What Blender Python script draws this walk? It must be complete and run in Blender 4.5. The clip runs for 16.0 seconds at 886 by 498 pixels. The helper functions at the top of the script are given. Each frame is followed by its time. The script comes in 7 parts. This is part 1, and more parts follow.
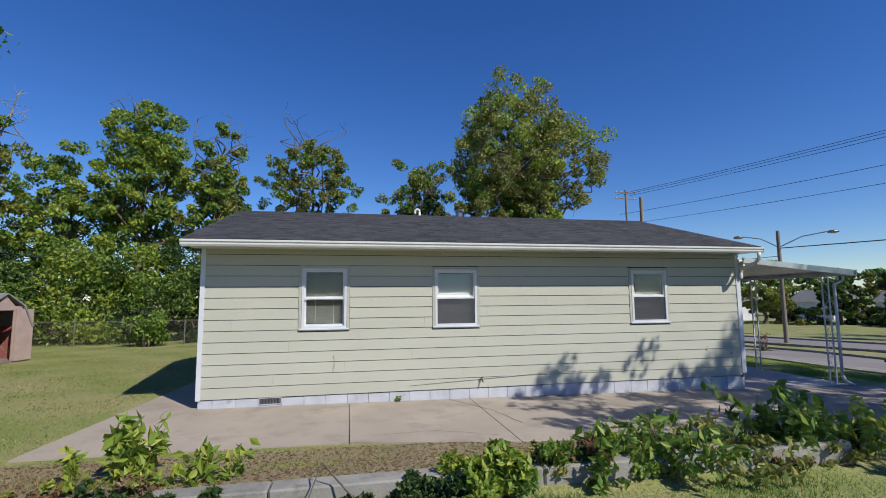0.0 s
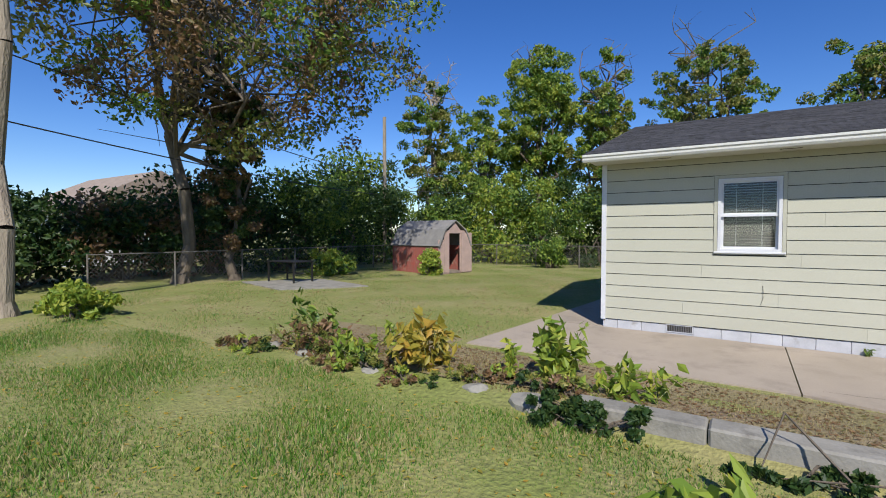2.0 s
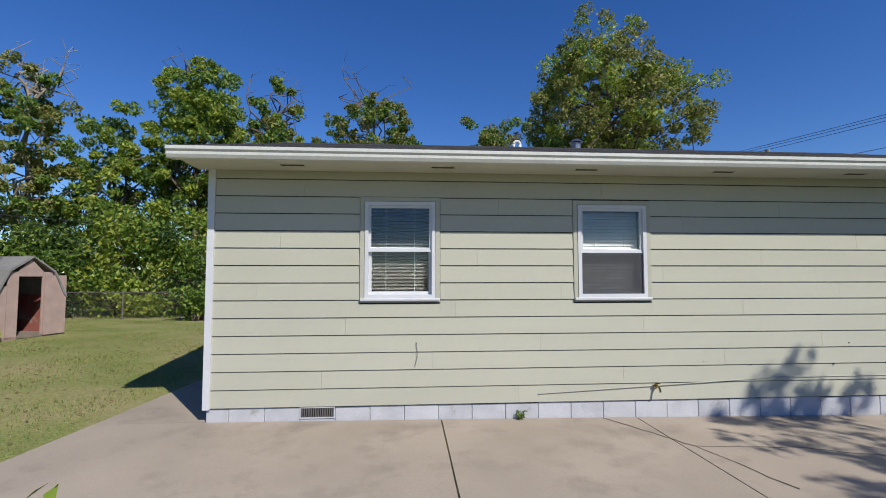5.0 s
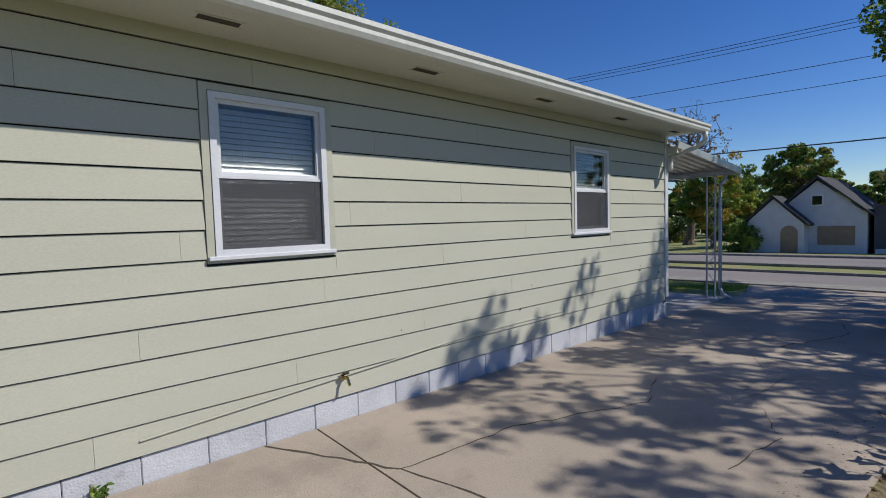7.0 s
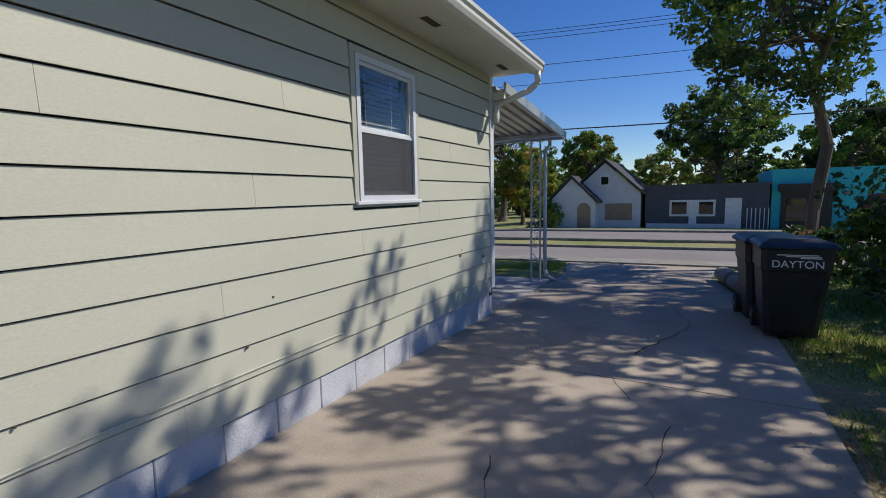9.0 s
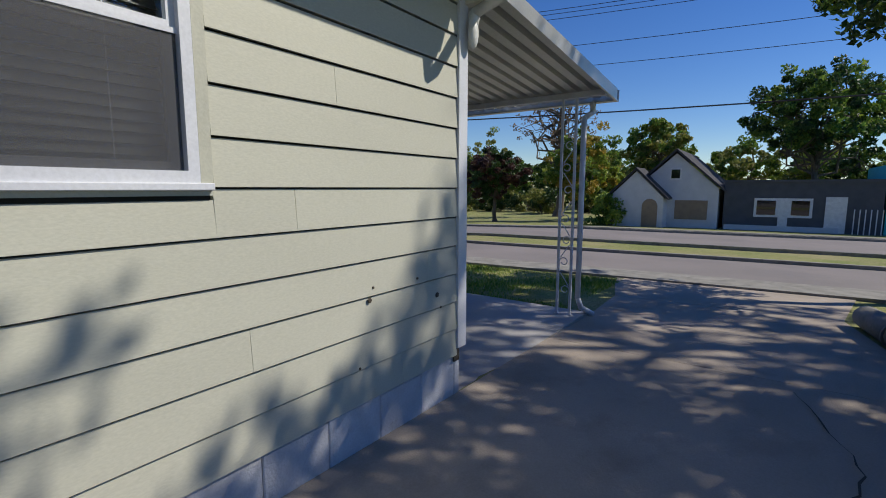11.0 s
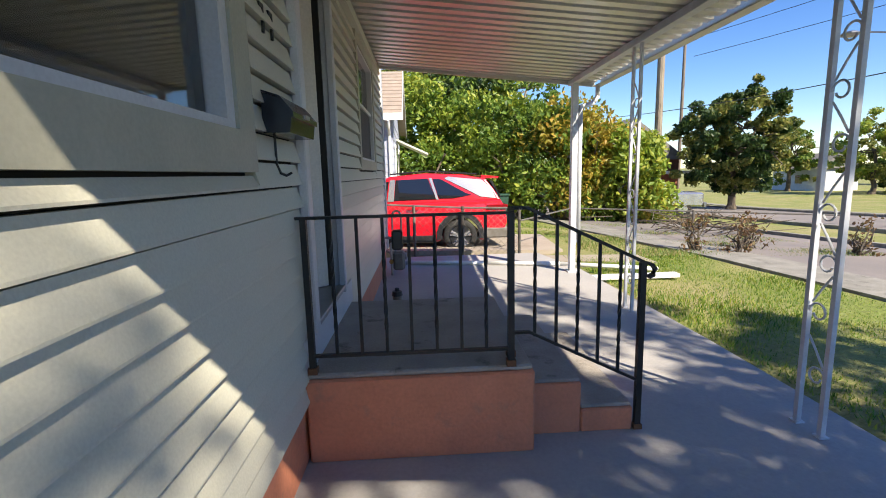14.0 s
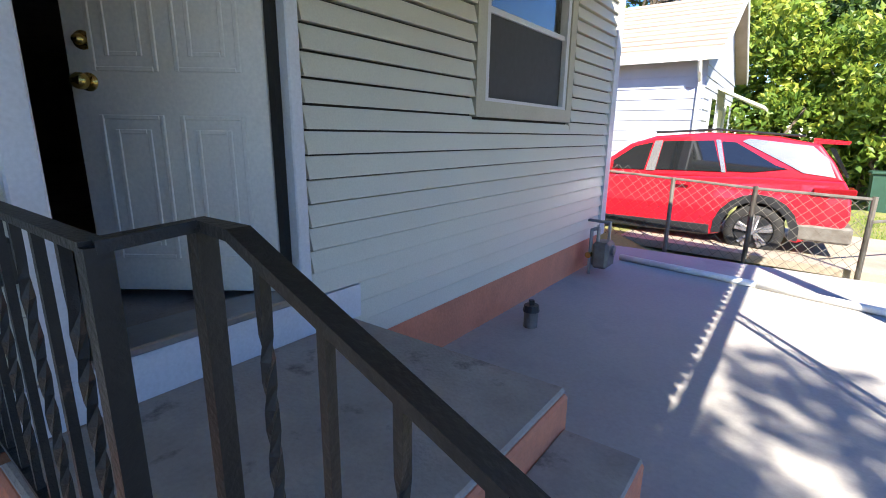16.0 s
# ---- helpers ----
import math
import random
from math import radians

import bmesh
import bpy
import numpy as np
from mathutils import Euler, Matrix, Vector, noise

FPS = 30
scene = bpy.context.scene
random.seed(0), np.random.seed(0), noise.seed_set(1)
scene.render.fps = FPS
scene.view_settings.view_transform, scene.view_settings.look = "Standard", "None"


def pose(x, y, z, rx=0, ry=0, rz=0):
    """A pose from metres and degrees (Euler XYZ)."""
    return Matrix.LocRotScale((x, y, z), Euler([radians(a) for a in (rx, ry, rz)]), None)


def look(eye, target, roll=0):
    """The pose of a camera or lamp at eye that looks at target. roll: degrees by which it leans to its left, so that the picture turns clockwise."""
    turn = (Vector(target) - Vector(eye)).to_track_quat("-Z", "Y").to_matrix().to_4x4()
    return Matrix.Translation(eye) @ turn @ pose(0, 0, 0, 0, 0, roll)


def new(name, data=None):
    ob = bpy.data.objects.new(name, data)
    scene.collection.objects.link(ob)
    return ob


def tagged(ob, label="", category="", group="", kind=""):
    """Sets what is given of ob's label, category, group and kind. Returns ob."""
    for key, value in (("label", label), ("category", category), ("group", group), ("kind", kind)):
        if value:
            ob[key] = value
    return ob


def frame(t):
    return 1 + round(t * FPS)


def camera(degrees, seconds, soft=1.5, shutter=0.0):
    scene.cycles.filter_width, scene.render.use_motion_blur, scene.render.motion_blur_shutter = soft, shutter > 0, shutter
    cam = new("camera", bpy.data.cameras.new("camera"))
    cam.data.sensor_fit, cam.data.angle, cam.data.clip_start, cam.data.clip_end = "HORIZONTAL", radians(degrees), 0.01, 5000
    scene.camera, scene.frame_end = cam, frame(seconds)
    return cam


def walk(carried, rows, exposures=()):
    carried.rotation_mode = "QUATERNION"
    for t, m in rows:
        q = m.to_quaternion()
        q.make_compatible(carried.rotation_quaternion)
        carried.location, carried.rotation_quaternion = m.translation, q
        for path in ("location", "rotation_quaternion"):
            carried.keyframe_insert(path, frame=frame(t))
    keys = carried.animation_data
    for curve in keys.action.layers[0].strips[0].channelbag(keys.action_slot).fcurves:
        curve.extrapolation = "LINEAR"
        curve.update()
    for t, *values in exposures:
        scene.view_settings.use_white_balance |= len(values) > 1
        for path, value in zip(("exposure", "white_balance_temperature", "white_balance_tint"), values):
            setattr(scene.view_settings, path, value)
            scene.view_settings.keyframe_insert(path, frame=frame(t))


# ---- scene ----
cam = camera(86.4, 16.0, soft=1.0)
PATH = [
    (0, (2.682, -9.551, 1.958), (3.073, -7.6, 2.166), -0.5),
    (0.5, (2.651, -9.47, 1.898), (2.822, -7.486, 2.086), 0.0),
    (1, (2.561, -9.372, 1.904), (2.331, -7.388, 2.012), -0.3),
    (1.5, (2.321, -9.125, 1.84), (1.615, -7.253, 1.862), -0.3),
    (2, (2.172, -8.847, 1.694), (1.095, -7.163, 1.627), 0.0),
    (2.5, (2.139, -8.556, 1.64), (1.019, -6.9, 1.576), 0.4),
    (3, (2.102, -8.091, 1.67), (1.157, -6.329, 1.674), 0.1),
    (3.5, (2.169, -7.555, 1.652), (1.473, -5.682, 1.733), 0.8),
    (4, (2.206, -6.969, 1.632), (1.75, -5.026, 1.761), 1.1),
    (6.5, (3.003, -4.012, 1.682), (4.078, -2.325, 1.659), -1.9),
    (7, (3.433, -3.555, 1.593), (4.751, -2.056, 1.48), -1.7),
    (7.5, (3.949, -3.106, 1.553), (5.479, -1.837, 1.334), -1.2),
    (8, (4.541, -2.782, 1.538), (6.147, -1.612, 1.304), -1.0),
    (8.5, (5.248, -2.527, 1.524), (6.943, -1.494, 1.279), -0.6),
    (9, (5.852, -2.37, 1.429), (7.605, -1.434, 1.205), -1.2),
    (9.5, (6.578, -2.188, 1.468), (8.344, -1.277, 1.235), -0.6),
    (12, (10.118, -1.539, 1.326), (11.47, -0.095, 1.032), 0.0),
    (12.5, (10.749, -1.241, 1.312), (11.903, 0.362, 0.997), -0.3),
    (13, (11.321, -0.917, 1.27), (12.209, 0.843, 0.936), -0.2),
    (13.5, (11.852, -0.38, 1.271), (12.398, 1.512, 0.924), -0.8),
    (14, (12.316, 0.107, 1.255), (12.425, 2.079, 0.94), -1.4),
    (14.5, (12.653, 0.687, 1.341), (12.355, 2.645, 1.06), -2.1),
    (15, (13.022, 1.124, 1.292), (12.385, 2.996, 0.99), -1.6),
    (15.5, (13.296, 1.698, 1.244), (12.382, 3.438, 0.873), -0.9),
    (16, (13.484, 2.188, 1.204), (12.35, 3.765, 0.729), 0.8),
]
walk(cam, [(t, look(eye, target, roll)) for t, eye, target, roll in PATH],
     [(0, 0.05, 6350, 10), (1.5, 0.15, 6400, 10), (3, 0.35, 6600, 10), (4.2, 0.2, 6500, 10), (6.3, -0.15, 6400, 10), (9.7, 0.0, 6600, 10), (12.2, -0.12, 6650, 10), (13.5, 0.5, 7000, 10), (14.2, 1.15, 7500, 10), (14.5, 1.25, 7500, 10), (15.3, 1.6, 7400, 10), (16, 1.8, 7000, 10)])

# ---- light ----
SUN = Vector((0.42, -0.60, 0.68)).normalized()
world = bpy.data.worlds.new("world")
scene.world = world
world.use_nodes = True
wn, wl = world.node_tree.nodes, world.node_tree.links
sky = wn.new("ShaderNodeTexSky")
sky.sky_type = "NISHITA"
sky.sun_disc = False
sky.sun_elevation = math.asin(SUN.z)
sky.sun_rotation = math.atan2(SUN.x, SUN.y)
sky.air_density, sky.dust_density, sky.ozone_density = 1.0, 0.0, 6.0
vivid = wn.new("ShaderNodeHueSaturation")
vivid.inputs["Saturation"].default_value = 1.22
vivid.inputs["Hue"].default_value = 0.514
wl.new(sky.outputs["Color"], vivid.inputs["Color"])
wl.new(vivid.outputs["Color"], wn["Background"].inputs["Color"])
wn["Background"].inputs["Strength"].default_value = 0.112
sun = new("sun", bpy.data.lights.new("sun", "SUN"))
sun.data.energy, sun.data.angle, sun.data.color = 4.7, radians(0.5), (1.0, 0.95, 0.86)
sun.matrix_world = look(SUN * 50, (0, 0, 0))

# ---- materials ----
def mat(name, a, b=None, rough=0.7, scale=4.0, fine=60.0, bump=0.15, metal=0.0, island=0.0, stain=None, coat=0.0, dist=0.01, stretch=None, stain_at=(0.55, 0.72), stain_scale=0.7, grain=0.15):
    """Two-scale varied surface: a and b mix by broad noise, fine grain shifts value and relief."""
    m = bpy.data.materials.new(name)
    m.use_nodes = True
    n, l = m.node_tree.nodes, m.node_tree.links
    p = n["Principled BSDF"]
    b = b or tuple(c * 0.82 for c in a)
    geo = n.new("ShaderNodeTexCoord")
    src = geo.outputs["Object"]
    if stretch:
        mp = n.new("ShaderNodeMapping")
        mp.inputs["Scale"].default_value = stretch
        l.new(src, mp.inputs["Vector"])
        src = mp.outputs["Vector"]
    n1 = n.new("ShaderNodeTexNoise")
    n1.inputs["Scale"].default_value, n1.inputs["Detail"].default_value = scale, 5
    n2 = n.new("ShaderNodeTexNoise")
    n2.inputs["Scale"].default_value, n2.inputs["Detail"].default_value = fine, 3
    l.new(src, n1.inputs["Vector"]), l.new(src, n2.inputs["Vector"])
    ramp = n.new("ShaderNodeMapRange")
    ramp.inputs["From Min"].default_value, ramp.inputs["From Max"].default_value = 0.3, 0.7
    l.new(n1.outputs["Fac"], ramp.inputs["Value"])
    mix = n.new("ShaderNodeMix")
    mix.data_type = "RGBA"
    mix.inputs["A"].default_value, mix.inputs["B"].default_value = (*a, 1), (*b, 1)
    l.new(ramp.outputs["Result"], mix.inputs["Factor"])
    col = mix.outputs["Result"]
    if stain:
        n3 = n.new("ShaderNodeTexNoise")
        n3.inputs["Scale"].default_value, n3.inputs["Detail"].default_value = stain_scale, 8
        n3.inputs["Roughness"].default_value = 0.65
        l.new(geo.outputs["Object"], n3.inputs["Vector"])
        r3 = n.new("ShaderNodeMapRange")
        r3.inputs["From Min"].default_value, r3.inputs["From Max"].default_value = stain_at
        l.new(n3.outputs["Fac"], r3.inputs["Value"])
        m3 = n.new("ShaderNodeMix")
        m3.data_type = "RGBA"
        m3.inputs["B"].default_value = (*stain, 1)
        l.new(col, m3.inputs["A"]), l.new(r3.outputs["Result"], m3.inputs["Factor"])
        col = m3.outputs["Result"]
    hsv = n.new("ShaderNodeHueSaturation")
    l.new(col, hsv.inputs["Color"])
    val = n.new("ShaderNodeMapRange")
    val.inputs["To Min"].default_value, val.inputs["To Max"].default_value = 1 - grain, 1 + grain
    l.new(n2.outputs["Fac"], val.inputs["Value"])
    out = val.outputs["Result"]
    if island:
        g = n.new("ShaderNodeNewGeometry")
        oi = n.new("ShaderNodeObjectInfo")
        add = n.new("ShaderNodeMath")
        add.operation = "ADD"
        l.new(g.outputs["Random Per Island"], add.inputs[0]), l.new(oi.outputs["Random"], add.inputs[1])
        fr = n.new("ShaderNodeMath")
        fr.operation = "FRACT"
        l.new(add.outputs[0], fr.inputs[0])
        mr = n.new("ShaderNodeMapRange")
        mr.inputs["To Min"].default_value, mr.inputs["To Max"].default_value = 1 - island, 1 + island
        l.new(fr.outputs[0], mr.inputs["Value"])
        mul = n.new("ShaderNodeMath")
        mul.operation = "MULTIPLY"
        l.new(out, mul.inputs[0]), l.new(mr.outputs["Result"], mul.inputs[1])
        out = mul.outputs[0]
    l.new(out, hsv.inputs["Value"])
    l.new(hsv.outputs["Color"], p.inputs["Base Color"])
    p.inputs["Roughness"].default_value, p.inputs["Metallic"].default_value = rough, metal
    p.inputs["Coat Weight"].default_value = coat
    if bump:
        bp = n.new("ShaderNodeBump")
        bp.inputs["Strength"].default_value, bp.inputs["Distance"].default_value = bump, dist
        l.new(n2.outputs["Fac"], bp.inputs["Height"])
        l.new(bp.outputs["Normal"], p.inputs["Normal"])
    return m


def leaf_mat(name, a, b, c):
    """Leaves: three tones by island, half of the light passes through."""
    m = bpy.data.materials.new(name)
    m.use_nodes = True
    n, l = m.node_tree.nodes, m.node_tree.links
    p = n["Principled BSDF"]
    g = n.new("ShaderNodeNewGeometry")
    r = n.new("ShaderNodeValToRGB")
    r.color_ramp.elements[0].color, r.color_ramp.elements[1].color = (*a, 1), (*c, 1)
    e = r.color_ramp.elements.new(0.6)
    e.color = (*b, 1)
    l.new(g.outputs["Random Per Island"], r.inputs["Fac"])
    l.new(r.outputs["Color"], p.inputs["Base Color"])
    p.inputs["Roughness"].default_value = 0.5
    t = n.new("ShaderNodeBsdfTranslucent")
    l.new(r.outputs["Color"], t.inputs["Color"])
    mx = n.new("ShaderNodeMixShader")
    mx.inputs["Fac"].default_value = 0.4
    l.new(p.outputs[0], mx.inputs[1]), l.new(t.outputs[0], mx.inputs[2])
    l.new(mx.outputs[0], n["Material Output"].inputs["Surface"])
    return m


M = {}
M["siding"] = mat("siding_paint", (0.45, 0.445, 0.36), (0.42, 0.415, 0.335), 0.6, 1.2, 90, 0.05, island=0.02, stretch=(0.6, 1, 1.6), stain=(0.37, 0.37, 0.30), stain_at=(0.66, 0.9), stain_scale=2.2)
M["vinyl"] = mat("vinyl_siding", (0.60, 0.59, 0.49), (0.56, 0.55, 0.46), 0.45, 1.0, 120, 0.06, island=0.015)
M["trimwhite"] = mat("white_trim", (0.62, 0.63, 0.65), (0.55, 0.56, 0.59), 0.4, 3, 80, 0.05)
M["trimtan"] = mat("tan_trim", (0.44, 0.435, 0.35), (0.39, 0.385, 0.31), 0.55, 5, 80, 0.08)
M["soffit"] = mat("soffit_paint", (0.58, 0.58, 0.49), (0.53, 0.53, 0.45), 0.6, 2, 60, 0.06)
M["gutter"] = mat("gutter_metal", (0.64, 0.64, 0.60), (0.55, 0.55, 0.51), 0.35, 3, 40, 0.05, stain=(0.45, 0.42, 0.36), stain_at=(0.62, 0.85), stain_scale=3)
M["found"] = mat("painted_block", (0.52, 0.53, 0.56), (0.42, 0.43, 0.46), 0.85, 4, 70, 0.5, island=0.06, stain=(0.28, 0.26, 0.24), stain_at=(0.6, 0.75), stain_scale=3)
M["orange"] = mat("terracotta_paint", (0.68, 0.25, 0.14), (0.58, 0.21, 0.12), 0.7, 5, 50, 0.35, stain=(0.36, 0.20, 0.14), stain_at=(0.62, 0.8), stain_scale=4)
M["conc"] = mat("driveway_concrete", (0.40, 0.335, 0.27), (0.32, 0.27, 0.215), 0.88, 0.8, 70, 0.4, stain=(0.22, 0.185, 0.15), stain_at=(0.52, 0.78), stain_scale=1.3)
M["porch"] = mat("porch_concrete", (0.42, 0.40, 0.385), (0.35, 0.34, 0.33), 0.75, 0.9, 45, 0.2, stain=(0.26, 0.26, 0.27), stain_at=(0.58, 0.85), stain_scale=1.4)
M["stoop"] = mat("stoop_concrete", (0.40, 0.36, 0.32), (0.30, 0.27, 0.24), 0.9, 4, 60, 0.5, stain=(0.12, 0.11, 0.10), stain_at=(0.58, 0.72), stain_scale=6)
M["kerb"] = mat("kerb_concrete", (0.30, 0.285, 0.25), (0.20, 0.19, 0.165), 0.92, 3, 40, 0.5, stain=(0.16, 0.15, 0.13), stain_at=(0.55, 0.7), stain_scale=4)
M["asph"] = mat("road_asphalt", (0.24, 0.21, 0.195), (0.19, 0.17, 0.16), 0.9, 0.5, 30, 0.3, stain=(0.17, 0.155, 0.15), stain_at=(0.56, 0.75), stain_scale=0.3)
M["shingle"] = mat("asphalt_shingle", (0.055, 0.055, 0.062), (0.038, 0.038, 0.044), 0.95, 6, 150, 0.5, island=0.35)
M["soil"] = mat("soil_line", (0.07, 0.055, 0.04), None, 0.95, 8, 60, 0.4)
M["lawn"] = mat("lawn_ground", (0.16, 0.20, 0.04), (0.28, 0.26, 0.10), 0.95, 0.55, 22, 0.8, stain=(0.33, 0.27, 0.14), stain_at=(0.5, 0.75), stain_scale=0.45, dist=0.04, grain=0.5)
M["drybank"] = mat("dry_bank", (0.27, 0.21, 0.12), (0.20, 0.175, 0.08), 0.95, 1.2, 26, 0.8, stain=(0.20, 0.14, 0.09), stain_at=(0.5, 0.7), stain_scale=1.6, dist=0.04, grain=0.45)
M["glass"] = bpy.data.materials.new("window_glass")
M["glass"].use_nodes = True
_p = M["glass"].node_tree.nodes["Principled BSDF"]
_p.inputs["Base Color"].default_value = (0.9, 0.95, 0.95, 1)
_p.inputs["Roughness"].default_value, _p.inputs["Transmission Weight"].default_value, _p.inputs["IOR"].default_value = 0.02, 1.0, 1.45
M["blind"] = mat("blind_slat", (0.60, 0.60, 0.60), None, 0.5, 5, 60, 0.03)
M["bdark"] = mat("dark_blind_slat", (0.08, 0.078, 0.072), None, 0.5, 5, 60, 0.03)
# wall backing, near-black so the siding gaps read as lap shadow lines
M["lap_shadow"] = mat("lap_shadow_backing", (0.035, 0.033, 0.03), None, 0.95, 5, 60, 0.1)
M["screen"] = mat("insect_screen", (0.05, 0.055, 0.06), None, 0.7, 20, 200, 0.1)
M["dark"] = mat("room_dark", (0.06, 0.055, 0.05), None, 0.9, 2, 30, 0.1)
M["iron"] = mat("black_iron", (0.010, 0.010, 0.010), (0.018, 0.017, 0.016), 0.5, 12, 90, 0.3, stain=(0.10, 0.06, 0.04), stain_at=(0.66, 0.75), stain_scale=14)
M["rust"] = mat("rust", (0.22, 0.09, 0.04), (0.12, 0.06, 0.03), 0.9, 14, 60, 0.4)
M["alum"] = mat("canopy_aluminium", (0.62, 0.62, 0.58), (0.55, 0.55, 0.51), 0.32, 2, 60, 0.04, metal=0.55)
M["wiron"] = mat("white_painted_metal", (0.62, 0.64, 0.68), (0.52, 0.54, 0.58), 0.4, 10, 80, 0.1, stain=(0.30, 0.24, 0.18), stain_at=(0.68, 0.78), stain_scale=9)
M["door"] = mat("door_paint", (0.78, 0.74, 0.66), (0.72, 0.68, 0.61), 0.45, 2, 60, 0.04)
M["brass"] = mat("brass", (0.62, 0.44, 0.14), None, 0.2, 8, 60, 0.02, metal=1.0)
M["steel"] = mat("steel", (0.35, 0.35, 0.36), None, 0.35, 8, 60, 0.05, metal=0.9)
M["black"] = mat("black_plastic", (0.012, 0.013, 0.015), (0.02, 0.021, 0.023), 0.42, 6, 70, 0.15)
M["navy"] = mat("mailbox_enamel", (0.012, 0.014, 0.022), (0.02, 0.022, 0.03), 0.18, 6, 70, 0.03)
M["white"] = mat("white_paint", (0.80, 0.80, 0.80), None, 0.5, 6, 60, 0.03)
M["pvc"] = mat("white_pvc", (0.80, 0.80, 0.78), (0.66, 0.65, 0.62), 0.35, 4, 60, 0.03)
M["bark"] = mat("bark", (0.17, 0.135, 0.10), (0.09, 0.072, 0.055), 0.95, 6, 30, 0.9, dist=0.03, stretch=(1, 1, 0.25))
M["barkp"] = mat("pale_bark", (0.34, 0.29, 0.22), (0.22, 0.18, 0.14), 0.95, 6, 30, 0.9, dist=0.03, stretch=(1, 1, 0.25))
M["wood"] = mat("weathered_wood", (0.25, 0.20, 0.16), (0.16, 0.13, 0.105), 0.9, 5, 50, 0.5, stretch=(1, 1, 0.2))
M["redwood"] = mat("faded_red_board", (0.33, 0.08, 0.06), (0.25, 0.10, 0.08), 0.85, 4, 50, 0.3, stain=(0.32, 0.25, 0.2), stain_at=(0.55, 0.7), stain_scale=3)
M["shedroof"] = mat("shed_roof_felt", (0.24, 0.23, 0.22), (0.17, 0.165, 0.16), 0.95, 3, 50, 0.3)
M["pinkwood"] = mat("faded_pink_board", (0.42, 0.30, 0.26), (0.34, 0.25, 0.22), 0.9, 4, 50, 0.3)
M["galv"] = mat("galvanised_wire", (0.22, 0.21, 0.19), (0.14, 0.12, 0.10), 0.6, 8, 40, 0.2, metal=0.4)
M["red"] = mat("red_car_paint", (0.62, 0.012, 0.025), (0.58, 0.012, 0.025), 0.22, 2, 40, 0.0, coat=1.0)
M["carglass"] = mat("tinted_glass", (0.012, 0.014, 0.016), None, 0.05, 2, 40, 0.0, coat=1.0)
M["carlight"] = mat("silver_pillar", (0.55, 0.55, 0.56), None, 0.25, 3, 40, 0.0, metal=0.8)
M["tyre"] = mat("tyre_rubber", (0.02, 0.02, 0.02), None, 0.8, 12, 60, 0.3)
M["lamp_red"] = mat("red_lens", (0.25, 0.008, 0.012), None, 0.15, 3, 40, 0.0)
M["blueside"] = mat("pale_blue_siding", (0.44, 0.47, 0.56), (0.39, 0.42, 0.51), 0.6, 2, 60, 0.08, island=0.03)
M["brownroof"] = mat("brown_shingle", (0.34, 0.27, 0.22), (0.26, 0.21, 0.17), 0.95, 3, 70, 0.4, island=0.12)
M["stucco"] = mat("white_stucco", (0.66, 0.67, 0.70), (0.58, 0.59, 0.62), 0.9, 2, 40, 0.3)
M["greywall"] = mat("grey_block_wall", (0.10, 0.105, 0.12), (0.08, 0.085, 0.095), 0.9, 2, 40, 0.3)
M["teal"] = mat("teal_paint", (0.03, 0.50, 0.55), (0.03, 0.42, 0.47), 0.7, 2, 40, 0.1)
M["plywood"] = mat("plywood", (0.33, 0.25, 0.17), (0.27, 0.20, 0.14), 0.85, 3, 40, 0.2)
M["mural"] = mat("mural_dark", (0.20, 0.03, 0.05), (0.05, 0.03, 0.08), 0.8, 2, 20, 0.05)
M["binlid"] = mat("green_plastic", (0.02, 0.07, 0.045), None, 0.5, 6, 60, 0.1)
M["brickred"] = mat("red_brick", (0.26, 0.09, 0.06), (0.20, 0.07, 0.05), 0.9, 6, 40, 0.3)
M["leaf_green"] = leaf_mat("leaf_green", (0.055, 0.125, 0.020), (0.15, 0.25, 0.036), (0.30, 0.37, 0.06))
M["leaf_light"] = leaf_mat("leaf_light", (0.153, 0.255, 0.034), (0.289, 0.374, 0.051), (0.442, 0.442, 0.068))
M["leaf_olive"] = leaf_mat("leaf_olive", (0.10, 0.145, 0.03), (0.24, 0.26, 0.055), (0.38, 0.33, 0.10))
M["leaf_dark"] = leaf_mat("leaf_dark", (0.021, 0.056, 0.014), (0.042, 0.091, 0.021), (0.084, 0.126, 0.028))
M["leaf_yellow"] = leaf_mat("leaf_yellow", (0.26, 0.24, 0.03), (0.42, 0.33, 0.05), (0.50, 0.30, 0.05))
M["leaf_brown"] = leaf_mat("leaf_brown", (0.168, 0.098, 0.049), (0.280, 0.168, 0.084), (0.140, 0.140, 0.042))
M["leaf_maroon"] = leaf_mat("leaf_maroon", (0.056, 0.028, 0.028), (0.098, 0.042, 0.035), (0.084, 0.070, 0.028))
M["grass_near"] = leaf_mat("grass_blade", (0.05, 0.15, 0.012), (0.13, 0.28, 0.03), (0.30, 0.34, 0.09))
M["grass_dry"] = leaf_mat("dry_grass_blade", (0.27, 0.28, 0.08), (0.42, 0.35, 0.16), (0.50, 0.40, 0.22))


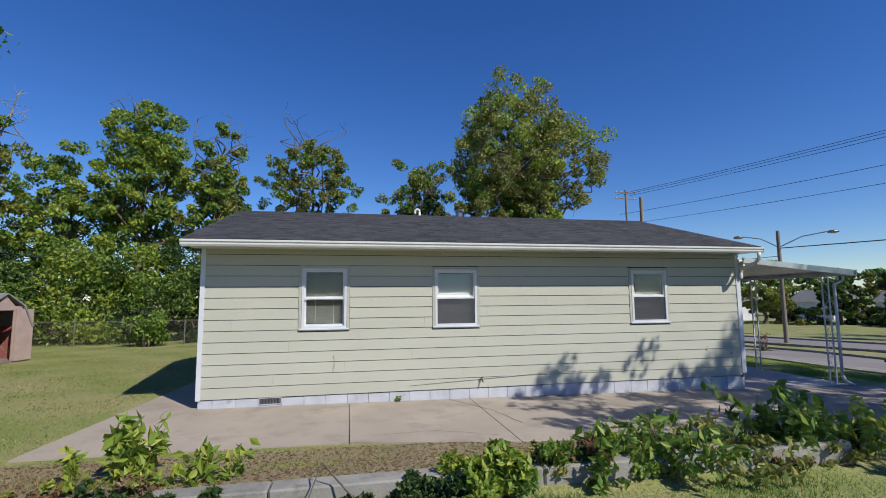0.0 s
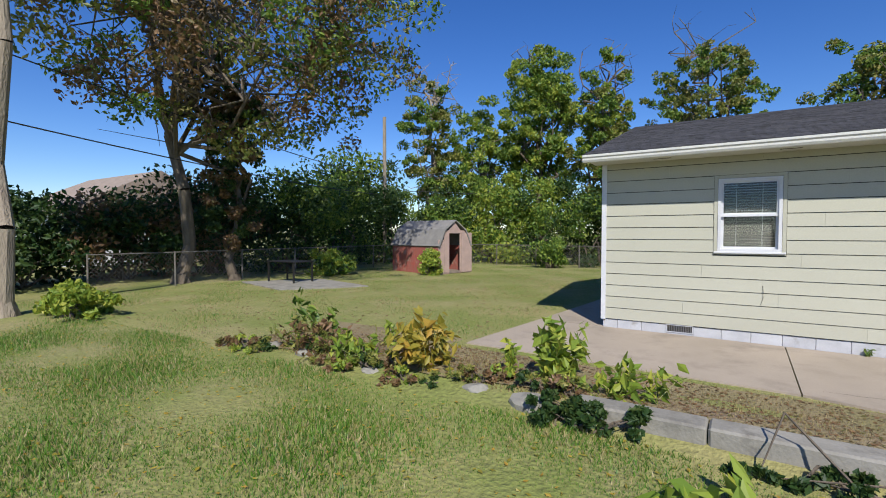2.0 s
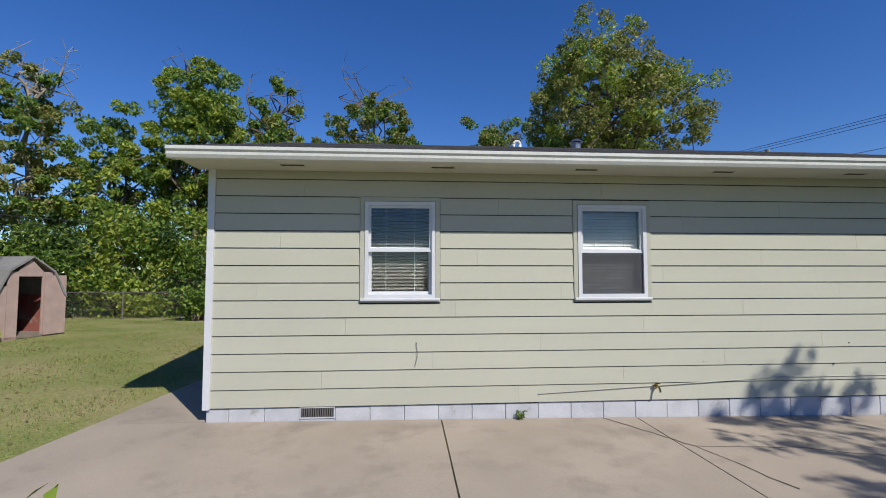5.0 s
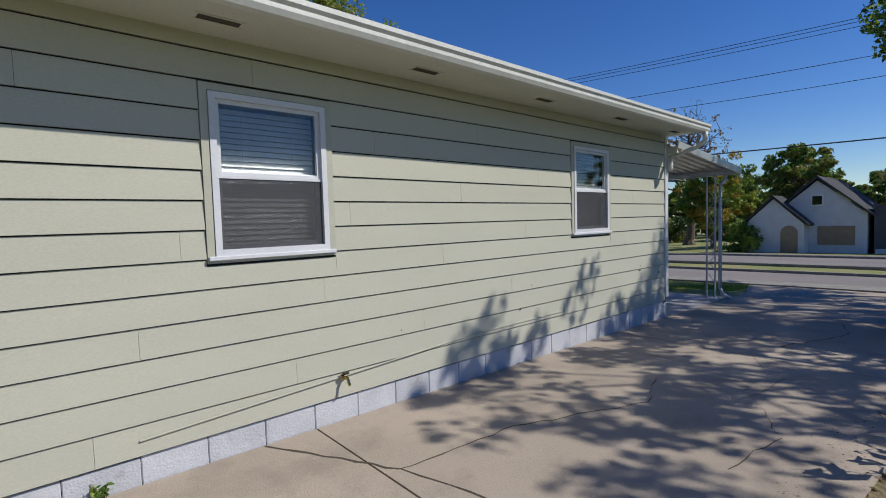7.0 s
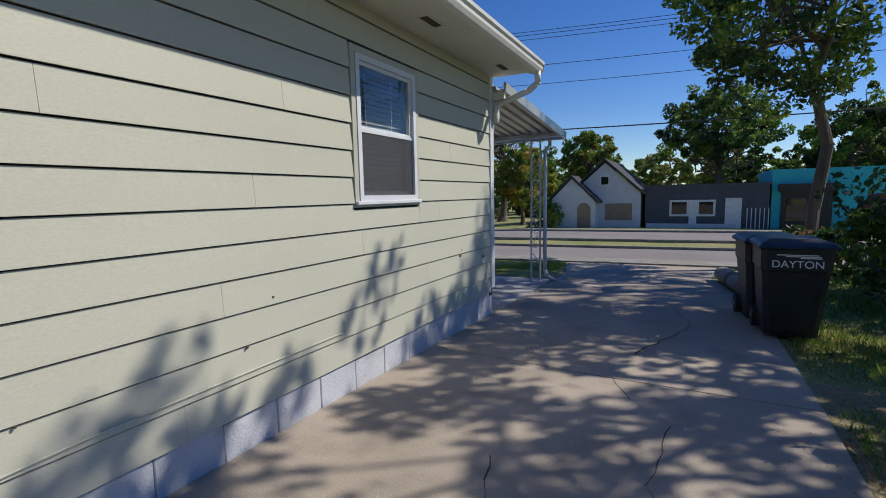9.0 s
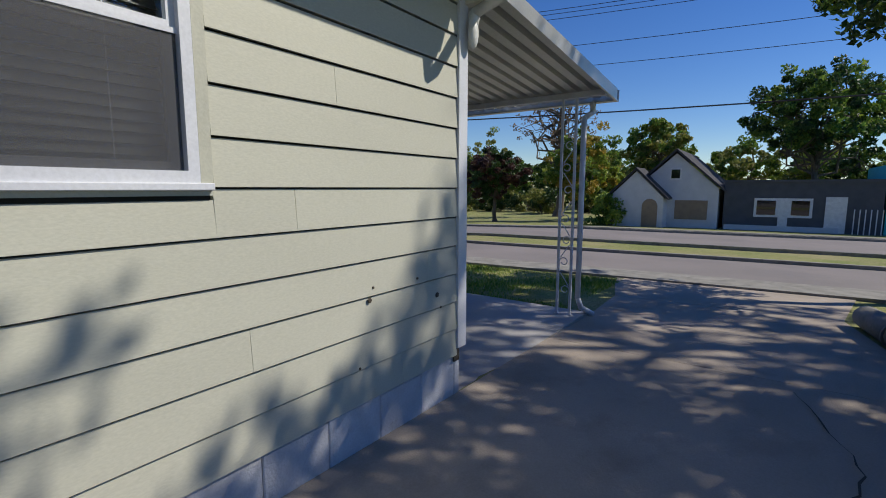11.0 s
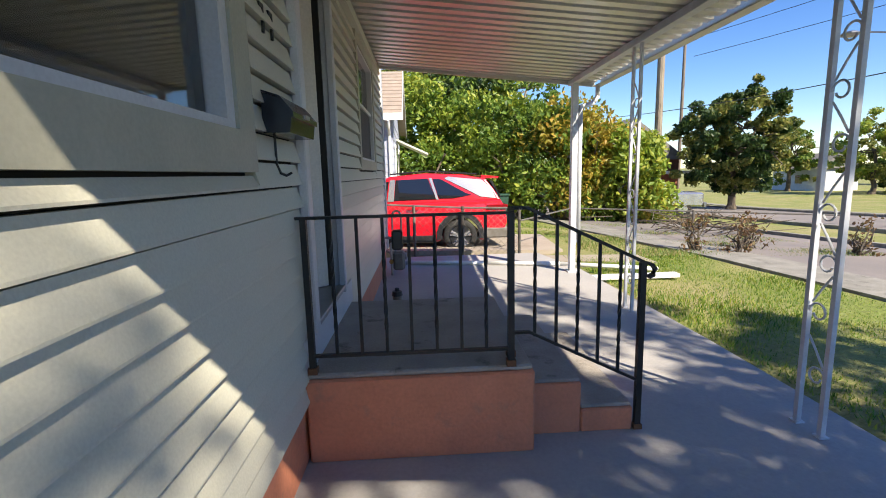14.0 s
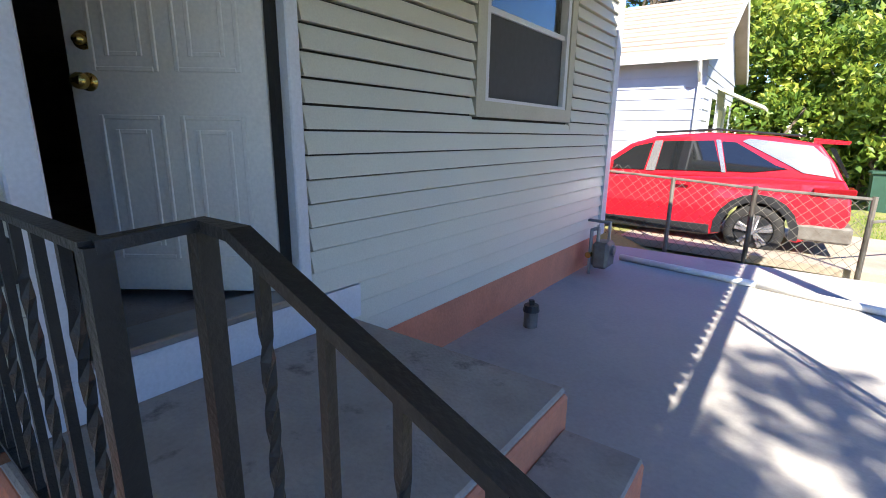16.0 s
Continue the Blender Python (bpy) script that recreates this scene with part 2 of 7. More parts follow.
def screen_mat():
    """Woven insect screen: half open, half dark wire."""
    m = bpy.data.materials.new("screen_cloth")
    m.use_nodes = True
    n, l = m.node_tree.nodes, m.node_tree.links
    n["Principled BSDF"].inputs["Base Color"].default_value = (0.06, 0.062, 0.07, 1)
    n["Principled BSDF"].inputs["Roughness"].default_value = 0.6
    t = n.new("ShaderNodeBsdfTransparent")
    mx = n.new("ShaderNodeMixShader")
    mx.inputs["Fac"].default_value = 0.55
    l.new(t.outputs[0], mx.inputs[1]), l.new(n["Principled BSDF"].outputs[0], mx.inputs[2])
    l.new(mx.outputs[0], n["Material Output"].inputs["Surface"])
    return m


M["screen_t"] = screen_mat()


# ---- builders ----
def box(bm, x0, y0, z0, x1, y1, z1, bevel=0.0):
    g = bmesh.ops.create_cube(bm, size=1, matrix=Matrix.Translation(((x0 + x1) / 2, (y0 + y1) / 2, (z0 + z1) / 2)) @ Matrix.Diagonal((abs(x1 - x0), abs(y1 - y0), abs(z1 - z0), 1)))
    if bevel:
        vs = set(g["verts"])
        bmesh.ops.bevel(bm, geom=[e for e in bm.edges if e.verts[0] in vs and e.verts[1] in vs], offset=bevel, segments=1, affect="EDGES")
    return bm


def boxm(*a, bevel=0.0):
    return box(bmesh.new(), *a, bevel=bevel)


def rod(bm, p, q, r, r2=None, seg=8, square=False, caps=True):
    p, q = Vector(p), Vector(q)
    d = q - p
    turn = d.to_track_quat("Z", "Y").to_matrix().to_4x4()
    bmesh.ops.create_cone(bm, cap_ends=caps, segments=4 if square else seg, radius1=r, radius2=r if r2 is None else r2, depth=d.length,
                          matrix=Matrix.Translation((p + q) / 2) @ turn @ pose(0, 0, 0, 0, 0, 45 if square else 0))
    return bm


def path_rod(pts, r, seg=8, bm=None):
    bm = bm or bmesh.new()
    for p, q in zip(pts, pts[1:]):
        rod(bm, p, q, r, seg=seg)
    for p in pts[1:-1]:
        bmesh.ops.create_uvsphere(bm, u_segments=seg, v_segments=4, radius=r, matrix=Matrix.Translation(p))
    return bm


def prism(bm, outline, axis, a, b):
    """Extrude a 2D outline along an axis: x -> (y, z), y -> (x, z), z -> (x, y)."""
    def at(u, v, w):
        return {"x": (w, u, v), "y": (u, w, v), "z": (u, v, w)}[axis]
    va = [bm.verts.new(at(u, v, a)) for u, v in outline]
    vb = [bm.verts.new(at(u, v, b)) for u, v in outline]
    n = len(outline)
    bm.faces.new(va), bm.faces.new(vb[::-1])
    for i in range(n):
        bm.faces.new((va[i], vb[i], vb[(i + 1) % n], va[(i + 1) % n]))
    bmesh.ops.recalc_face_normals(bm, faces=bm.faces)
    return bm


def tube(pts, r, seg=6):
    """One continuous round tube along points."""
    bm = bmesh.new()
    prev = None
    for i, p in enumerate(pts):
        d = (Vector(pts[min(i + 1, len(pts) - 1)]) - Vector(pts[max(i - 1, 0)])).normalized()
        u = d.orthogonal().normalized() if abs(d.z) > 0.9 else d.cross(Vector((0, 0, 1))).normalized()
        w = d.cross(u)
        ring = [bm.verts.new(Vector(p) + (u * math.cos(a) + w * math.sin(a)) * r) for a in (k * 2 * math.pi / seg for k in range(seg))]
        if prev:
            for k in range(seg):
                bm.faces.new((prev[k], prev[(k + 1) % seg], ring[(k + 1) % seg], ring[k]))
        prev = ring
    bmesh.ops.recalc_face_normals(bm, faces=bm.faces)
    return bm


def part(name, bm, material, parent=None, label="", smooth=False):
    me = bpy.data.meshes.new(name)
    bm.to_mesh(me)
    bm.free()
    if smooth:
        for f in me.polygons:
            f.use_smooth = True
    me.materials.append(material)
    ob = new(name, me)
    if parent:
        ob.parent = parent
        ob.matrix_parent_inverse = parent.matrix_basis.inverted()
    if label:
        ob["label"] = label
    return ob


def np_mesh(name, verts, faces, material, parent=None):
    me = bpy.data.meshes.new(name)
    me.from_pydata(np.asarray(verts).tolist(), [], np.asarray(faces).tolist() if not isinstance(faces, list) else faces)
    me.materials.append(material)
    ob = new(name, me)
    if parent:
        ob.parent = parent
        ob.matrix_parent_inverse = parent.matrix_basis.inverted()
    return ob


def thing(name, label, category, at=(0, 0, 0), group=""):
    ob = new(name)
    ob.empty_display_size = 0.2
    ob.matrix_basis = Matrix.Translation(at)
    return tagged(ob, label, category, group)


def struct(ob, label, category):
    return tagged(ob, label, category, kind="structure")


# ---- ground ----
def smooth(a, b, v):
    t = np.clip((v - a) / (b - a), 0, 1)
    return t * t * (3 - 2 * t)


ROAD = 0.08


def height(x, y):
    """Height of the ground: flat yard, a bank beyond the kerb wall, a fall to the street and to the neighbour."""
    x, y = np.asarray(x, float), np.asarray(y, float)
    s = x + ROAD * y
    z = -0.012 * np.clip(x, 0, 11.9) - 0.03
    z = z - 0.10 * np.clip((x - 11.9) / 2, 0, 1)
    z = z - 0.035 * np.clip(s - 15, 0, 40)
    z = z - (0.05 * smooth(8.6, 9.9, y) + 0.025 * np.clip(y - 10.2, 0, 25)) * smooth(7, 10, x)
    z = z - 0.14 * smooth(11.6, 12.1, x) * smooth(0.0, 0.2, y) * smooth(14.95, 14.7, x)
    z = z - 0.2 * smooth(0.2, 0.5, x) * smooth(0.0, 0.4, y) * smooth(12.2, 11.8, x) * smooth(7.3, 6.9, y)
    z = z + 0.13 * smooth(-3.1, -4.3, y) * smooth(-4.60, -4.45, y) * smooth(10, 8, x) * smooth(-6, -1, x)
    return z


def ground_mesh():
    def axis(lo, hi, step, far):
        mid = np.arange(lo, hi + 1e-6, step)
        out = np.geomspace(step, far, 26)
        return np.concatenate([lo - out[::-1], mid, hi + out])
    xs, ys = axis(-18, 34, 0.4, 3000), axis(-14, 26, 0.4, 3000)
    X, Y = np.meshgrid(xs, ys, indexing="ij")
    Z = height(X, Y) + 0.012 * np.sin(X * 1.7 + Y * 0.6) * np.sin(Y * 1.3)
    n, m = X.shape
    v = np.stack([X, Y, Z], -1).reshape(-1, 3)
    i, j = np.meshgrid(np.arange(n - 1), np.arange(m - 1), indexing="ij")
    a = (i * m + j).ravel()
    return v, np.stack([a, a + m, a + m + 1, a + 1], 1)


ob = np_mesh("ground", *ground_mesh(), M["lawn"])
for f in ob.data.polygons:
    f.use_smooth = True
struct(ob, "mown lawn ground with dry brown patches", "ground")


def strip(name, s0, s1, lift, material, label, category, y0=-120, y1=120):
    """A long band parallel to the street."""
    ys = np.arange(y0, y1 + 1, 2.0)
    v, f = [], []
    for k, y in enumerate(ys):
        for s in (s0, s1):
            x = s - ROAD * y
            v.append((x, y, float(height(x, y)) + lift))
        for s in (s0, s1):
            x = s - ROAD * y
            v.append((x, y, float(height(x, y)) - 0.25))
        if k:
            a, b = 4 * (k - 1), 4 * k
            f += [(a, b, b + 1, a + 1), (a, a + 2, b + 2, b), (a + 1, b + 1, b + 3, a + 3)]
    return struct(np_mesh(name, v, f, material), label, category)


strip("road_1", 19.4, 23.2, 0.03, M["asph"], "worn grey asphalt street carriageway", "road")
strip("road_2", 27.6, 36.6, 0.03, M["asph"], "worn grey asphalt street carriageway beyond the grass median", "road")
strip("pavement", 18.3, 19.4, 0.05, M["kerb"], "dusty concrete strip along the street", "pavement")
strip("kerb_1", 23.2, 23.4, 0.12, M["kerb"], "low concrete kerb of the grass median", "kerb")
strip("kerb_2", 27.4, 27.6, 0.12, M["kerb"], "low concrete kerb of the grass median", "kerb")
strip("kerb_3", 36.6, 36.85, 0.14, M["kerb"], "concrete kerb on the far side of the street", "kerb")
strip("pavement_2", 39.5, 40.7, 0.05, M["kerb"], "concrete pavement on the far side of the street", "pavement")


def slab(name, outline, top, thick, material, label, category):
    bm = bmesh.new()
    va = [bm.verts.new((x, y, top(x, y))) for x, y in outline]
    vb = [bm.verts.new((x, y, top(x, y) - thick)) for x, y in outline]
    n = len(outline)
    bm.faces.new(va), bm.faces.new(vb[::-1])
    for i in range(n):
        bm.faces.new((va[i], va[(i + 1) % n], vb[(i + 1) % n], vb[i]))
    bmesh.ops.recalc_face_normals(bm, faces=bm.faces)
    bmesh.ops.triangulate(bm, faces=[f for f in bm.faces if len(f.verts) > 4])
    return struct(part(name, bm, material), label, category)


def drive_top(x, y):
    return -0.012 * min(max(x, 0), 11.9) - 0.005 - 0.035 * max(0, x - 11.9)


GAP = 0.008
panels = [[(-1.45, -2.50), (2.72 - GAP, -2.56), (2.72 - GAP, -0.002), (-1.22, -0.002)],
          [(2.72 + GAP, -2.56), (5.12 - GAP, -2.98), (5.12 - GAP, -0.002), (2.72 + GAP, -0.002)],
          [(5.12 + GAP, -2.98), (7.6, -3.20), (9.86 - GAP, -3.22), (9.88 - GAP, -1.75), (10.02 - GAP, -0.002), (5.12 + GAP, -0.002)],
          [(9.86 + GAP, -3.22), (13.4, -3.2), (13.4, 0.0), (10.02 + GAP, -0.002), (9.88 + GAP, -1.75)],
          [(13.4 + GAP, -3.2), (16.5, -2.7), (16.3, 0.1), (14.75, 0.0), (13.4 + GAP, 0.0)],
          [(16.5 + GAP, -2.7), (19.6, -3.2), (19.3, 0.9), (16.3 + GAP, 0.1)]]
for o in panels:
    slab("driveway", o, drive_top, 0.12, M["conc"], "pale concrete driveway slab with cracks and stains", "driveway")
slab("back_walk", [(-1.22, 0.01), (-0.01, 0.01), (-0.01, 6.5), (-0.7, 6.5)], lambda x, y: -0.008, 0.1, M["conc"], "concrete walk behind the house wall", "walk")
PZ = -0.2       # porch floor in its plan
slab("porch_slab", [(11.70, 0.02), (14.72, 0.02), (14.80, 3.9), (14.76, 6.9), (14.5, 8.5), (11.70, 8.5)], lambda x, y: PZ * 1.075 + 0.004, 0.2, M["porch"], "smooth grey concrete porch floor", "porch floor")
slab("porch_walk", [(14.52, 8.0), (16.4, 7.8), (16.4, 8.6), (8.5, 9.0), (8.5, 8.52), (14.50, 8.52)], lambda x, y: PZ - 0.05 - 0.03 * max(0, x - 14), 0.15, M["conc"], "concrete walk beside the porch", "walk")
slab("neighbour_drive", [(5, 9.2), (15.2, 9.2), (15.6, 12.4), (5, 12.4)], lambda x, y: float(height(x, y)) + 0.04, 0.1, M["conc"], "broken pale concrete driveway of the neighbour", "driveway")


def crack(pts, w=0.008):
    """A thin recessed dark line lying on a slab."""
    bm = bmesh.new()
    fine = []
    for (x0, y0), (x1, y1) in zip(pts, pts[1:]):
        k = max(2, int(math.hypot(x1 - x0, y1 - y0) / 0.12))
        fine += [(x0 + (x1 - x0) * i / k + random.uniform(-0.02, 0.02), y0 + (y1 - y0) * i / k + random.uniform(-0.02, 0.02)) for i in range(k)]
    fine.append(pts[-1])
    prev = None
    for i, (x, y) in enumerate(fine):
        ww = w * random.uniform(0.4, 1.3)
        a = bm.verts.new((x - ww * 0.7, y - ww * 0.7, drive_top(x, y) + 0.002))
        b = bm.verts.new((x + ww * 0.7, y + ww * 0.7, drive_top(x, y) + 0.002))
        if prev:
            bm.faces.new((*prev, b, a))
        prev = (a, b)
    return tagged(part("crack", bm, M["soil"]), "thin dark crack in the concrete driveway", "crack", "driveway cracks", "structure")


crack([(5.2, -1.0), (6.3, -1.1), (7.6, -1.6), (8.3, -1.35)])
crack([(9.16, -2.28), (9.5, -2.0), (9.9, -1.8)])
crack([(9.16, -2.28), (8.4, -2.2), (7.6, -2.6), (6.8, -2.5)], 0.006)
crack([(4.7, -0.02), (5.25, -1.02), (5.5, -2.0)], 0.012)
crack([(10.6, -1.9), (12.0, -2.4), (13.2, -2.1)], 0.01)
crack([(2.9, -2.3), (4.0, -2.2), (4.9, -2.6)], 0.006)


# dry trampled bank between the slab and the kerb wall
bx, by = np.meshgrid(np.linspace(-4.5, 10.5, 76), np.linspace(-4.38, -2.25, 14), indexing="ij")
by = by + 0.10 * np.sin(bx * 2.1) * (by < -4.3)
bz = height(bx, by) + 0.012
bz = np.where((by > -2.66) & (bx > -1.6), bz - 0.06, bz)
bi, bj = np.meshgrid(np.arange(75), np.arange(13), indexing="ij")
ba = (bi * 14 + bj).ravel()
struct(np_mesh("bank_soil", np.stack([bx, by, bz], -1).reshape(-1, 3), np.stack([ba, ba + 14, ba + 15, ba + 1], 1), M["drybank"]), "dry brown trampled grass bank beside the slab", "ground")

# ---- house ----
L, D, TOP = 11.665, 7.60, 2.93  # length of the side wall, depth, soffit height
FX, LF, DF = 12.03, 11.95, 6.73 # face, inner face and width of the front in the plan of the porch
FRONT = 11.745                  # face of the front wall in the world
PORCH = Matrix(((1.07, 0.022, 0, FRONT - FX * 1.07 - 0.064), (0, 1.12, 0, 0.06), (0, 0, 1.075, 0), (0, 0, 0, 1)))   # plan of the porch to the world


def wall_with_holes(name, axis, u0, u1, z0, z1, w0, w1, holes, material, label):
    """A wall in cells round its openings. axis: the direction it runs in."""
    us = sorted({u0, u1, *[h[0] for h in holes], *[h[1] for h in holes]})
    zs = sorted({z0, z1, *[h[2] for h in holes], *[h[3] for h in holes]})
    bm = bmesh.new()
    for a, b in zip(us, us[1:]):
        for c, d in zip(zs, zs[1:]):
            if any(h[0] <= a and b <= h[1] and h[2] <= c and d <= h[3] for h in holes):
                continue
            if axis == "x":
                box(bm, a, w0, c, b, w1, d)
            else:
                box(bm, w0, a, c, w1, b, d)
    return struct(part(name, bm, material), label, "wall")


SIDE_WIN = [(1.80, 2.65, 1.40, 2.565), (4.42, 5.30, 1.40, 2.55), (8.87, 9.75, 1.40, 2.545)]
HOLES = [(a - 0.01, b + 0.01, c - 0.02, d + 0.02) for a, b, c, d in SIDE_WIN]
wall_side = wall_with_holes("wall_south", "x", 0.0, L, 0.1, TOP + 0.05, 0.02, 0.16, HOLES, M["lap_shadow"], "pale sage green lap siding wall in sun and dappled shade")
FRONT_HOLES = [(0.38, 1.50, 1.29, 2.25), (2.30, 3.02, 0.44, 2.50), (4.424, 5.572, 1.30, 2.38)]
wall_front = wall_with_holes("wall_east", "y", 0.16, DF, 0.08, TOP - 0.2, LF - 0.1, FX - 0.03, FRONT_HOLES, M["lap_shadow"], "pale sage green vinyl siding wall under the porch canopy")
struct(part("wall_west", boxm(0.0, 0.16, 0.0, 0.14, D, TOP + 0.05), M["siding"]), "plain sage green rear wall of the house", "wall")
struct(part("wall_north", boxm(0.14, D - 0.14, 0.0, L - 0.1, D, TOP + 0.05), M["siding"]), "plain sage green far wall of the house", "wall")
struct(part("floor", boxm(0.14, 0.16, 0.36, L - 0.1, D - 0.14, 0.42), M["stoop"]), "dark tiled floor inside the house", "floor")
struct(part("ceiling", boxm(0.14, 0.16, 2.80, L - 0.1, D - 0.14, 2.86), M["white"]), "white ceiling inside the house", "ceiling")

# gable ends above the walls
RIDGE_Y, RIDGE_Z, EAVE = D / 2, 4.33, 0.58
SL = (RIDGE_Z - 3.06) / (RIDGE_Y + EAVE)
for nm, x0, x1 in (("gable_west", 0.0, 0.12), ("gable_east", L - 0.12, L)):
    bm = prism(bmesh.new(), [(0, TOP + 0.05), (D, TOP + 0.05), (D, 3.06 + SL * EAVE - 0.1), (RIDGE_Y, RIDGE_Z - 0.1), (0, 3.06 + SL * EAVE - 0.1)], "x", x0, x1)
    struct(part(nm, bm, M["siding"]), "sage green gable wall under the roof", "wall")

# lap boards of the side wall
EXP, Z0 = 0.2065, 0.145


def lap_board(x0, x1, z0, z1):
    """A tapered board: its lower edge stands proud, the gap under the next one shows near-black backing as lap shadow.
    """
    bm = bmesh.new()
    prism(bm, [(0.019, z0 + 0.004), (-0.016, z0), (-0.016, z0 + 0.004), (-0.003, z1 - 0.009), (0.019, z1 - 0.009)], "x", x0, x1)
    return bm


random.seed(4)
row = 0
z = Z0
while z < TOP - 0.02:
    z1 = min(z + EXP, TOP + 0.02)
    cuts = [0.03, *sorted(3.66 * k + (row * 1.31) % 3.66 for k in range(4)), L - 0.065]
    cuts = [c for i, c in enumerate(cuts) if i == 0 or c - cuts[i - 1] > 0.25]
    cuts = [c for c in cuts if c < L - 0.35] + [L - 0.065]
    for a, b in zip(cuts, cuts[1:]):
        spans = [(a + 0.001, b - 0.001, z, z1)]
        for h0, h1, hz0, hz1 in [(p - 0.06, q + 0.06, r - 0.06, s + 0.06) for p, q, r, s in SIDE_WIN]:
            nxt = []
            for s in spans:
                if s[1] <= h0 or s[0] >= h1 or s[3] <= hz0 or s[2] >= hz1:
                    nxt.append(s)
                    continue
                if s[0] < h0: nxt.append((s[0], h0, s[2], s[3]))
                if s[1] > h1: nxt.append((h1, s[1], s[2], s[3]))
                m0, m1 = max(s[0], h0), min(s[1], h1)
                if s[2] < hz0: nxt.append((m0, m1, s[2], hz0))
                if s[3] > hz1: nxt.append((m0, m1, hz1, s[3]))
            spans = nxt
        for s in spans:
            if s[1] - s[0] > 0.02 and s[3] - s[2] > 0.02:
                o = part("board", lap_board(*s), M["siding"], wall_side)
    z += EXP
    row += 1
# nail holes, patches and a thin wire on the boards
for x, zz, r in ((7.73, 0.545, 0.016), (11.35, 0.65, 0.028), (10.69, 0.74, 0.024), (11.13, 0.80, 0.014), (10.72, 0.81, 0.012), (6.0, 0.60, 0.008), (6.62, 0.55, 0.010), (7.95, 0.81, 0.012), (2.42, 0.86, 0.012), (11.39, 0.556, 0.014), (10.60, 0.36, 0.014)):
    bm = bmesh.new()
    bmesh.ops.create_cone(bm, cap_ends=True, segments=9, radius1=r * 0.7, radius2=r * 0.55, depth=0.006, matrix=Matrix.Translation((x, -0.017, zz)) @ pose(0, 0, 0, 90))
    part("nail_hole", bm, M["soil"], wall_side)
part("wire", path_rod([(2.42, -0.022, 0.85), (2.44, -0.03, 0.72), (2.40, -0.022, 0.58)], 0.003, 5), M["steel"], wall_side)
part("conduit", path_rod([(3.9, -0.02, 0.245), (6.9, -0.02, 0.39), (8.6, -0.02, 0.40)], 0.006, 6), M["siding"], wall_side)

# foundation of painted blocks
foundation = struct(part("foundation", boxm(0.02, 0.03, -0.4, L - 0.02, 0.16, 0.145), M["soil"]), "grey painted block foundation below the siding", "foundation")
random.seed(9)
x = 0.0
while x < L - 0.05:
    x1 = min(x + (0.405 if x else 0.255), L)
    if not (1.0 < x < 1.4):
        part("block", boxm(x + 0.002, 0.003 + random.uniform(0, 0.006), -0.35, x1 - 0.002, 0.04, 0.133 + random.uniform(-0.006, 0.004), bevel=0.006), M["found"], foundation)
    else:
        part("block", boxm(x + 0.002, 0.005, -0.35, x1 - 0.002, 0.04, 0.0, bevel=0.004), M["found"], foundation)
    x = x1
vent = thing("crawl_space_vent", "rusty louvred metal vent in the block foundation", "vent", (1.265, 0, 0.07))
part("vent_frame", box(box(box(box(bmesh.new(), 1.06, -0.006, 0.005, 1.47, 0.03, 0.018), 1.06, -0.006, 0.125, 1.47, 0.03, 0.14), 1.06, -0.006, 0.018, 1.075, 0.03, 0.125), 1.455, -0.006, 0.018, 1.47, 0.03, 0.125), M["found"], vent)
for i in range(14):
    part("louvre", boxm(1.082 + i * 0.0265, 0.0, 0.018, 1.096 + i * 0.0265, 0.02, 0.125), M["steel"], vent)

# front foundation, painted terracotta
struct(part("foundation_front", box(boxm(LF - 0.14, 0.165, -0.45, FX - 0.012, 2.03, 0.10), LF - 0.14, 2.03, -0.45, FX - 0.012, DF, 0.10), M["orange"]), "terracotta painted foundation under the front wall", "foundation")

# vinyl courses of the front wall
FT = [(0.235, 1.665, 1.185, 2.36), (2.205, 3.115, 0.10, 2.60), (4.29, 5.71, 1.215, 2.47)]


def vinyl(y0, y1, z0, z1):
    bm = bmesh.new()
    zz = z1 - z0
    # gap at the top edge bares the near-black backing as a shadow line
    prism(bm, [(FX - 0.03, z0 + 0.004), (FX + 0.020, z0), (FX + 0.020, z0 + 0.007), (FX - 0.004, z1 - 0.009), (FX - 0.03, z1 - 0.009)], "y", y0, y1)
    return bm


z = 0.115
while z < TOP - 0.2:
    z1 = z + 0.1016
    spans = [(0.12, DF - 0.1, z, z1)]
    for h0, h1, hz0, hz1 in FT:
        nxt = []
        for s in spans:
            if s[1] <= h0 or s[0] >= h1 or s[3] <= hz0 or s[2] >= hz1:
                nxt.append(s)
                continue
            if s[0] < h0: nxt.append((s[0], h0, s[2], s[3]))
            if s[1] > h1: nxt.append((h1, s[1], s[2], s[3]))
            m0, m1 = max(s[0], h0), min(s[1], h1)
            if hz0 - s[2] > 0.01: nxt.append((m0, m1, s[2], hz0))
            if s[3] - hz1 > 0.01: nxt.append((m0, m1, hz1, s[3]))
        spans = nxt
    for s in spans:
        part("vinyl_course", vinyl(*s), M["vinyl"], wall_front)
    z = z1

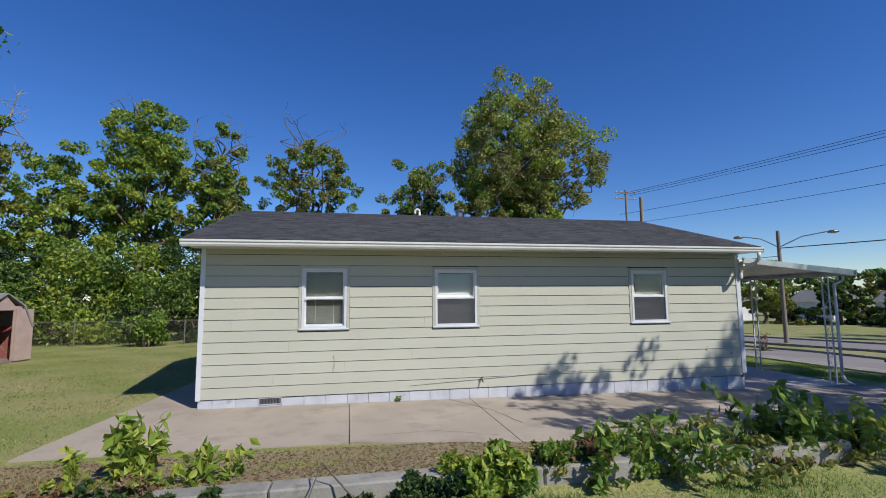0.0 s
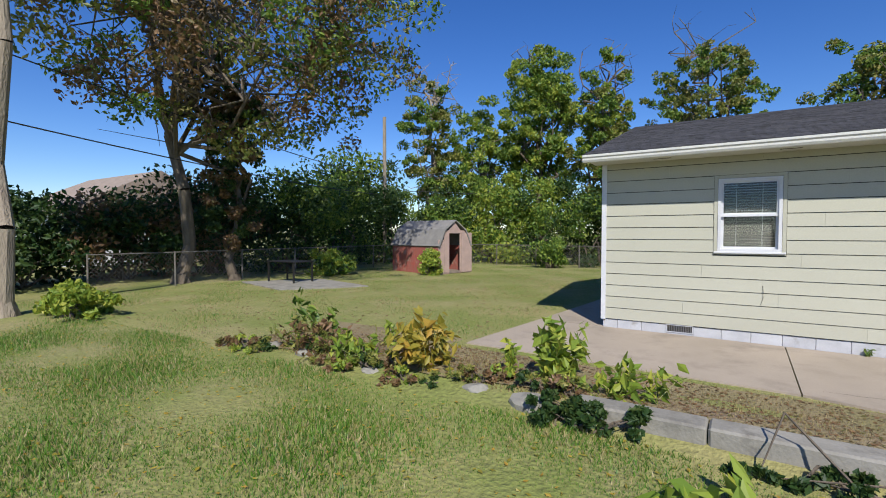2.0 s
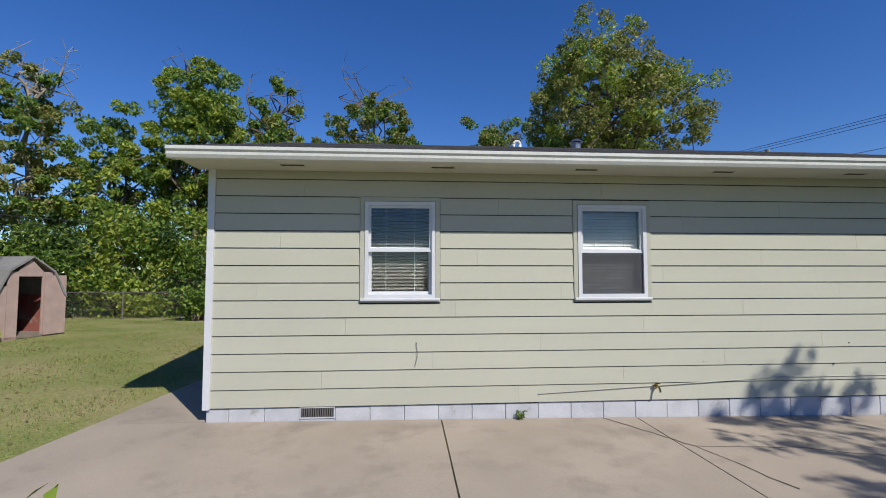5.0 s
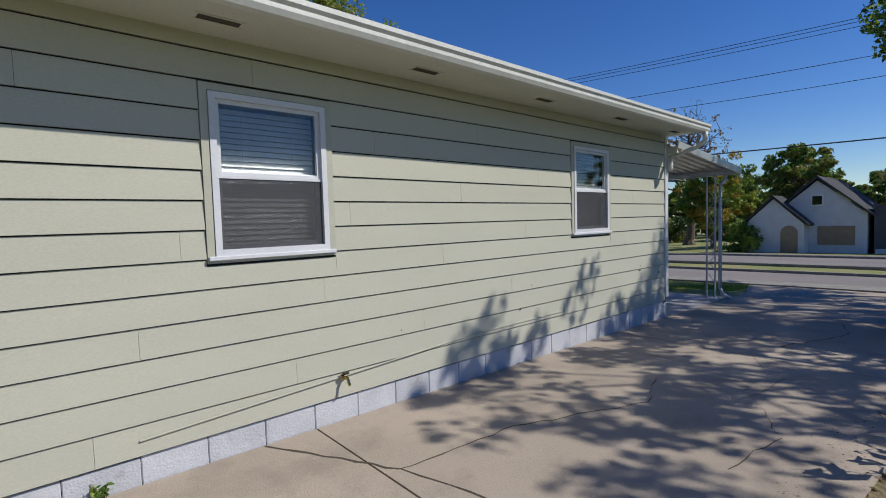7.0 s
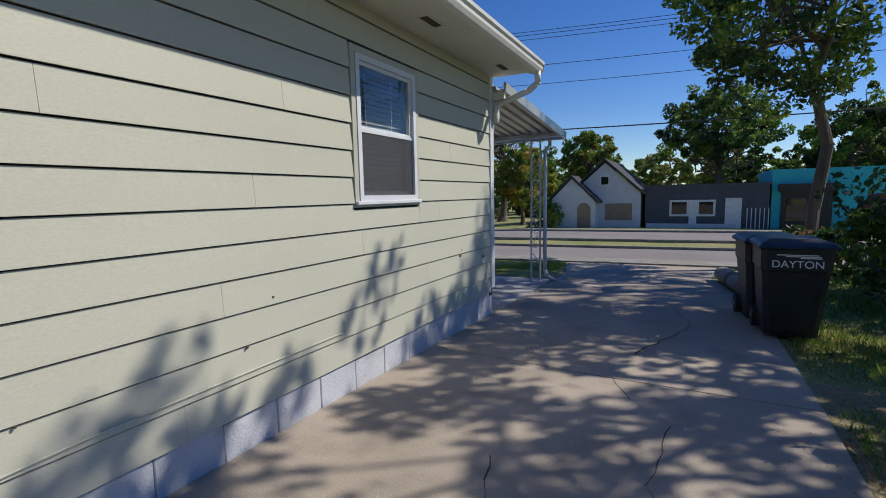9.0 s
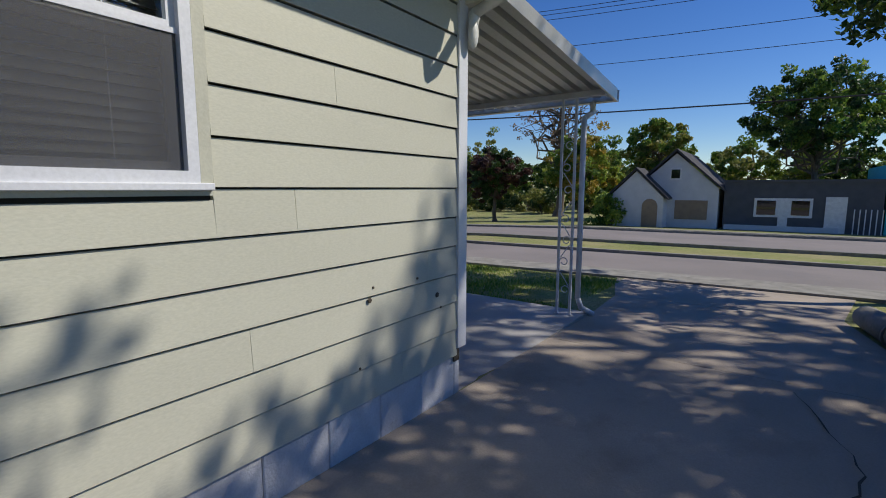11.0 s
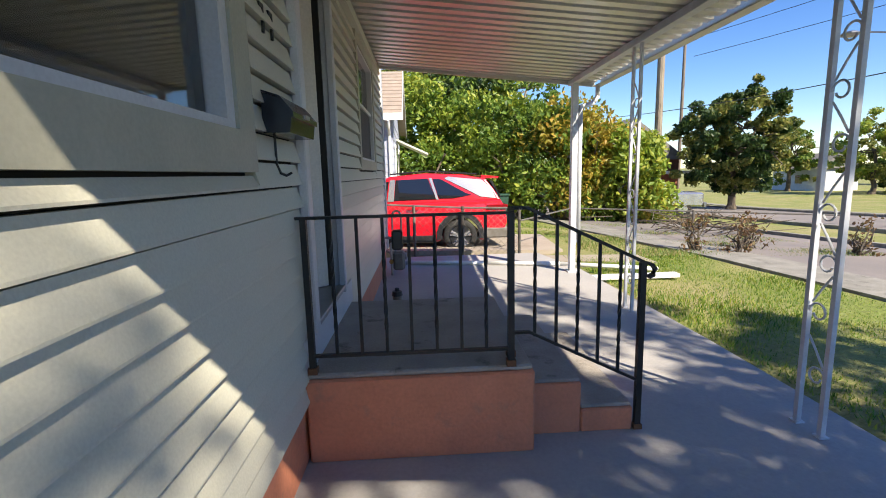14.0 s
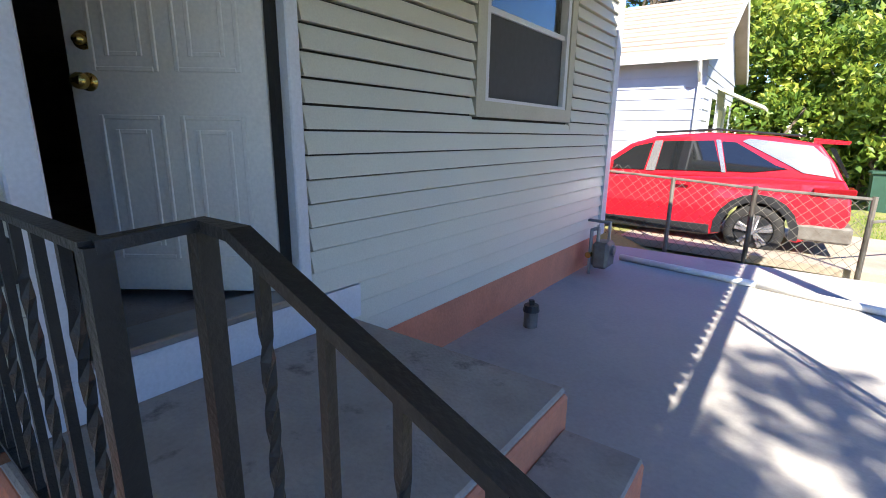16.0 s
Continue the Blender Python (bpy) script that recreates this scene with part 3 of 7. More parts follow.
# corner posts
trim = struct(part("trim_1", box(boxm(L - 0.066, -0.026, 0.20, FRONT - 0.038, -0.004, TOP), FRONT - 0.06, -0.004, 0.20, FRONT - 0.038, 0.205, TOP), M["trimwhite"]), "white metal corner post of the siding", "trim")
part("corner_scuff", boxm(L - 0.1, -0.012, 0.10, L - 0.03, -0.002, 0.2), M["soil"], trim)
struct(part("trim_2", box(boxm(-0.03, -0.03, 0.13, 0.05, -0.004, TOP), -0.03, -0.004, 0.13, -0.004, 0.1, TOP), M["trimwhite"]), "white corner board at the rear end of the wall", "trim")
struct(part("trim_3", box(boxm(FX - 0.02, DF - 0.1, 0.10, FX + 0.03, DF + 0.03, TOP - 0.2), FX - 0.1, DF, 0.1, FX - 0.02, DF + 0.03, TOP - 0.2), M["trimwhite"]), "white corner post at the far end of the front", "trim")

# roof
roof = struct(part("roof", prism(bmesh.new(), [(-EAVE, 3.0), (-EAVE, 3.05), (RIDGE_Y, RIDGE_Z - 0.01), (D + EAVE, 3.05), (D + EAVE, 3.0), (RIDGE_Y, RIDGE_Z - 0.08)], "x", -0.2, L + 0.12), M["shingle"]), "dark grey asphalt shingle gable roof", "roof")
rng = np.random.default_rng(3)
v, f = [], []
n_c = 30
for side in (0, 1):
    for c in range(n_c):
        t0, t1 = c / n_c, (c + 1) / n_c + 0.006
        x = -0.22 - rng.uniform(0, 0.3)
        while x < L + 0.12:
            w = rng.choice([0.16, 0.22, 0.30])
            xa, xb = max(x, -0.22), min(x + w - 0.006, L + 0.14)
            x += w
            if xb - xa < 0.02:
                continue
            lift = 0.010 + rng.uniform(0, 0.006)
            k = len(v)
            for xx in (xa, xb):
                for t, up in ((t0, lift), (t1, 0.004), (t0, -0.005)):
                    yy = -EAVE + t * (RIDGE_Y + EAVE)
                    zz = 3.05 + t * (RIDGE_Z - 3.05) + up
                    v.append((xx, yy if side == 0 else D - yy, zz))
            f += [(k, k + 3, k + 4, k + 1), (k + 2, k + 5, k + 3, k)]
tagged(np_mesh("shingle", v, f, M["shingle"], roof), kind="stuff")
part("ridge_cap", prism(bmesh.new(), [(RIDGE_Y - 0.14, RIDGE_Z - 0.03), (RIDGE_Y, RIDGE_Z + 0.025), (RIDGE_Y + 0.14, RIDGE_Z - 0.03), (RIDGE_Y, RIDGE_Z + 0.005)], "x", -0.2, L + 0.12), M["shingle"], roof)
for nm, y0, y1 in (("soffit_1", -EAVE, -0.002), ("soffit_2", D + 0.002, D + EAVE)):
    struct(part(nm, boxm(-0.15, y0, TOP, L + 0.08, y1, TOP + 0.025), M["soffit"]), "cream painted soffit board", "soffit")
for nm, x0, x1 in (("rake_1", -0.19, -0.15), ("rake_2", L + 0.08, L + 0.12)):
    bm = prism(bmesh.new(), [(-EAVE, 2.90), (-EAVE, 3.0), (RIDGE_Y, RIDGE_Z - 0.08), (D + EAVE, 3.0), (D + EAVE, 2.90), (RIDGE_Y, RIDGE_Z - 0.22)], "x", x0, x1)
    struct(part(nm, bm, M["gutter"]), "cream rake board at the roof end", "rake board")
for i in range(7):
    xv = 1.0 + i * 1.72
    sv = thing("soffit_vent", "dark slotted vent in the soffit", "vent", (xv, -0.3, TOP), "soffit vents")
    part("slot", boxm(xv - 0.13, -0.34, TOP - 0.003, xv + 0.13, -0.26, TOP + 0.01), M["soil"], sv)
    part("rim", box(boxm(xv - 0.15, -0.36, TOP - 0.005, xv + 0.15, -0.34, TOP + 0.004), xv - 0.15, -0.26, TOP - 0.005, xv + 0.15, -0.24, TOP + 0.004), M["soffit"], sv)


def gutter(name, y, sgn, label):
    g = thing(name, label, "gutter", (L / 2, y, TOP))
    prof = [(0, 0.0), (-0.065, 0.0), (-0.085, 0.03), (-0.085, 0.055), (-0.105, 0.075), (-0.105, 0.105), (-0.09, 0.105), (-0.09, 0.08), (-0.072, 0.058), (-0.072, 0.035), (-0.06, 0.012), (-0.01, 0.012), (-0.01, 0.1), (0, 0.1)]
    part("trough", prism(bmesh.new(), [(y + sgn * a, TOP - 0.02 + b * 1.15) for a, b in prof], "x", -0.21, L + 0.10), M["gutter"], g)
    part("end_cap", prism(bmesh.new(), [(y, TOP - 0.02), (y - sgn * 0.085, TOP - 0.02), (y - sgn * 0.105, TOP + 0.1), (y, TOP + 0.1)], "x", L + 0.10, L + 0.104), M["gutter"], g)
    return g


gut = gutter("gutter", -EAVE, 1, "cream aluminium gutter along the eave")
gutter("gutter", D + EAVE, -1, "cream aluminium gutter along the far eave")
spout = thing("downspout", "white downspout elbow from the gutter to the wall corner", "downspout", (L, -0.3, 2.6))
part("elbow", path_rod([(L + 0.02, -0.62, 2.92), (L + 0.02, -0.62, 2.78), (L + 0.03, -0.50, 2.70), (L + 0.045, -0.08, 2.58), (L + 0.045, -0.06, 2.48)], 0.038, 10), M["gutter"], spout, smooth=True)
bm = bmesh.new()
bmesh.ops.create_uvsphere(bm, u_segments=12, v_segments=8, radius=0.07, matrix=Matrix.Translation((L + 0.03, -0.075, 2.44)) @ Matrix.Diagonal((0.7, 0.5, 1.5, 1)))
part("end_fitting", bm, M["gutter"], spout, smooth=True)

pipe = thing("vent_pipe", "white plastic vent pipe with a curved top on the roof", "pipe", (4.4, 4.4, 4.1))
pts = [(4.75, 4.3, 4.0), (4.75, 4.3, 4.55)] + [(4.75 - 0.07 + 0.07 * math.cos(a), 4.3, 4.55 + 0.07 * math.sin(a)) for a in (0.6, 1.2, 1.8, 2.4, 3.14)] + [(4.61, 4.3, 4.47)]
part("pipe", path_rod(pts, 0.032, 10), M["pvc"], pipe, smooth=True)
cowl = thing("roof_vent", "small round metal roof vent", "vent", (5.9, 4.0, 4.3))
part("stem", rod(bmesh.new(), (5.9, 4.0, 4.1), (5.9, 4.0, 4.52), 0.10, seg=14), M["steel"], cowl)
part("cap", rod(bmesh.new(), (5.9, 4.0, 4.53), (5.9, 4.0, 4.60), 0.15, 0.06, seg=14), M["steel"], cowl)


# ---- windows ----
def side_window(k, x0, x1, z0, z1, slat, bright):
    w = thing("window_%d" % k, "white double-hung sash window with closed blinds", "window", ((x0 + x1) / 2, 0, z0))
    w["kind"] = "structure"
    def frame4(name, a, b, c, d, t, y0, y1, m, parent, lab=""):
        bm = bmesh.new()
        box(bm, a, y0, c, a + t, y1, d), box(bm, b - t, y0, c, b, y1, d)
        box(bm, a + t, y0, c, b - t, y1, c + t), box(bm, a + t, y0, d - t, b - t, y1, d)
        return part(name, bm, m, parent, lab)
    frame4("casing", x0 - 0.055, x1 + 0.055, z0 - 0.05, z1 + 0.055, 0.05, -0.022, 0.02, M["trimtan"], w, "sage painted outer casing")
    fr = frame4("window_frame", x0, x1, z0, z1, 0.045, -0.03, 0.06, M["trimwhite"], w)
    part("window_sill", boxm(x0 - 0.05, -0.045, z0 - 0.03, x1 + 0.05, -0.02, z0 + 0.0, bevel=0.004), M["trimwhite"], w)
    zm = (z0 + z1) / 2 + 0.01
    up = frame4("upper_sash", x0 + 0.045, x1 - 0.045, zm - 0.02, z1 - 0.045, 0.03, 0.0, 0.03, M["trimwhite"], w)
    part("pane", boxm(x0 + 0.075, 0.012, zm + 0.01, x1 - 0.075, 0.016, z1 - 0.075), M["glass"], up)
    lo = frame4("lower_sash", x0 + 0.045, x1 - 0.045, z0 + 0.045, zm + 0.02, 0.035, 0.032, 0.058, M["trimwhite"], w)
    part("pane", boxm(x0 + 0.08, 0.042, z0 + 0.08, x1 - 0.08, 0.046, zm - 0.015), M["glass"], lo)
    if bright:
        part("insect_screen", boxm(x0 + 0.05, -0.006, z0 + 0.045, x1 - 0.05, -0.005, zm - 0.03), M["screen_t"], w, "dark insect screen")
    part("screen_rail", boxm(x0 + 0.045, -0.012, zm - 0.035, x1 - 0.045, -0.001, zm - 0.015), M["trimwhite"], w)
    for o in w.children_recursive:
        if o.name.startswith("pane"):
            o.visible_shadow = False
    b = thing("window_blind", "closed horizontal slat blind behind the window glass", "blind", ((x0 + x1) / 2, 0.1, z0))
    n = int((z1 - z0 - 0.1) / 0.042)
    sh = part("slat", boxm(x0 + 0.06, 0.085, z0 + 0.06, x1 - 0.06, 0.088, z0 + 0.062), slat, b)
    bm = bmesh.new()
    bmesh.ops.create_grid(bm, x_segments=1, y_segments=2, size=0.5, matrix=pose(0, 0, 0, 62 if bright else 58) @ Matrix.Diagonal((x1 - x0 - 0.12, 0.046, 1, 1)))
    me = bpy.data.meshes.new("slat")
    bm.to_mesh(me), bm.free()
    me.materials.append(slat)
    for i in range(n):
        o = new("slat", me)
        o.parent, o.matrix_parent_inverse = b, b.matrix_basis.inverted()
        o.matrix_basis = Matrix.Translation(((x0 + x1) / 2, 0.105, z0 + 0.08 + i * 0.042))
    for xx in (x0 + 0.25, x1 - 0.25):
        part("cord", rod(bmesh.new(), (xx, 0.08, z0 + 0.07), (xx, 0.08, z1 - 0.06), 0.002, seg=4), M["white"], b)
    return w


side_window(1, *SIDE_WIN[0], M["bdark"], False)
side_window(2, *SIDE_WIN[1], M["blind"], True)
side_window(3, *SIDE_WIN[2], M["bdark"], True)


def front_window(k, y0, y1, z0, z1, t0, double):
    w = thing("window_%d" % k, "white framed front window with dark insect screen" if double else "large white framed front window with drawn curtain", "window", (FX, (y0 + y1) / 2, z0))
    w["kind"] = "structure"
    def fr(name, a, b, c, d, t, x0, x1, m, parent, lab=""):
        bm = bmesh.new()
        box(bm, x0, a, c, x1, a + t, d), box(bm, x0, b - t, c, x1, b, d)
        box(bm, x0, a + t, c, x1, b - t, c + t), box(bm, x0, a + t, d - t, x1, b - t, d)
        return part(name, bm, m, parent, lab)
    fr("casing", y0 - t0, y1 + t0, z0 - t0 * 0.8, z1 + t0 * 0.8, t0 * 0.8, FX - 0.03, FX + 0.018, M["trimtan"], w, "wide sage painted casing")
    fr("window_frame", y0 - t0 * 0.2, y1 + t0 * 0.2, z0 - 0.03, z1 + 0.03, 0.04 + t0 * 0.1, FX - 0.06, FX + 0.006, M["trimwhite"], w)
    zm = (z0 + z1) / 2
    if double:
        lo = part("insect_screen", boxm(FX - 0.035, y0 + 0.03, z0 + 0.02, FX - 0.032, y1 - 0.03, zm), M["screen"], w, "dark insect screen")
        part("meeting_rail", boxm(FX - 0.05, y0 + 0.02, zm, FX - 0.015, y1 - 0.02, zm + 0.035), M["trimwhite"], w)
    p = part("pane", boxm(FX - 0.055, y0, z0, FX - 0.05, y1, z1), M["glass"], w)
    p.visible_shadow = False
    # the unlit room behind the pane is put in as a near-black sheet
    part("curtain", boxm(FX - 0.11, y0, z0, FX - 0.10, y1, z1), M["dark"] if not double else M["bdark"], w, "near-black sheet standing in for the unlit room")
    return w


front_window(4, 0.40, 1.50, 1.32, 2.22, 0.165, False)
front_window(5, 4.424, 5.572, 1.32, 2.36, 0.12, True)

# ---- front door ----
dframe = thing("door_frame", "white metal door casing with threshold", "door frame", (FX, 2.66, 0.42))
dframe["kind"] = "structure"
for y0, y1, nm in ((2.205, 2.285, "jamb"), (3.03, 3.115, "jamb")):
    part(nm, boxm(FX - 0.10, y0 + 0.015, 0.42, FX + 0.02, y1 - 0.015, 2.52), M["trimwhite"], dframe)
    part("casing", boxm(FX + 0.0, y0, 0.40, FX + 0.045, y1 - 0.03 if y0 > 3 else y1, 2.56, bevel=0.006), M["trimwhite"], dframe)
part("head", boxm(FX - 0.10, 2.285, 2.49, FX + 0.03, 3.03, 2.56), M["trimwhite"], dframe)
part("threshold", boxm(FX - 0.16, 2.285, 0.42, FX + 0.045, 3.03, 0.45, bevel=0.006), M["steel"], dframe)
part("skirt_panel", boxm(FX - 0.02, 2.10, 0.255, FX + 0.030, 3.36, 0.415), M["trimwhite"], dframe, "pale painted board under the threshold")

door = thing("door_1", "cream six-panel front door standing ajar with brass knob", "door", (FX - 0.09, 3.02, 0.46))
door["kind"] = "structure"
W, H = 0.74, 2.02
leaf = part("leaf", boxm(-0.02, -W, 0.0, 0.022, 0.0, H, bevel=0.003), M["door"])
kids = [leaf]
for (a, b, c, d) in ((0.09, 0.34, 0.14, 0.72), (0.40, 0.65, 0.14, 0.72), (0.09, 0.34, 0.88, 1.55), (0.40, 0.65, 0.88, 1.55)):
    for t, dep in ((0.0, 0.008), (0.055, 0.007)):
        bm = bmesh.new()
        a2, b2, c2, d2 = a + t, b - t, c + t, d - t
        for q in ((a2, c2, a2 + 0.018, d2), (b2 - 0.018, c2, b2, d2), (a2 + 0.018, c2, b2 - 0.018, c2 + 0.018), (a2 + 0.018, d2 - 0.018, b2 - 0.018, d2)):
            box(bm, 0.021, -q[2], q[1], 0.021 + dep, -q[0], q[3], bevel=0.003)
        kids.append(part("panel_moulding", bm, M["door"]))
fan = bmesh.new()
prism(fan, [(-0.365 + 0.24 * math.cos(a), 1.66 + 0.2 * math.sin(a)) for a in np.linspace(0, math.pi, 13)], "x", 0.021, 0.027)
kids.append(part("fan_light", fan, M["carglass"], None, "dark half-round light"))
for zz, r in ((0.84, 0.032), (0.99, 0.022)):
    bm = bmesh.new()
    bmesh.ops.create_uvsphere(bm, u_segments=14, v_segments=10, radius=r, matrix=Matrix.Translation((0.065 if r > 0.03 else 0.035, -W + 0.07, zz)))
    rod(bm, (0.02, -W + 0.07, zz), (0.06, -W + 0.07, zz), 0.014, seg=12)
    rod(bm, (0.02, -W + 0.07, zz), (0.027, -W + 0.07, zz), 0.035, seg=16)
    kids.append(part("knob" if r > 0.03 else "deadbolt", bm, M["brass"], None, "brass", smooth=True))
door.matrix_basis = pose(FX - 0.075, 3.025, 0.455, 0, 0, -55)
for k in kids:
    k.parent = door
for zz in (0.25, 1.05, 1.8):
    part("hinge", rod(bmesh.new(), (FX - 0.045, 3.03, 0.455 + zz), (FX - 0.045, 3.03, 0.555 + zz), 0.009, seg=8), M["steel"], dframe)

# ---- stoop, steps and rails ----
stoop = thing("stoop", "terracotta painted stoop with bare concrete top and two steps", "stoop", (12.6, 2.65, PZ))
SY0, SY1 = 2.075, 3.34
part("stoop_body", boxm(FX + 0.002, SY0, PZ, 13.13, SY1, 0.222, bevel=0.01), M["orange"], stoop)
part("stoop_top", boxm(FX + 0.002, SY0 + 0.012, 0.222, 13.12, SY1 - 0.012, 0.25, bevel=0.008), M["stoop"], stoop, "worn bare concrete top")
for i, (x0, x1, zt) in enumerate(((13.13, 13.41, 0.10), (13.41, 13.69, -0.05))):
    st = part("step", boxm(x0 + 0.002, SY0 + 0.14, PZ, x1, SY1 - 0.02, zt - 0.02, bevel=0.008), M["orange"], stoop)
    part("tread", boxm(x0 + 0.002, SY0 + 0.15, zt - 0.02, x1 - 0.006, SY1 - 0.03, zt, bevel=0.006), M["stoop"], st, "bare concrete tread")

rail = thing("stair_railing", "black wrought iron railing with twisted balusters along the stoop", "railing", (12.9, 2.1, 0.25))
RY = 2.10


def twisted(p, q, w=0.007):
    """A square bar with twists in its middle."""
    bm = bmesh.new()
    p, q = Vector(p), Vector(q)
    n = 18
    rings = []
    for i in range(n + 1):
        t = i / n
        a = math.pi * 3 * min(max((t - 0.15) / 0.7, 0), 1)
        c = p.lerp(q, t)
        rings.append([bm.verts.new((c.x + w * 1.4 * math.cos(a + k * math.pi / 2 + 0.785), c.y + w * 1.4 * math.sin(a + k * math.pi / 2 + 0.785), c.z)) for k in range(4)])
    for r0, r1 in zip(rings, rings[1:]):
        for k in range(4):
            bm.faces.new((r0[k], r0[(k + 1) % 4], r1[(k + 1) % 4], r1[k]))
    return bm


def bar(bm, pts, w, h):
    """A flat bar along points."""
    prev = None
    for i, p in enumerate(pts):
        p = Vector(p)
        d = (Vector(pts[min(i + 1, len(pts) - 1)]) - Vector(pts[max(i - 1, 0)])).normalized()
        side = d.cross(Vector((0, 0, 1))).normalized() * w / 2
        up = side.cross(d).normalized() * h / 2
        ring = [bm.verts.new(p + a + b) for a, b in ((side, up), (-side, up), (-side, -up), (side, -up))]
        if prev:
            for k in range(4):
                bm.faces.new((prev[k], prev[(k + 1) % 4], ring[(k + 1) % 4], ring[k]))
        else:
            bm.faces.new(ring)
        prev = ring
    bm.faces.new(prev[::-1])
    bmesh.ops.recalc_face_normals(bm, faces=bm.faces)
    return bm


TOPZ = 0.985
RC = 2.091
slope_pts = [(13.015, RC, TOPZ), (13.035, RY + 0.105, TOPZ + 0.012), (13.12, RY + 0.107, TOPZ + 0.010), (13.18, RY + 0.109, TOPZ - 0.02), (13.72, RY + 0.13, 0.705), (13.765, RY + 0.132, 0.69), (13.785, RY + 0.133, 0.665), (13.775, RY + 0.133, 0.635), (13.75, RY + 0.132, 0.625)]
part("top_rail", bar(bar(bmesh.new(), [(12.0, RY, TOPZ), (13.015, RC, TOPZ)], 0.030, 0.013), slope_pts, 0.032, 0.016), M["iron"], rail)
part("bottom_rail", bar(bar(bmesh.new(), [(12.06, RY, 0.335), (13.015, RC, 0.335)], 0.022, 0.014), [(13.035, RY + 0.105, 0.37), (13.13, RY + 0.107, 0.37), (13.72, RY + 0.13, 0.07)], 0.022, 0.014), M["iron"], rail)
for x, y, zb, zt, w in ((12.07, RY, 0.25, TOPZ, 0.014), (13.015, RC, 0.25, TOPZ, 0.015), (13.035, RY + 0.105, 0.25, TOPZ + 0.01, 0.014), (13.72, RY + 0.13, PZ, 0.70, 0.015)):
    po = part("post", rod(bmesh.new(), (x, y, zb), (x, y, zt), w * 1.4, square=True), M["iron"], rail)
    part("foot", boxm(x - 0.022, y - 0.022, zb, x + 0.022, y + 0.022, zb + 0.03), M["rust"], po, "rusted foot")
for i in range(7):
    x = 12.07 + (i + 1) * 0.945 / 8
    yb = RY + (RC - RY) * (x - 12.07) / 0.945
    bmx = twisted((x, yb, 0.335), (x, yb, TOPZ)) if i % 2 == 0 else rod(bmesh.new(), (x, yb, 0.335), (x, yb, TOPZ), 0.010, square=True)
    part("baluster", bmx, M["iron"], rail)
for i in range(5):
    t = (i + 0.62) / 5.4
    x, y = 13.09 + t * 0.60, RY + 0.107 + t * 0.022
    zt = TOPZ - 0.0 - max(0, (x - 13.13)) * 0.49
    zb = 0.365 - max(0, (x - 13.12)) * 0.5
    bmx = twisted((x, y, zb), (x, y, zt)) if i % 2 == 0 else rod(bmesh.new(), (x, y, zb), (x, y, zt), 0.010, square=True)
    part("baluster", bmx, M["iron"], rail)

lock = thing("key_lock_box", "black key lock box hanging from the top rail", "lock box", (12.48, RY, 0.9))
part("body", boxm(12.465, RY - 0.022, 0.83, 12.515, RY + 0.022, 0.92, bevel=0.008), M["black"], lock)
part("shackle", path_rod([(12.47, RY, 0.92), (12.47, RY, 0.985)] + [(12.49 - 0.02 * math.cos(a), RY, 0.985 + 0.022 * math.sin(a)) for a in (0.6, 1.2, 1.8, 2.4)] + [(12.51, RY, 0.985), (12.51, RY, 0.92)], 0.0045, 6), M["steel"], lock, "steel shackle")

mail = thing("mailbox", "black enamel wall mailbox with a rounded lid", "mailbox", (FX + 0.05, 1.95, 1.4))
part("body", prism(bmesh.new(), [(FX + 0.009, 1.33), (FX + 0.105, 1.33), (FX + 0.115, 1.40), (FX + 0.07, 1.455), (FX + 0.009, 1.475)], "y", 1.77, 2.13), M["navy"], mail)
part("lid", prism(bmesh.new(), [(FX + 0.012, 1.482), (FX + 0.075, 1.462), (FX + 0.122, 1.405), (FX + 0.122, 1.385), (FX + 0.116, 1.385), (FX + 0.07, 1.457), (FX + 0.012, 1.476)], "y", 1.765, 2.135), M["navy"], mail)
part("latch", boxm(FX + 0.118, 1.92, 1.395, FX + 0.128, 1.99, 1.41), M["steel"], mail)
part("hook", path_rod([(FX + 0.02, 1.86, 1.33), (FX + 0.02, 1.86, 1.22), (FX + 0.03, 1.87, 1.185), (FX + 0.045, 1.89, 1.175), (FX + 0.06, 1.91, 1.185)], 0.005, 6), M["iron"], mail)
num = thing("house_number", "small dark house numerals beside the door", "house number", (FX, 1.9, 1.75))
for y in (1.85, 1.95):
    part("numeral", box(boxm(FX + 0.005, y, 1.70, FX + 0.014, y + 0.015, 1.80), FX + 0.005, y - 0.03, 1.785, FX + 0.014, y, 1.80), M["iron"], num)

# ---- canopy ----
canopy = thing("porch_canopy", "aluminium pan porch canopy on wrought posts", "canopy", (13.4, 3.5, 2.4))
CX0, CX1, CY0, CY1 = FX - 0.02, 14.93, -0.22, 6.18


def canopy_z(x):
    return 2.56 - (x - CX0) * 0.086


bm = bmesh.new()
prof = []
y = CY0
while y < CY1 - 0.01:
    prof += [(y, 0.0), (y + 0.085, 0.0), (y + 0.10, 0.05), (y + 0.135, 0.05)]
    y += 0.15
prof.append((CY1, 0.0))
prev = None
for yy, up in prof:
    pr = (bm.verts.new((CX0, yy, canopy_z(CX0) + up)), bm.verts.new((CX1, yy, canopy_z(CX1) + up)))
    if prev:
        bm.faces.new((*prev, pr[1], pr[0]))
    prev = pr
bmesh.ops.recalc_face_normals(bm, faces=bm.faces)
o = part("roof_pan", bm, M["alum"], canopy, "ribbed aluminium pans")
sol = o.modifiers.new("thickness", "SOLIDIFY")
sol.thickness, sol.offset = 0.002, 1
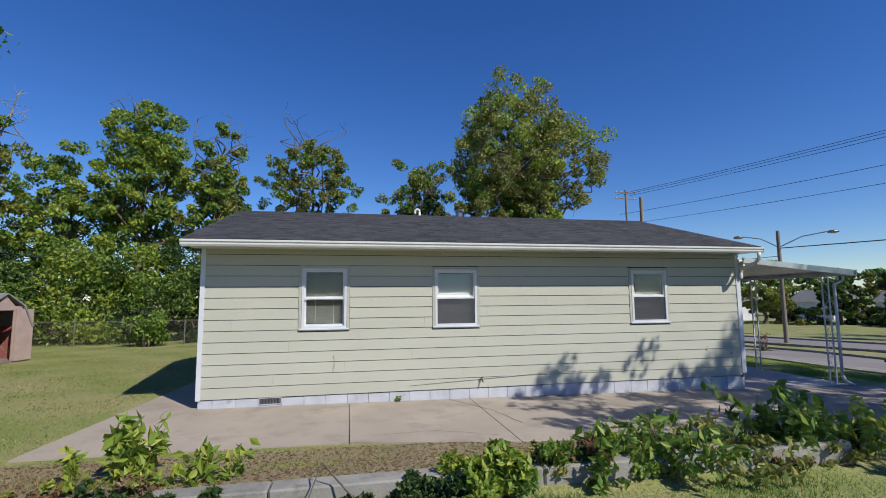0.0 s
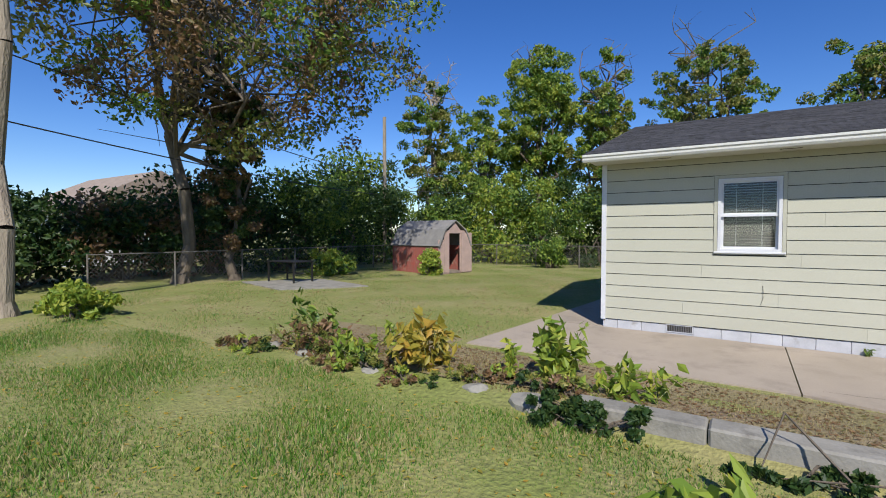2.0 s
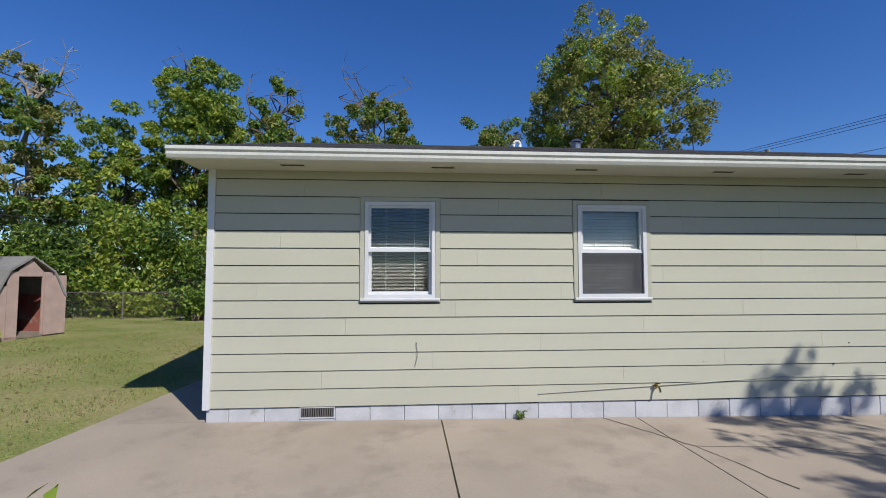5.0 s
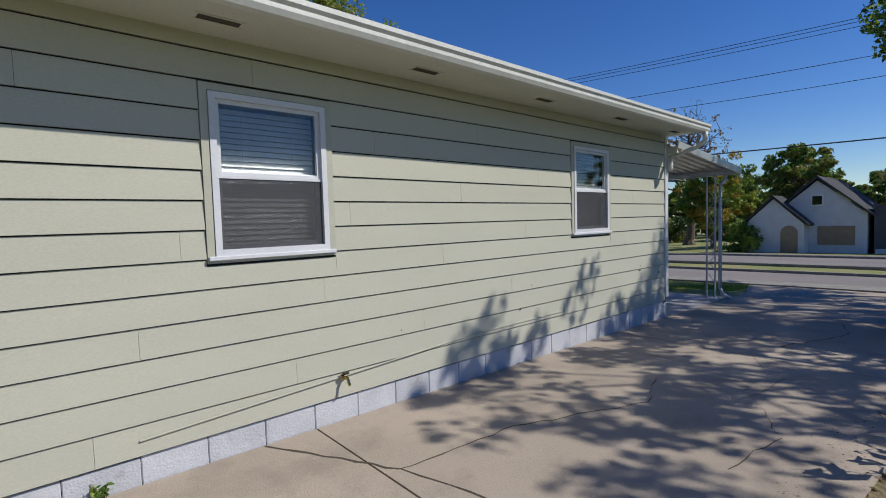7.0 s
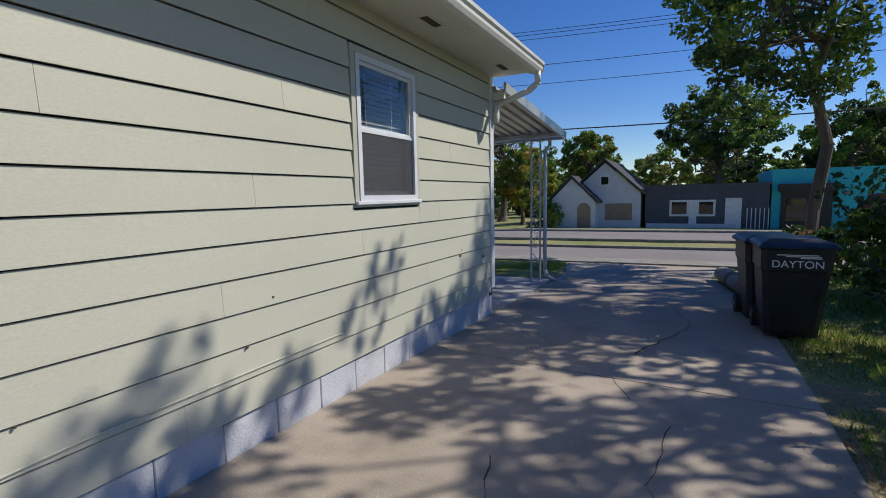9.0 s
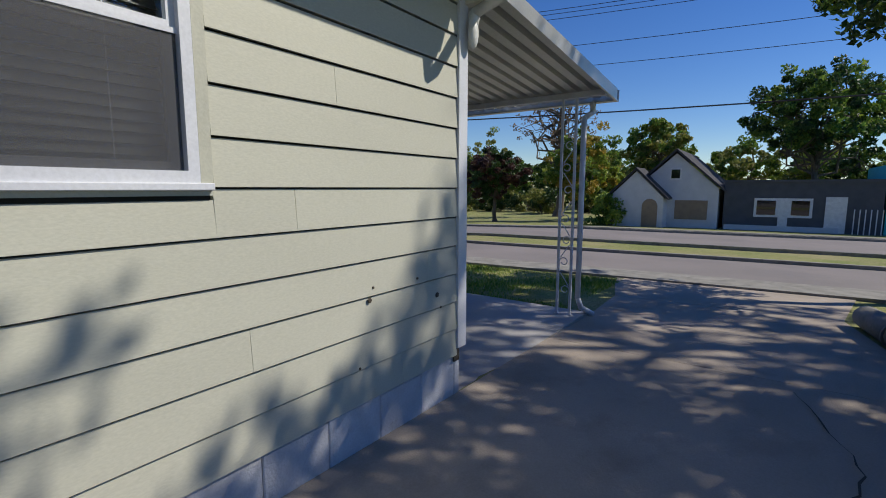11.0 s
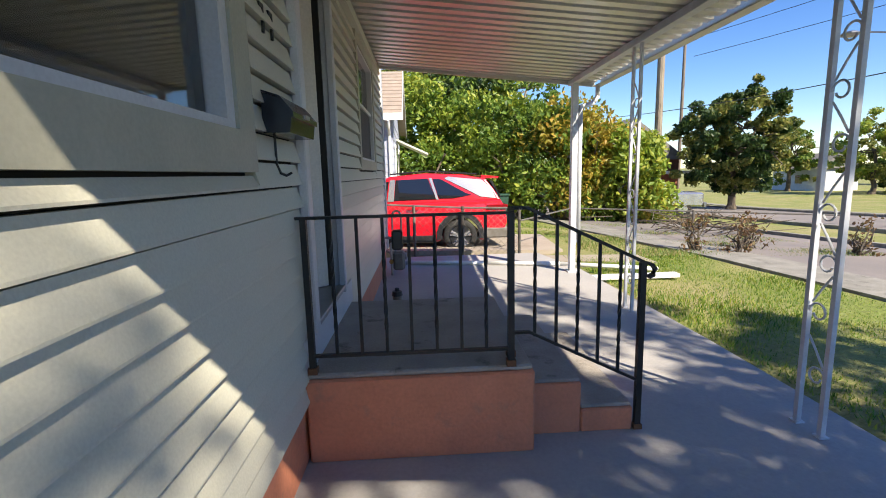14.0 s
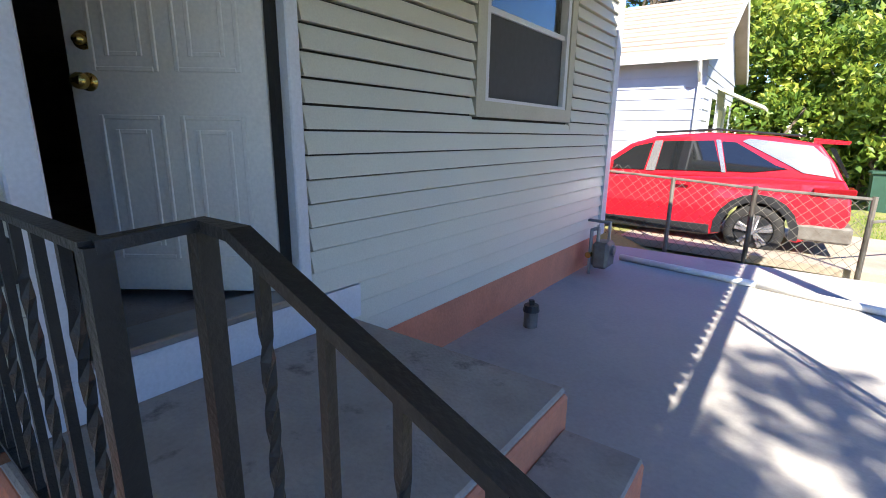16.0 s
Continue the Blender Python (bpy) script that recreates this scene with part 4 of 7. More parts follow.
part("front_gutter", prism(bmesh.new(), [(CX1 - 0.01, canopy_z(CX1) - 0.05), (CX1 + 0.09, canopy_z(CX1) - 0.05), (CX1 + 0.11, canopy_z(CX1) + 0.08), (CX1 + 0.09, canopy_z(CX1) + 0.08), (CX1 + 0.08, canopy_z(CX1) - 0.035), (CX1 - 0.01, canopy_z(CX1) - 0.035)], "y", CY0 - 0.02, CY1 + 0.02), M["alum"], canopy)
for y0, y1 in ((CY0 - 0.025, CY0 - 0.002), (CY1 + 0.002, CY1 + 0.025)):
    part("end_fascia", prism(bmesh.new(), [(CX0, canopy_z(CX0) - 0.03), (CX1, canopy_z(CX1) - 0.05), (CX1, canopy_z(CX1) + 0.08), (CX0, canopy_z(CX0) + 0.08)], "y", y0, y1), M["alum"], canopy)
part("beam", box(bmesh.new(), 14.57, CY0, canopy_z(14.6) - 0.065, 14.65, CY1, canopy_z(14.6) - 0.004), M["wiron"], canopy)
part("wall_channel", box(bmesh.new(), FX - 0.01, CY0, 2.45, FX + 0.05, CY1, 2.53), M["soffit"], canopy)


def canopy_post(y, label, scrolls=True):
    p = thing("canopy_post", label, "post", (14.6, y, PZ), "canopy posts")
    zt = canopy_z(14.6) - 0.065
    for dy in (-0.075, 0.075):
        part("upright", rod(bmesh.new(), (14.6, y + dy, PZ), (14.6, y + dy, zt), 0.018, square=True), M["wiron"], p)
    if scrolls:
        z = PZ + 0.30
        k = 0
        while z < zt - 0.25:
            pts = []
            for i in range(15):
                a = i / 14 * math.pi * 1.9
                r = 0.052 * (1 - 0.45 * i / 14)
                pts.append((14.6, y + (r * math.cos(a) + 0.012) * (1 if k % 2 else -1), z + r * math.sin(a)))
            part("scroll", path_rod(pts, 0.006, 5), M["wiron"], p)
            pts = [(14.6, y + 0.05 * (1 if k % 2 else -1), z + 0.05), (14.6, y, z + 0.13), (14.6, y - 0.05 * (1 if k % 2 else -1), z + 0.20)]
            part("scroll", path_rod(pts, 0.006, 5), M["wiron"], p)
            z += 0.25 if k % 3 else 0.33
            k += 1
    for dy in (-0.075, 0.075):
        part("foot", boxm(14.575, y + dy - 0.025, PZ + 0.002, 14.625, y + dy + 0.025, PZ + 0.012), M["wiron"], p)
    return p


for y in (0.16, 2.13, 4.25):
    canopy_post(y, "white wrought iron canopy post with scrolls between two uprights")
pc = thing("canopy_post", "plain square white canopy post", "post", (14.6, 6.0, PZ), "canopy posts")
part("upright", boxm(14.57, 5.98, PZ, 14.65, 6.06, canopy_z(14.6) - 0.065, bevel=0.006), M["wiron"], pc)
part("foot", boxm(14.54, 5.94, PZ + 0.001, 14.68, 6.10, PZ + 0.02), M["wiron"], pc)
ds = thing("canopy_downspout", "white canopy downspout with a flared shoe", "downspout", (14.7, 0, PZ))
part("tube", path_rod([(CX1 + 0.02, 0.02, canopy_z(CX1) - 0.03), (CX1 + 0.02, 0.02, 2.16), (14.70, 0.03, 2.06), (14.70, 0.03, 0.0), (14.74, 0.0, -0.12), (14.86, -0.10, -0.21)], 0.032, 8), M["wiron"], ds, smooth=True)
ds2 = thing("canopy_downspout", "white curved downspout elbow at the canopy end", "downspout", (14.8, 6.2, 2.1))
part("tube", path_rod([(CX1 + 0.03, 6.14, canopy_z(CX1) - 0.03), (CX1 + 0.03, 6.14, 2.13), (CX1 - 0.04, 6.12, 2.04), (14.69, 6.02, 1.98), (14.69, 6.02, 0.2)], 0.032, 8), M["wiron"], ds2, smooth=True)

# ---- porch things ----
cap = thing("cleanout_pipe", "short metal pipe with a black cap on the porch slab", "pipe", (12.30, 4.68, PZ))
part("pipe", rod(bmesh.new(), (12.30, 4.68, PZ), (12.30, 4.68, PZ + 0.12), 0.048, seg=16), M["galv"], cap)
part("cap", rod(rod(bmesh.new(), (12.30, 4.68, PZ + 0.12), (12.30, 4.68, PZ + 0.165), 0.058, 0.05, seg=12), (12.30, 4.68, PZ + 0.165), (12.30, 4.68, PZ + 0.20), 0.022, seg=4), M["black"], cap)
meter = thing("gas_meter", "grey gas meter with pipes against the wall", "gas meter", (12.2, 6.3, PZ))
part("body", boxm(12.16, 6.15, PZ + 0.07, 12.32, 6.37, PZ + 0.33, bevel=0.03), M["galv"], meter)
part("dial", rod(bmesh.new(), (12.32, 6.26, PZ + 0.25), (12.345, 6.26, PZ + 0.25), 0.05, seg=16), M["steel"], meter)
part("riser", path_rod([(12.14, 6.18, PZ), (12.14, 6.18, PZ + 0.44), (12.2, 6.2, PZ + 0.46), (12.2, 6.2, PZ + 0.33)], 0.018, 8), M["steel"], meter)
part("outlet", path_rod([(12.26, 6.33, PZ + 0.33), (12.26, 6.33, PZ + 0.5), (12.06, 6.36, PZ + 0.5), (12.03, 6.36, PZ + 0.5)], 0.016, 8), M["steel"], meter)
part("valve", rod(bmesh.new(), (12.14, 6.12, PZ + 0.2), (12.14, 6.24, PZ + 0.2), 0.03, seg=10), M["brass"], meter)
pvc = thing("pvc_pipe", "long white plastic drain pipe lying on the porch slab", "pipe", (13.5, 6.4, PZ))
part("pipe", path_rod([(12.22, 6.90, PZ + 0.035), (13.5, 6.66, PZ + 0.035), (14.56, 6.41, PZ + 0.035), (15.9, 6.15, -0.235)], 0.032, 10), M["pvc"], pvc, smooth=True)
bm = bmesh.new()
box(bm, 14.80, 5.75, -0.27, 16.0, 5.88, -0.22)
splash = tagged(part("splash_board", bm, M["pvc"]), "white board lying on the grass by the porch", "board")

tap = thing("garden_tap", "brass garden tap on the side wall", "tap", (5.375, -0.05, 0.3))
part("body", rod(rod(bmesh.new(), (5.375, 0, 0.31), (5.375, -0.09, 0.31), 0.014), (5.375, -0.085, 0.315), (5.375, -0.12, 0.255), 0.013), M["brass"], tap)
part("handle", rod(bmesh.new(), (5.375, -0.06, 0.345), (5.375, -0.06, 0.357), 0.03, seg=8), M["iron"], tap)
part("flange", rod(bmesh.new(), (5.375, -0.015, 0.31), (5.375, -0.021, 0.31), 0.03, seg=10), M["brass"], tap)


# set the front and its porch out from their plan
ON_PORCH = ("wall_east", "foundation_front", "trim_3", "window_4", "window_5", "door_frame", "door_1", "stoop", "stair_railing", "key_lock_box", "mailbox",
            "house_number", "porch_canopy", "canopy_post", "canopy_downspout", "cleanout_pipe", "gas_meter", "pvc_pipe", "splash_board")
for o in scene.objects[:]:
    if o.parent is None and o.name.split(".")[0] in ON_PORCH:
        for c in (o, *o.children_recursive):
            if c.type == "MESH":
                at = c.matrix_parent_inverse @ c.matrix_basis
                if c.parent and c.parent is not o:
                    at = c.parent.matrix_parent_inverse @ c.parent.matrix_basis @ at
                if c is not o:
                    at = o.matrix_basis @ at
                c.data.transform(at.inverted() @ PORCH @ at)
        if o.type != "MESH" and o.name != "door_1":
            was = o.matrix_basis.copy()
            o.matrix_basis = Matrix.Translation(PORCH @ was.translation)
            for c in o.children:
                c.matrix_parent_inverse = o.matrix_basis.inverted() @ was @ c.matrix_parent_inverse

# ---- plants ----
def leaf_quads(cent, size, rng, droop=0.0, long=1.6):
    """Folded leaf-shaped quads at the given places, turned at random."""
    n = len(cent)
    a = rng.normal(size=(n, 3))
    a[:, 2] -= droop
    a /= np.linalg.norm(a, axis=1, keepdims=True)
    b = np.cross(a, rng.normal(size=(n, 3)))
    b /= np.linalg.norm(b, axis=1, keepdims=True) + 1e-9
    s = size * rng.uniform(0.6, 1.3, (n, 1))
    tip, side = a * s * long * 0.5, b * s * 0.42
    up = np.cross(a, b) * s * 0.12
    v = np.stack([cent - tip, cent + side - tip * 0.1 + up, cent + tip, cent - side - tip * 0.1 + up], 1).reshape(-1, 3)
    return v, np.arange(n * 4).reshape(-1, 4)


def blob_points(cent, rad, n, rng):
    k = rng.integers(0, len(cent), n)
    d = rng.normal(size=(n, 3))
    d /= np.linalg.norm(d, axis=1, keepdims=True)
    r = rng.uniform(0.25, 1, (n, 1)) ** 0.6
    return cent[k] + d * r * rad[k][:, None] * np.array([1, 1, 0.75])


def limb(bm, p, q, r0, r1, rng, bend=0.15, seg=4, sides=6):
    p, q = np.array(p, float), np.array(q, float)
    ln = np.linalg.norm(q - p)
    pts = [p + (q - p) * i / seg + (rng.normal(size=3) * ln * bend / seg if 0 < i < seg else 0) for i in range(seg + 1)]
    for i in range(seg):
        ra, rb = r0 + (r1 - r0) * i / seg, r0 + (r1 - r0) * (i + 1) / seg
        rod(bm, pts[i], pts[i + 1], ra, rb, seg=sides, caps=False)
    return pts


def tree(label, x, y, h, r, crown, n, size, leaf, seed, bark="bark", clumps=70, base=None, lean=(0, 0), category="tree", name="tree", bare=0, limbs=22, low=0.35, droop=0.3, clump_r=(0.075, 0.15), airy=True):
    """A tapered trunk with limbs and a crown of leaf clumps. crown: (dx, dy, centre height, rx, ry, rz)."""
    rng = np.random.default_rng(seed)
    z0 = float(height(x, y)) - 0.05 if base is None else base
    many, small, tight = (2.4, 0.62, 0.60) if airy else (1.6, 0.68, 0.75)
    clumps, size, n = int(clumps * many), size * small, int(n * (1.75 if airy else 1.6))
    clump_r = (clump_r[0] * tight, clump_r[1] * tight)
    t = thing(name, label, category, (x, y, z0))
    bm = bmesh.new()
    cx, cy, cz, rx, ry, rz = crown
    top = (x + lean[0], y + lean[1], z0 + min(h, cz + rz * 0.7))
    spine = limb(bm, (x, y, z0), top, r, r * 0.18, rng, 0.12, 7, 9)
    rod(bm, (x, y, z0 - 0.05), (x, y, z0 + r * 1.6), r * 1.6, r * 1.0, seg=9, caps=False)
    d = rng.normal(size=(clumps, 3))
    d /= np.linalg.norm(d, axis=1, keepdims=True)
    d *= (rng.uniform(0.15, 1, (clumps, 1)) ** 0.45)
    if airy:
        d *= np.where(rng.uniform(0, 1, (clumps, 1)) < 0.22, rng.uniform(1.0, 1.12, (clumps, 1)), 1.0)
        d *= 1 + 0.12 * np.sin(d[:, :1] * 5.0 + seed) + 0.10 * np.sin(d[:, 2:] * 6.0 + seed * 1.7)
    cent = np.array([x + cx, y + cy, z0 + cz]) + d * np.array([rx, ry, rz])
    cent[:, 2] = np.maximum(cent[:, 2], z0 + 0.3)
    rad = rng.uniform(*clump_r, clumps) * (rx + ry + rz) / 3 * 2
    for i in range(limbs):
        c = cent[i % clumps]
        f = np.clip(rng.uniform(low, 0.9), 0, 1) * 7
        k = min(int(f), 6)
        s = spine[k] + (spine[k + 1] - spine[k]) * (f - k)
        pts = limb(bm, s, c, r * (0.42 - 0.035 * k), 0.012, rng, 0.5, 4, 5)
        for q in range(2):
            limb(bm, pts[2], pts[2] + rng.normal(size=3) * np.array([1, 1, 0.7]) * rad.mean() * 1.3, r * 0.12, 0.006, rng, 0.5, 2, 4)
    for i in range(bare):
        a = rng.uniform(0, 6.28)
        s = spine[-2] + (spine[-1] - spine[-2]) * rng.uniform(0, 1)
        e = s + np.array([math.cos(a) * rng.uniform(0.8, 2.2), math.sin(a) * rng.uniform(0.8, 2.2), rng.uniform(1.2, 3.5)])
        pts = limb(bm, s, e, 0.06, 0.015, rng, 0.7, 5, 5)
        for q in (2, 3, 4):
            limb(bm, pts[q], pts[q] + rng.normal(size=3) * 0.6 + np.array([0, 0, 0.4]), 0.022, 0.006, rng, 0.5, 3, 4)
    part("trunk", bm, M[bark], t)
    leaves = leaf if isinstance(leaf, (list, tuple)) else [leaf]
    for i, lf in enumerate(leaves):
        own = np.arange(clumps) % len(leaves) == i
        p = blob_points(cent[own], rad[own], int(n / len(leaves)), rng)
        p[:, 2] = np.maximum(p[:, 2], z0 + 0.05)
        np_mesh("crown", *leaf_quads(p, size, rng, droop), M[lf], t)
    return t


def bush(label, x, y, h, rx, ry, n, size, leaf, seed, name="bush", category="bush", clumps=26, base=None):
    rng = np.random.default_rng(seed)
    z0 = float(height(x, y)) - 0.03 if base is None else base
    t = thing(name, label, category, (x, y, z0))
    size, n = size * 0.8, int(n * 1.4)
    d = rng.uniform(-1, 1, (clumps, 3))
    d[:, 2] = np.abs(d[:, 2]) ** 0.8
    cent = np.array([x, y, z0]) + d * np.array([rx, ry, h * 0.85]) * np.stack([1 - 0.35 * d[:, 2], 1 - 0.35 * d[:, 2], np.ones(clumps)], 1)
    rad = rng.uniform(0.16, 0.34, clumps) * min(h, (rx + ry))
    bm = bmesh.new()
    for i in range(min(14, clumps)):
        limb(bm, (x + rng.uniform(-0.3, 0.3) * rx, y + rng.uniform(-0.3, 0.3) * ry, z0), cent[i], 0.012 + 0.012 * h, 0.005, rng, 0.4, 3, 5)
    tagged(part("stem", bm, M["bark"], t), kind="stuff")
    leaves = leaf if isinstance(leaf, (list, tuple)) else [leaf]
    for i, lf in enumerate(leaves):
        own = np.arange(clumps) % len(leaves) == i
        p = blob_points(cent[own], rad[own], int(n / len(leaves)), rng)
        p[:, 2] = np.maximum(p[:, 2], z0 + 0.03)
        np_mesh("foliage", *leaf_quads(p, size, rng, 0.3), M[lf], t)
    return t


def weed(label, x, y, h, stems, leaf, seed, size=0.11, spread=0.35, base=None):
    """Upright stems with single leaves along them."""
    rng = np.random.default_rng(seed)
    z0 = float(height(x, y)) - 0.02 if base is None else base
    size = size * 0.82
    t = thing("weed", label, "weed", (x, y, z0))
    bm = bmesh.new()
    pts = []
    for s in range(stems):
        a = rng.uniform(0, 6.28)
        b = np.array([x + rng.normal() * spread * 0.35, y + rng.normal() * spread * 0.35, z0])
        hh = h * rng.uniform(0.5, 1.0)
        e = b + np.array([math.cos(a) * spread * rng.uniform(0.2, 1), math.sin(a) * spread * rng.uniform(0.2, 1), hh])
        sp = limb(bm, b, e, 0.007, 0.003, rng, 0.3, 4, 4)
        for k in range(int(9 + hh * 16)):
            q = rng.uniform(0.15, 1.0) * 4
            i = min(int(q), 3)
            pts.append(sp[i] + (sp[i + 1] - sp[i]) * (q - i) + rng.normal(size=3) * size * 0.45)
    tagged(part("stem", bm, M["leaf_olive"], t), kind="stuff")
    np_mesh("leaves", *leaf_quads(np.array(pts), size, rng, 0.4, 1.9), M[leaf], t)
    return t


# trees behind the back fence
tree("tall leafy tree wrapped in climbing vine beyond the back fence", -9.6, 21.8, 15, 0.28, (0, 0, 8.6, 2.4, 2.2, 6.6), 15000, 0.24, ["leaf_green", "leaf_light"], 11, bare=3, clumps=90)
tree("slender tree with pale green crown beyond the back fence", -13.4, 20.5, 10, 0.2, (0, 0, 6.2, 3.0, 2.4, 4.6), 11000, 0.24, ["leaf_light", "leaf_green"], 12, clumps=70)
tree("half bare tree with vine on its trunk and dead upper limbs", -5.2, 20.9, 13, 0.26, (0, 0, 7.0, 2.0, 1.8, 5.2), 9000, 0.24, ["leaf_light", "leaf_green", "leaf_olive"], 13, bare=9, clumps=60)
tree("pale olive feathery tree beyond the back fence", 0.2, 22.6, 13, 0.22, (0, 0, 9.4, 3.6, 2.6, 3.2), 9000, 0.20, ["leaf_olive", "leaf_green"], 14, bare=6, clumps=90, clump_r=(0.06, 0.12))
tree("vine covered dead trunk among the back trees", -15.8, 17.5, 12, 0.24, (0, 0, 7.5, 2.2, 2.0, 5.0), 7000, 0.22, ["leaf_olive", "leaf_green"], 15, bare=7, clumps=45, bark="barkp")
tree("round olive and yellow crowned tree rising behind the roof", 17.0, 27.5, 21, 0.42, (0, 0, 14.6, 6.2, 5.5, 6.4), 22000, 0.30, ["leaf_olive", "leaf_light", "leaf_olive"], 16, clumps=170, limbs=60, clump_r=(0.07, 0.13))
tree("small dark vine clump behind the roof ridge", 8.4, 24.0, 10.4, 0.2, (0, 0, 8.6, 1.2, 1.2, 1.3), 2500, 0.22, ["leaf_dark"], 17, bare=4, clumps=20)
# big yard tree with the overhanging branches
tree("large tree with drooping olive leaves and an ivied trunk", -14.3, 0.0, 12, 0.24, (2.6, 0.6, 9.4, 7.2, 6.0, 4.8), 23000, 0.19, ["leaf_olive", "leaf_brown", "leaf_green"], 21, clumps=190, limbs=60, low=0.35, clump_r=(0.06, 0.12), bark="bark")
tree("ivy wrapped trunk beside the big yard tree", -13.6, 1.6, 8, 0.18, (0, 0, 4.6, 1.0, 1.0, 3.6), 7000, 0.17, ["leaf_dark", "leaf_brown"], 22, clumps=50, limbs=8)
tree("tall bare-trunked tree at the edge of the lawn", -10.7, -5.6, 13, 0.20, (-1.5, -1.0, 10.5, 3.5, 3.5, 3.0), 9000, 0.2, ["leaf_green", "leaf_olive"], 23, clumps=80, limbs=24, bark="barkp", low=0.6, base=0.0)
rs = np.random.default_rng(5)
for i, (x, y, h, rx, ry, lf) in enumerate((
        (-16.5, -7.5, 3.6, 2.0, 2.2, ["leaf_green", "leaf_dark"]), (-16.8, -4.0, 3.2, 1.8, 2.2, ["leaf_dark"]), (-17.5, -0.5, 3.4, 1.8, 2.2, ["leaf_dark", "leaf_brown"]),
        (-17.2, 3.0, 4.6, 2.0, 2.2, ["leaf_dark", "leaf_dark", "leaf_brown"]), (-16.8, 6.4, 5.0, 2.0, 2.2, ["leaf_dark", "leaf_green"]), (-16.6, 9.8, 5.2, 2.0, 2.2, ["leaf_dark", "leaf_green"]),
        (-16.0, 13.2, 5.0, 2.0, 2.0, ["leaf_dark", "leaf_green"]), (-13.2, 15.4, 4.6, 1.9, 1.6, ["leaf_dark", "leaf_green"]), (-10.2, 16.4, 5.2, 2.0, 1.6, ["leaf_green", "leaf_light"]),
        (-7.2, 16.6, 5.4, 2.0, 1.6, ["leaf_light", "leaf_green", "leaf_dark"]), (-4.2, 16.6, 4.4, 2.0, 1.6, ["leaf_dark", "leaf_green"]), (-1.4, 16.8, 4.2, 2.0, 1.6, ["leaf_dark", "leaf_olive"]), (1.6, 17.0, 4.0, 1.8, 1.5, ["leaf_dark", "leaf_green"]),
        (-24, 18, 8.0, 4, 4, ["leaf_dark", "leaf_green"]), (-26, 8, 4.0, 4, 5, ["leaf_dark"]), (-18, 26, 8.0, 5, 4, ["leaf_green", "leaf_dark"]), (-8, 27, 7.0, 5, 3, ["leaf_green", "leaf_dark"]), (3, 28, 7.0, 5, 3, ["leaf_green"]))):
    bush("dense shady hedge of mixed shrubs along the yard fence", x, y, h, rx, ry, 5200, 0.17 if x > -20 else 0.3, lf, 100 + i, name="hedge_shrub", category="shrub", clumps=44)
bush("bright low shrubs growing through the fence", -12.2, 5.2, 1.1, 1.0, 0.9, 2200, 0.12, ["leaf_green", "leaf_light"], 131)
bush("small bush against the shed wall", -8.75, 7.1, 1.2, 0.5, 0.4, 1500, 0.10, "leaf_light", 132)
bush("bushy sapling by the back fence", -5.9, 13.4, 1.7, 0.7, 0.6, 1800, 0.13, ["leaf_green"], 133)
bush("low bright shrub at the lawn edge", -9.4, -4.8, 0.7, 0.9, 0.6, 1200, 0.13, "leaf_light", 134, base=0.0)

# kerb wall with its weeds
kerb = thing("kerb_wall", "low weathered concrete retaining kerb along the bank", "retaining wall", (4, -4.5, 0.1))
xs = [0.85, 1.95, 3.30, 4.75, 6.1, 7.4, 8.8]
for i, (a, b) in enumerate(zip(xs, xs[1:])):
    bm = boxm(a + 0.006, -4.62, -0.15, b - 0.006, -4.35, 0.155, bevel=0.018)
    part("kerb_block", bm, M["kerb"], kerb)
for x, y, r, sd in ((-2.9, -4.42, 0.16, 1), (-0.2, -4.47, 0.14, 2), (0.45, -4.57, 0.18, 3), (-3.67, -4.37, 0.12, 4), (-1.6, -4.57, 0.10, 5)):
    bm = bmesh.new()
    bmesh.ops.create_icosphere(bm, subdivisions=2, radius=r, matrix=Matrix.Translation((x, y, 0.03)) @ Matrix.Diagonal((1.3, 0.9, 0.55, 1)))
    rr = random.Random(sd)
    for vv in bm.verts:
        vv.co += Vector((rr.uniform(-1, 1), rr.uniform(-1, 1), rr.uniform(-1, 1))) * r * 0.13
    tagged(part("stone", bm, M["kerb"]), "lump of broken concrete kerb in the weeds", "stone", "kerb stones")
weed("leafy green pokeweed on the bank by the driveway", 0.35, -3.57, 0.75, 14, "leaf_light", 201, 0.13, 0.42)
weed("trailing green pokeweed shoots beside the kerb", 1.2, -3.97, 0.35, 10, "leaf_light", 202, 0.12, 0.5)
weed("yellowing shrub shoots on the bank", -1.0, -4.27, 0.62, 16, "leaf_yellow", 203, 0.12, 0.36)
weed("low yellow green sprouts on the bank", -1.9, -4.47, 0.40, 10, "leaf_light", 204, 0.10, 0.4)
weed("tall green sapling on the bank", -3.27, -3.97, 0.95, 6, "leaf_green", 205, 0.11, 0.25)
weed("scrubby brown and green weeds on the bank", -2.8, -4.27, 0.45, 16, "leaf_brown", 206, 0.08, 0.55)
weed("scrubby green weeds on the bank", -2.97, -4.17, 0.45, 14, "leaf_olive", 207, 0.08, 0.5)
weed("single young shoot on the bank", -2.35, -3.27, 0.5, 3, "leaf_light", 208, 0.09, 0.12)
weed("small green sprout beside the slab", -0.15, -3.67, 0.38, 4, "leaf_light", 209, 0.09, 0.15)
weed("wilted pale leaves lying beside the kerb", 2.1, -5.57, 0.18, 7, "leaf_light", 210, 0.15, 0.3)
bush("dark ivy mat spilling over the kerb", 1.0, -4.72, 0.30, 0.7, 0.22, 1500, 0.06, "leaf_dark", 211, name="ivy", category="ivy")
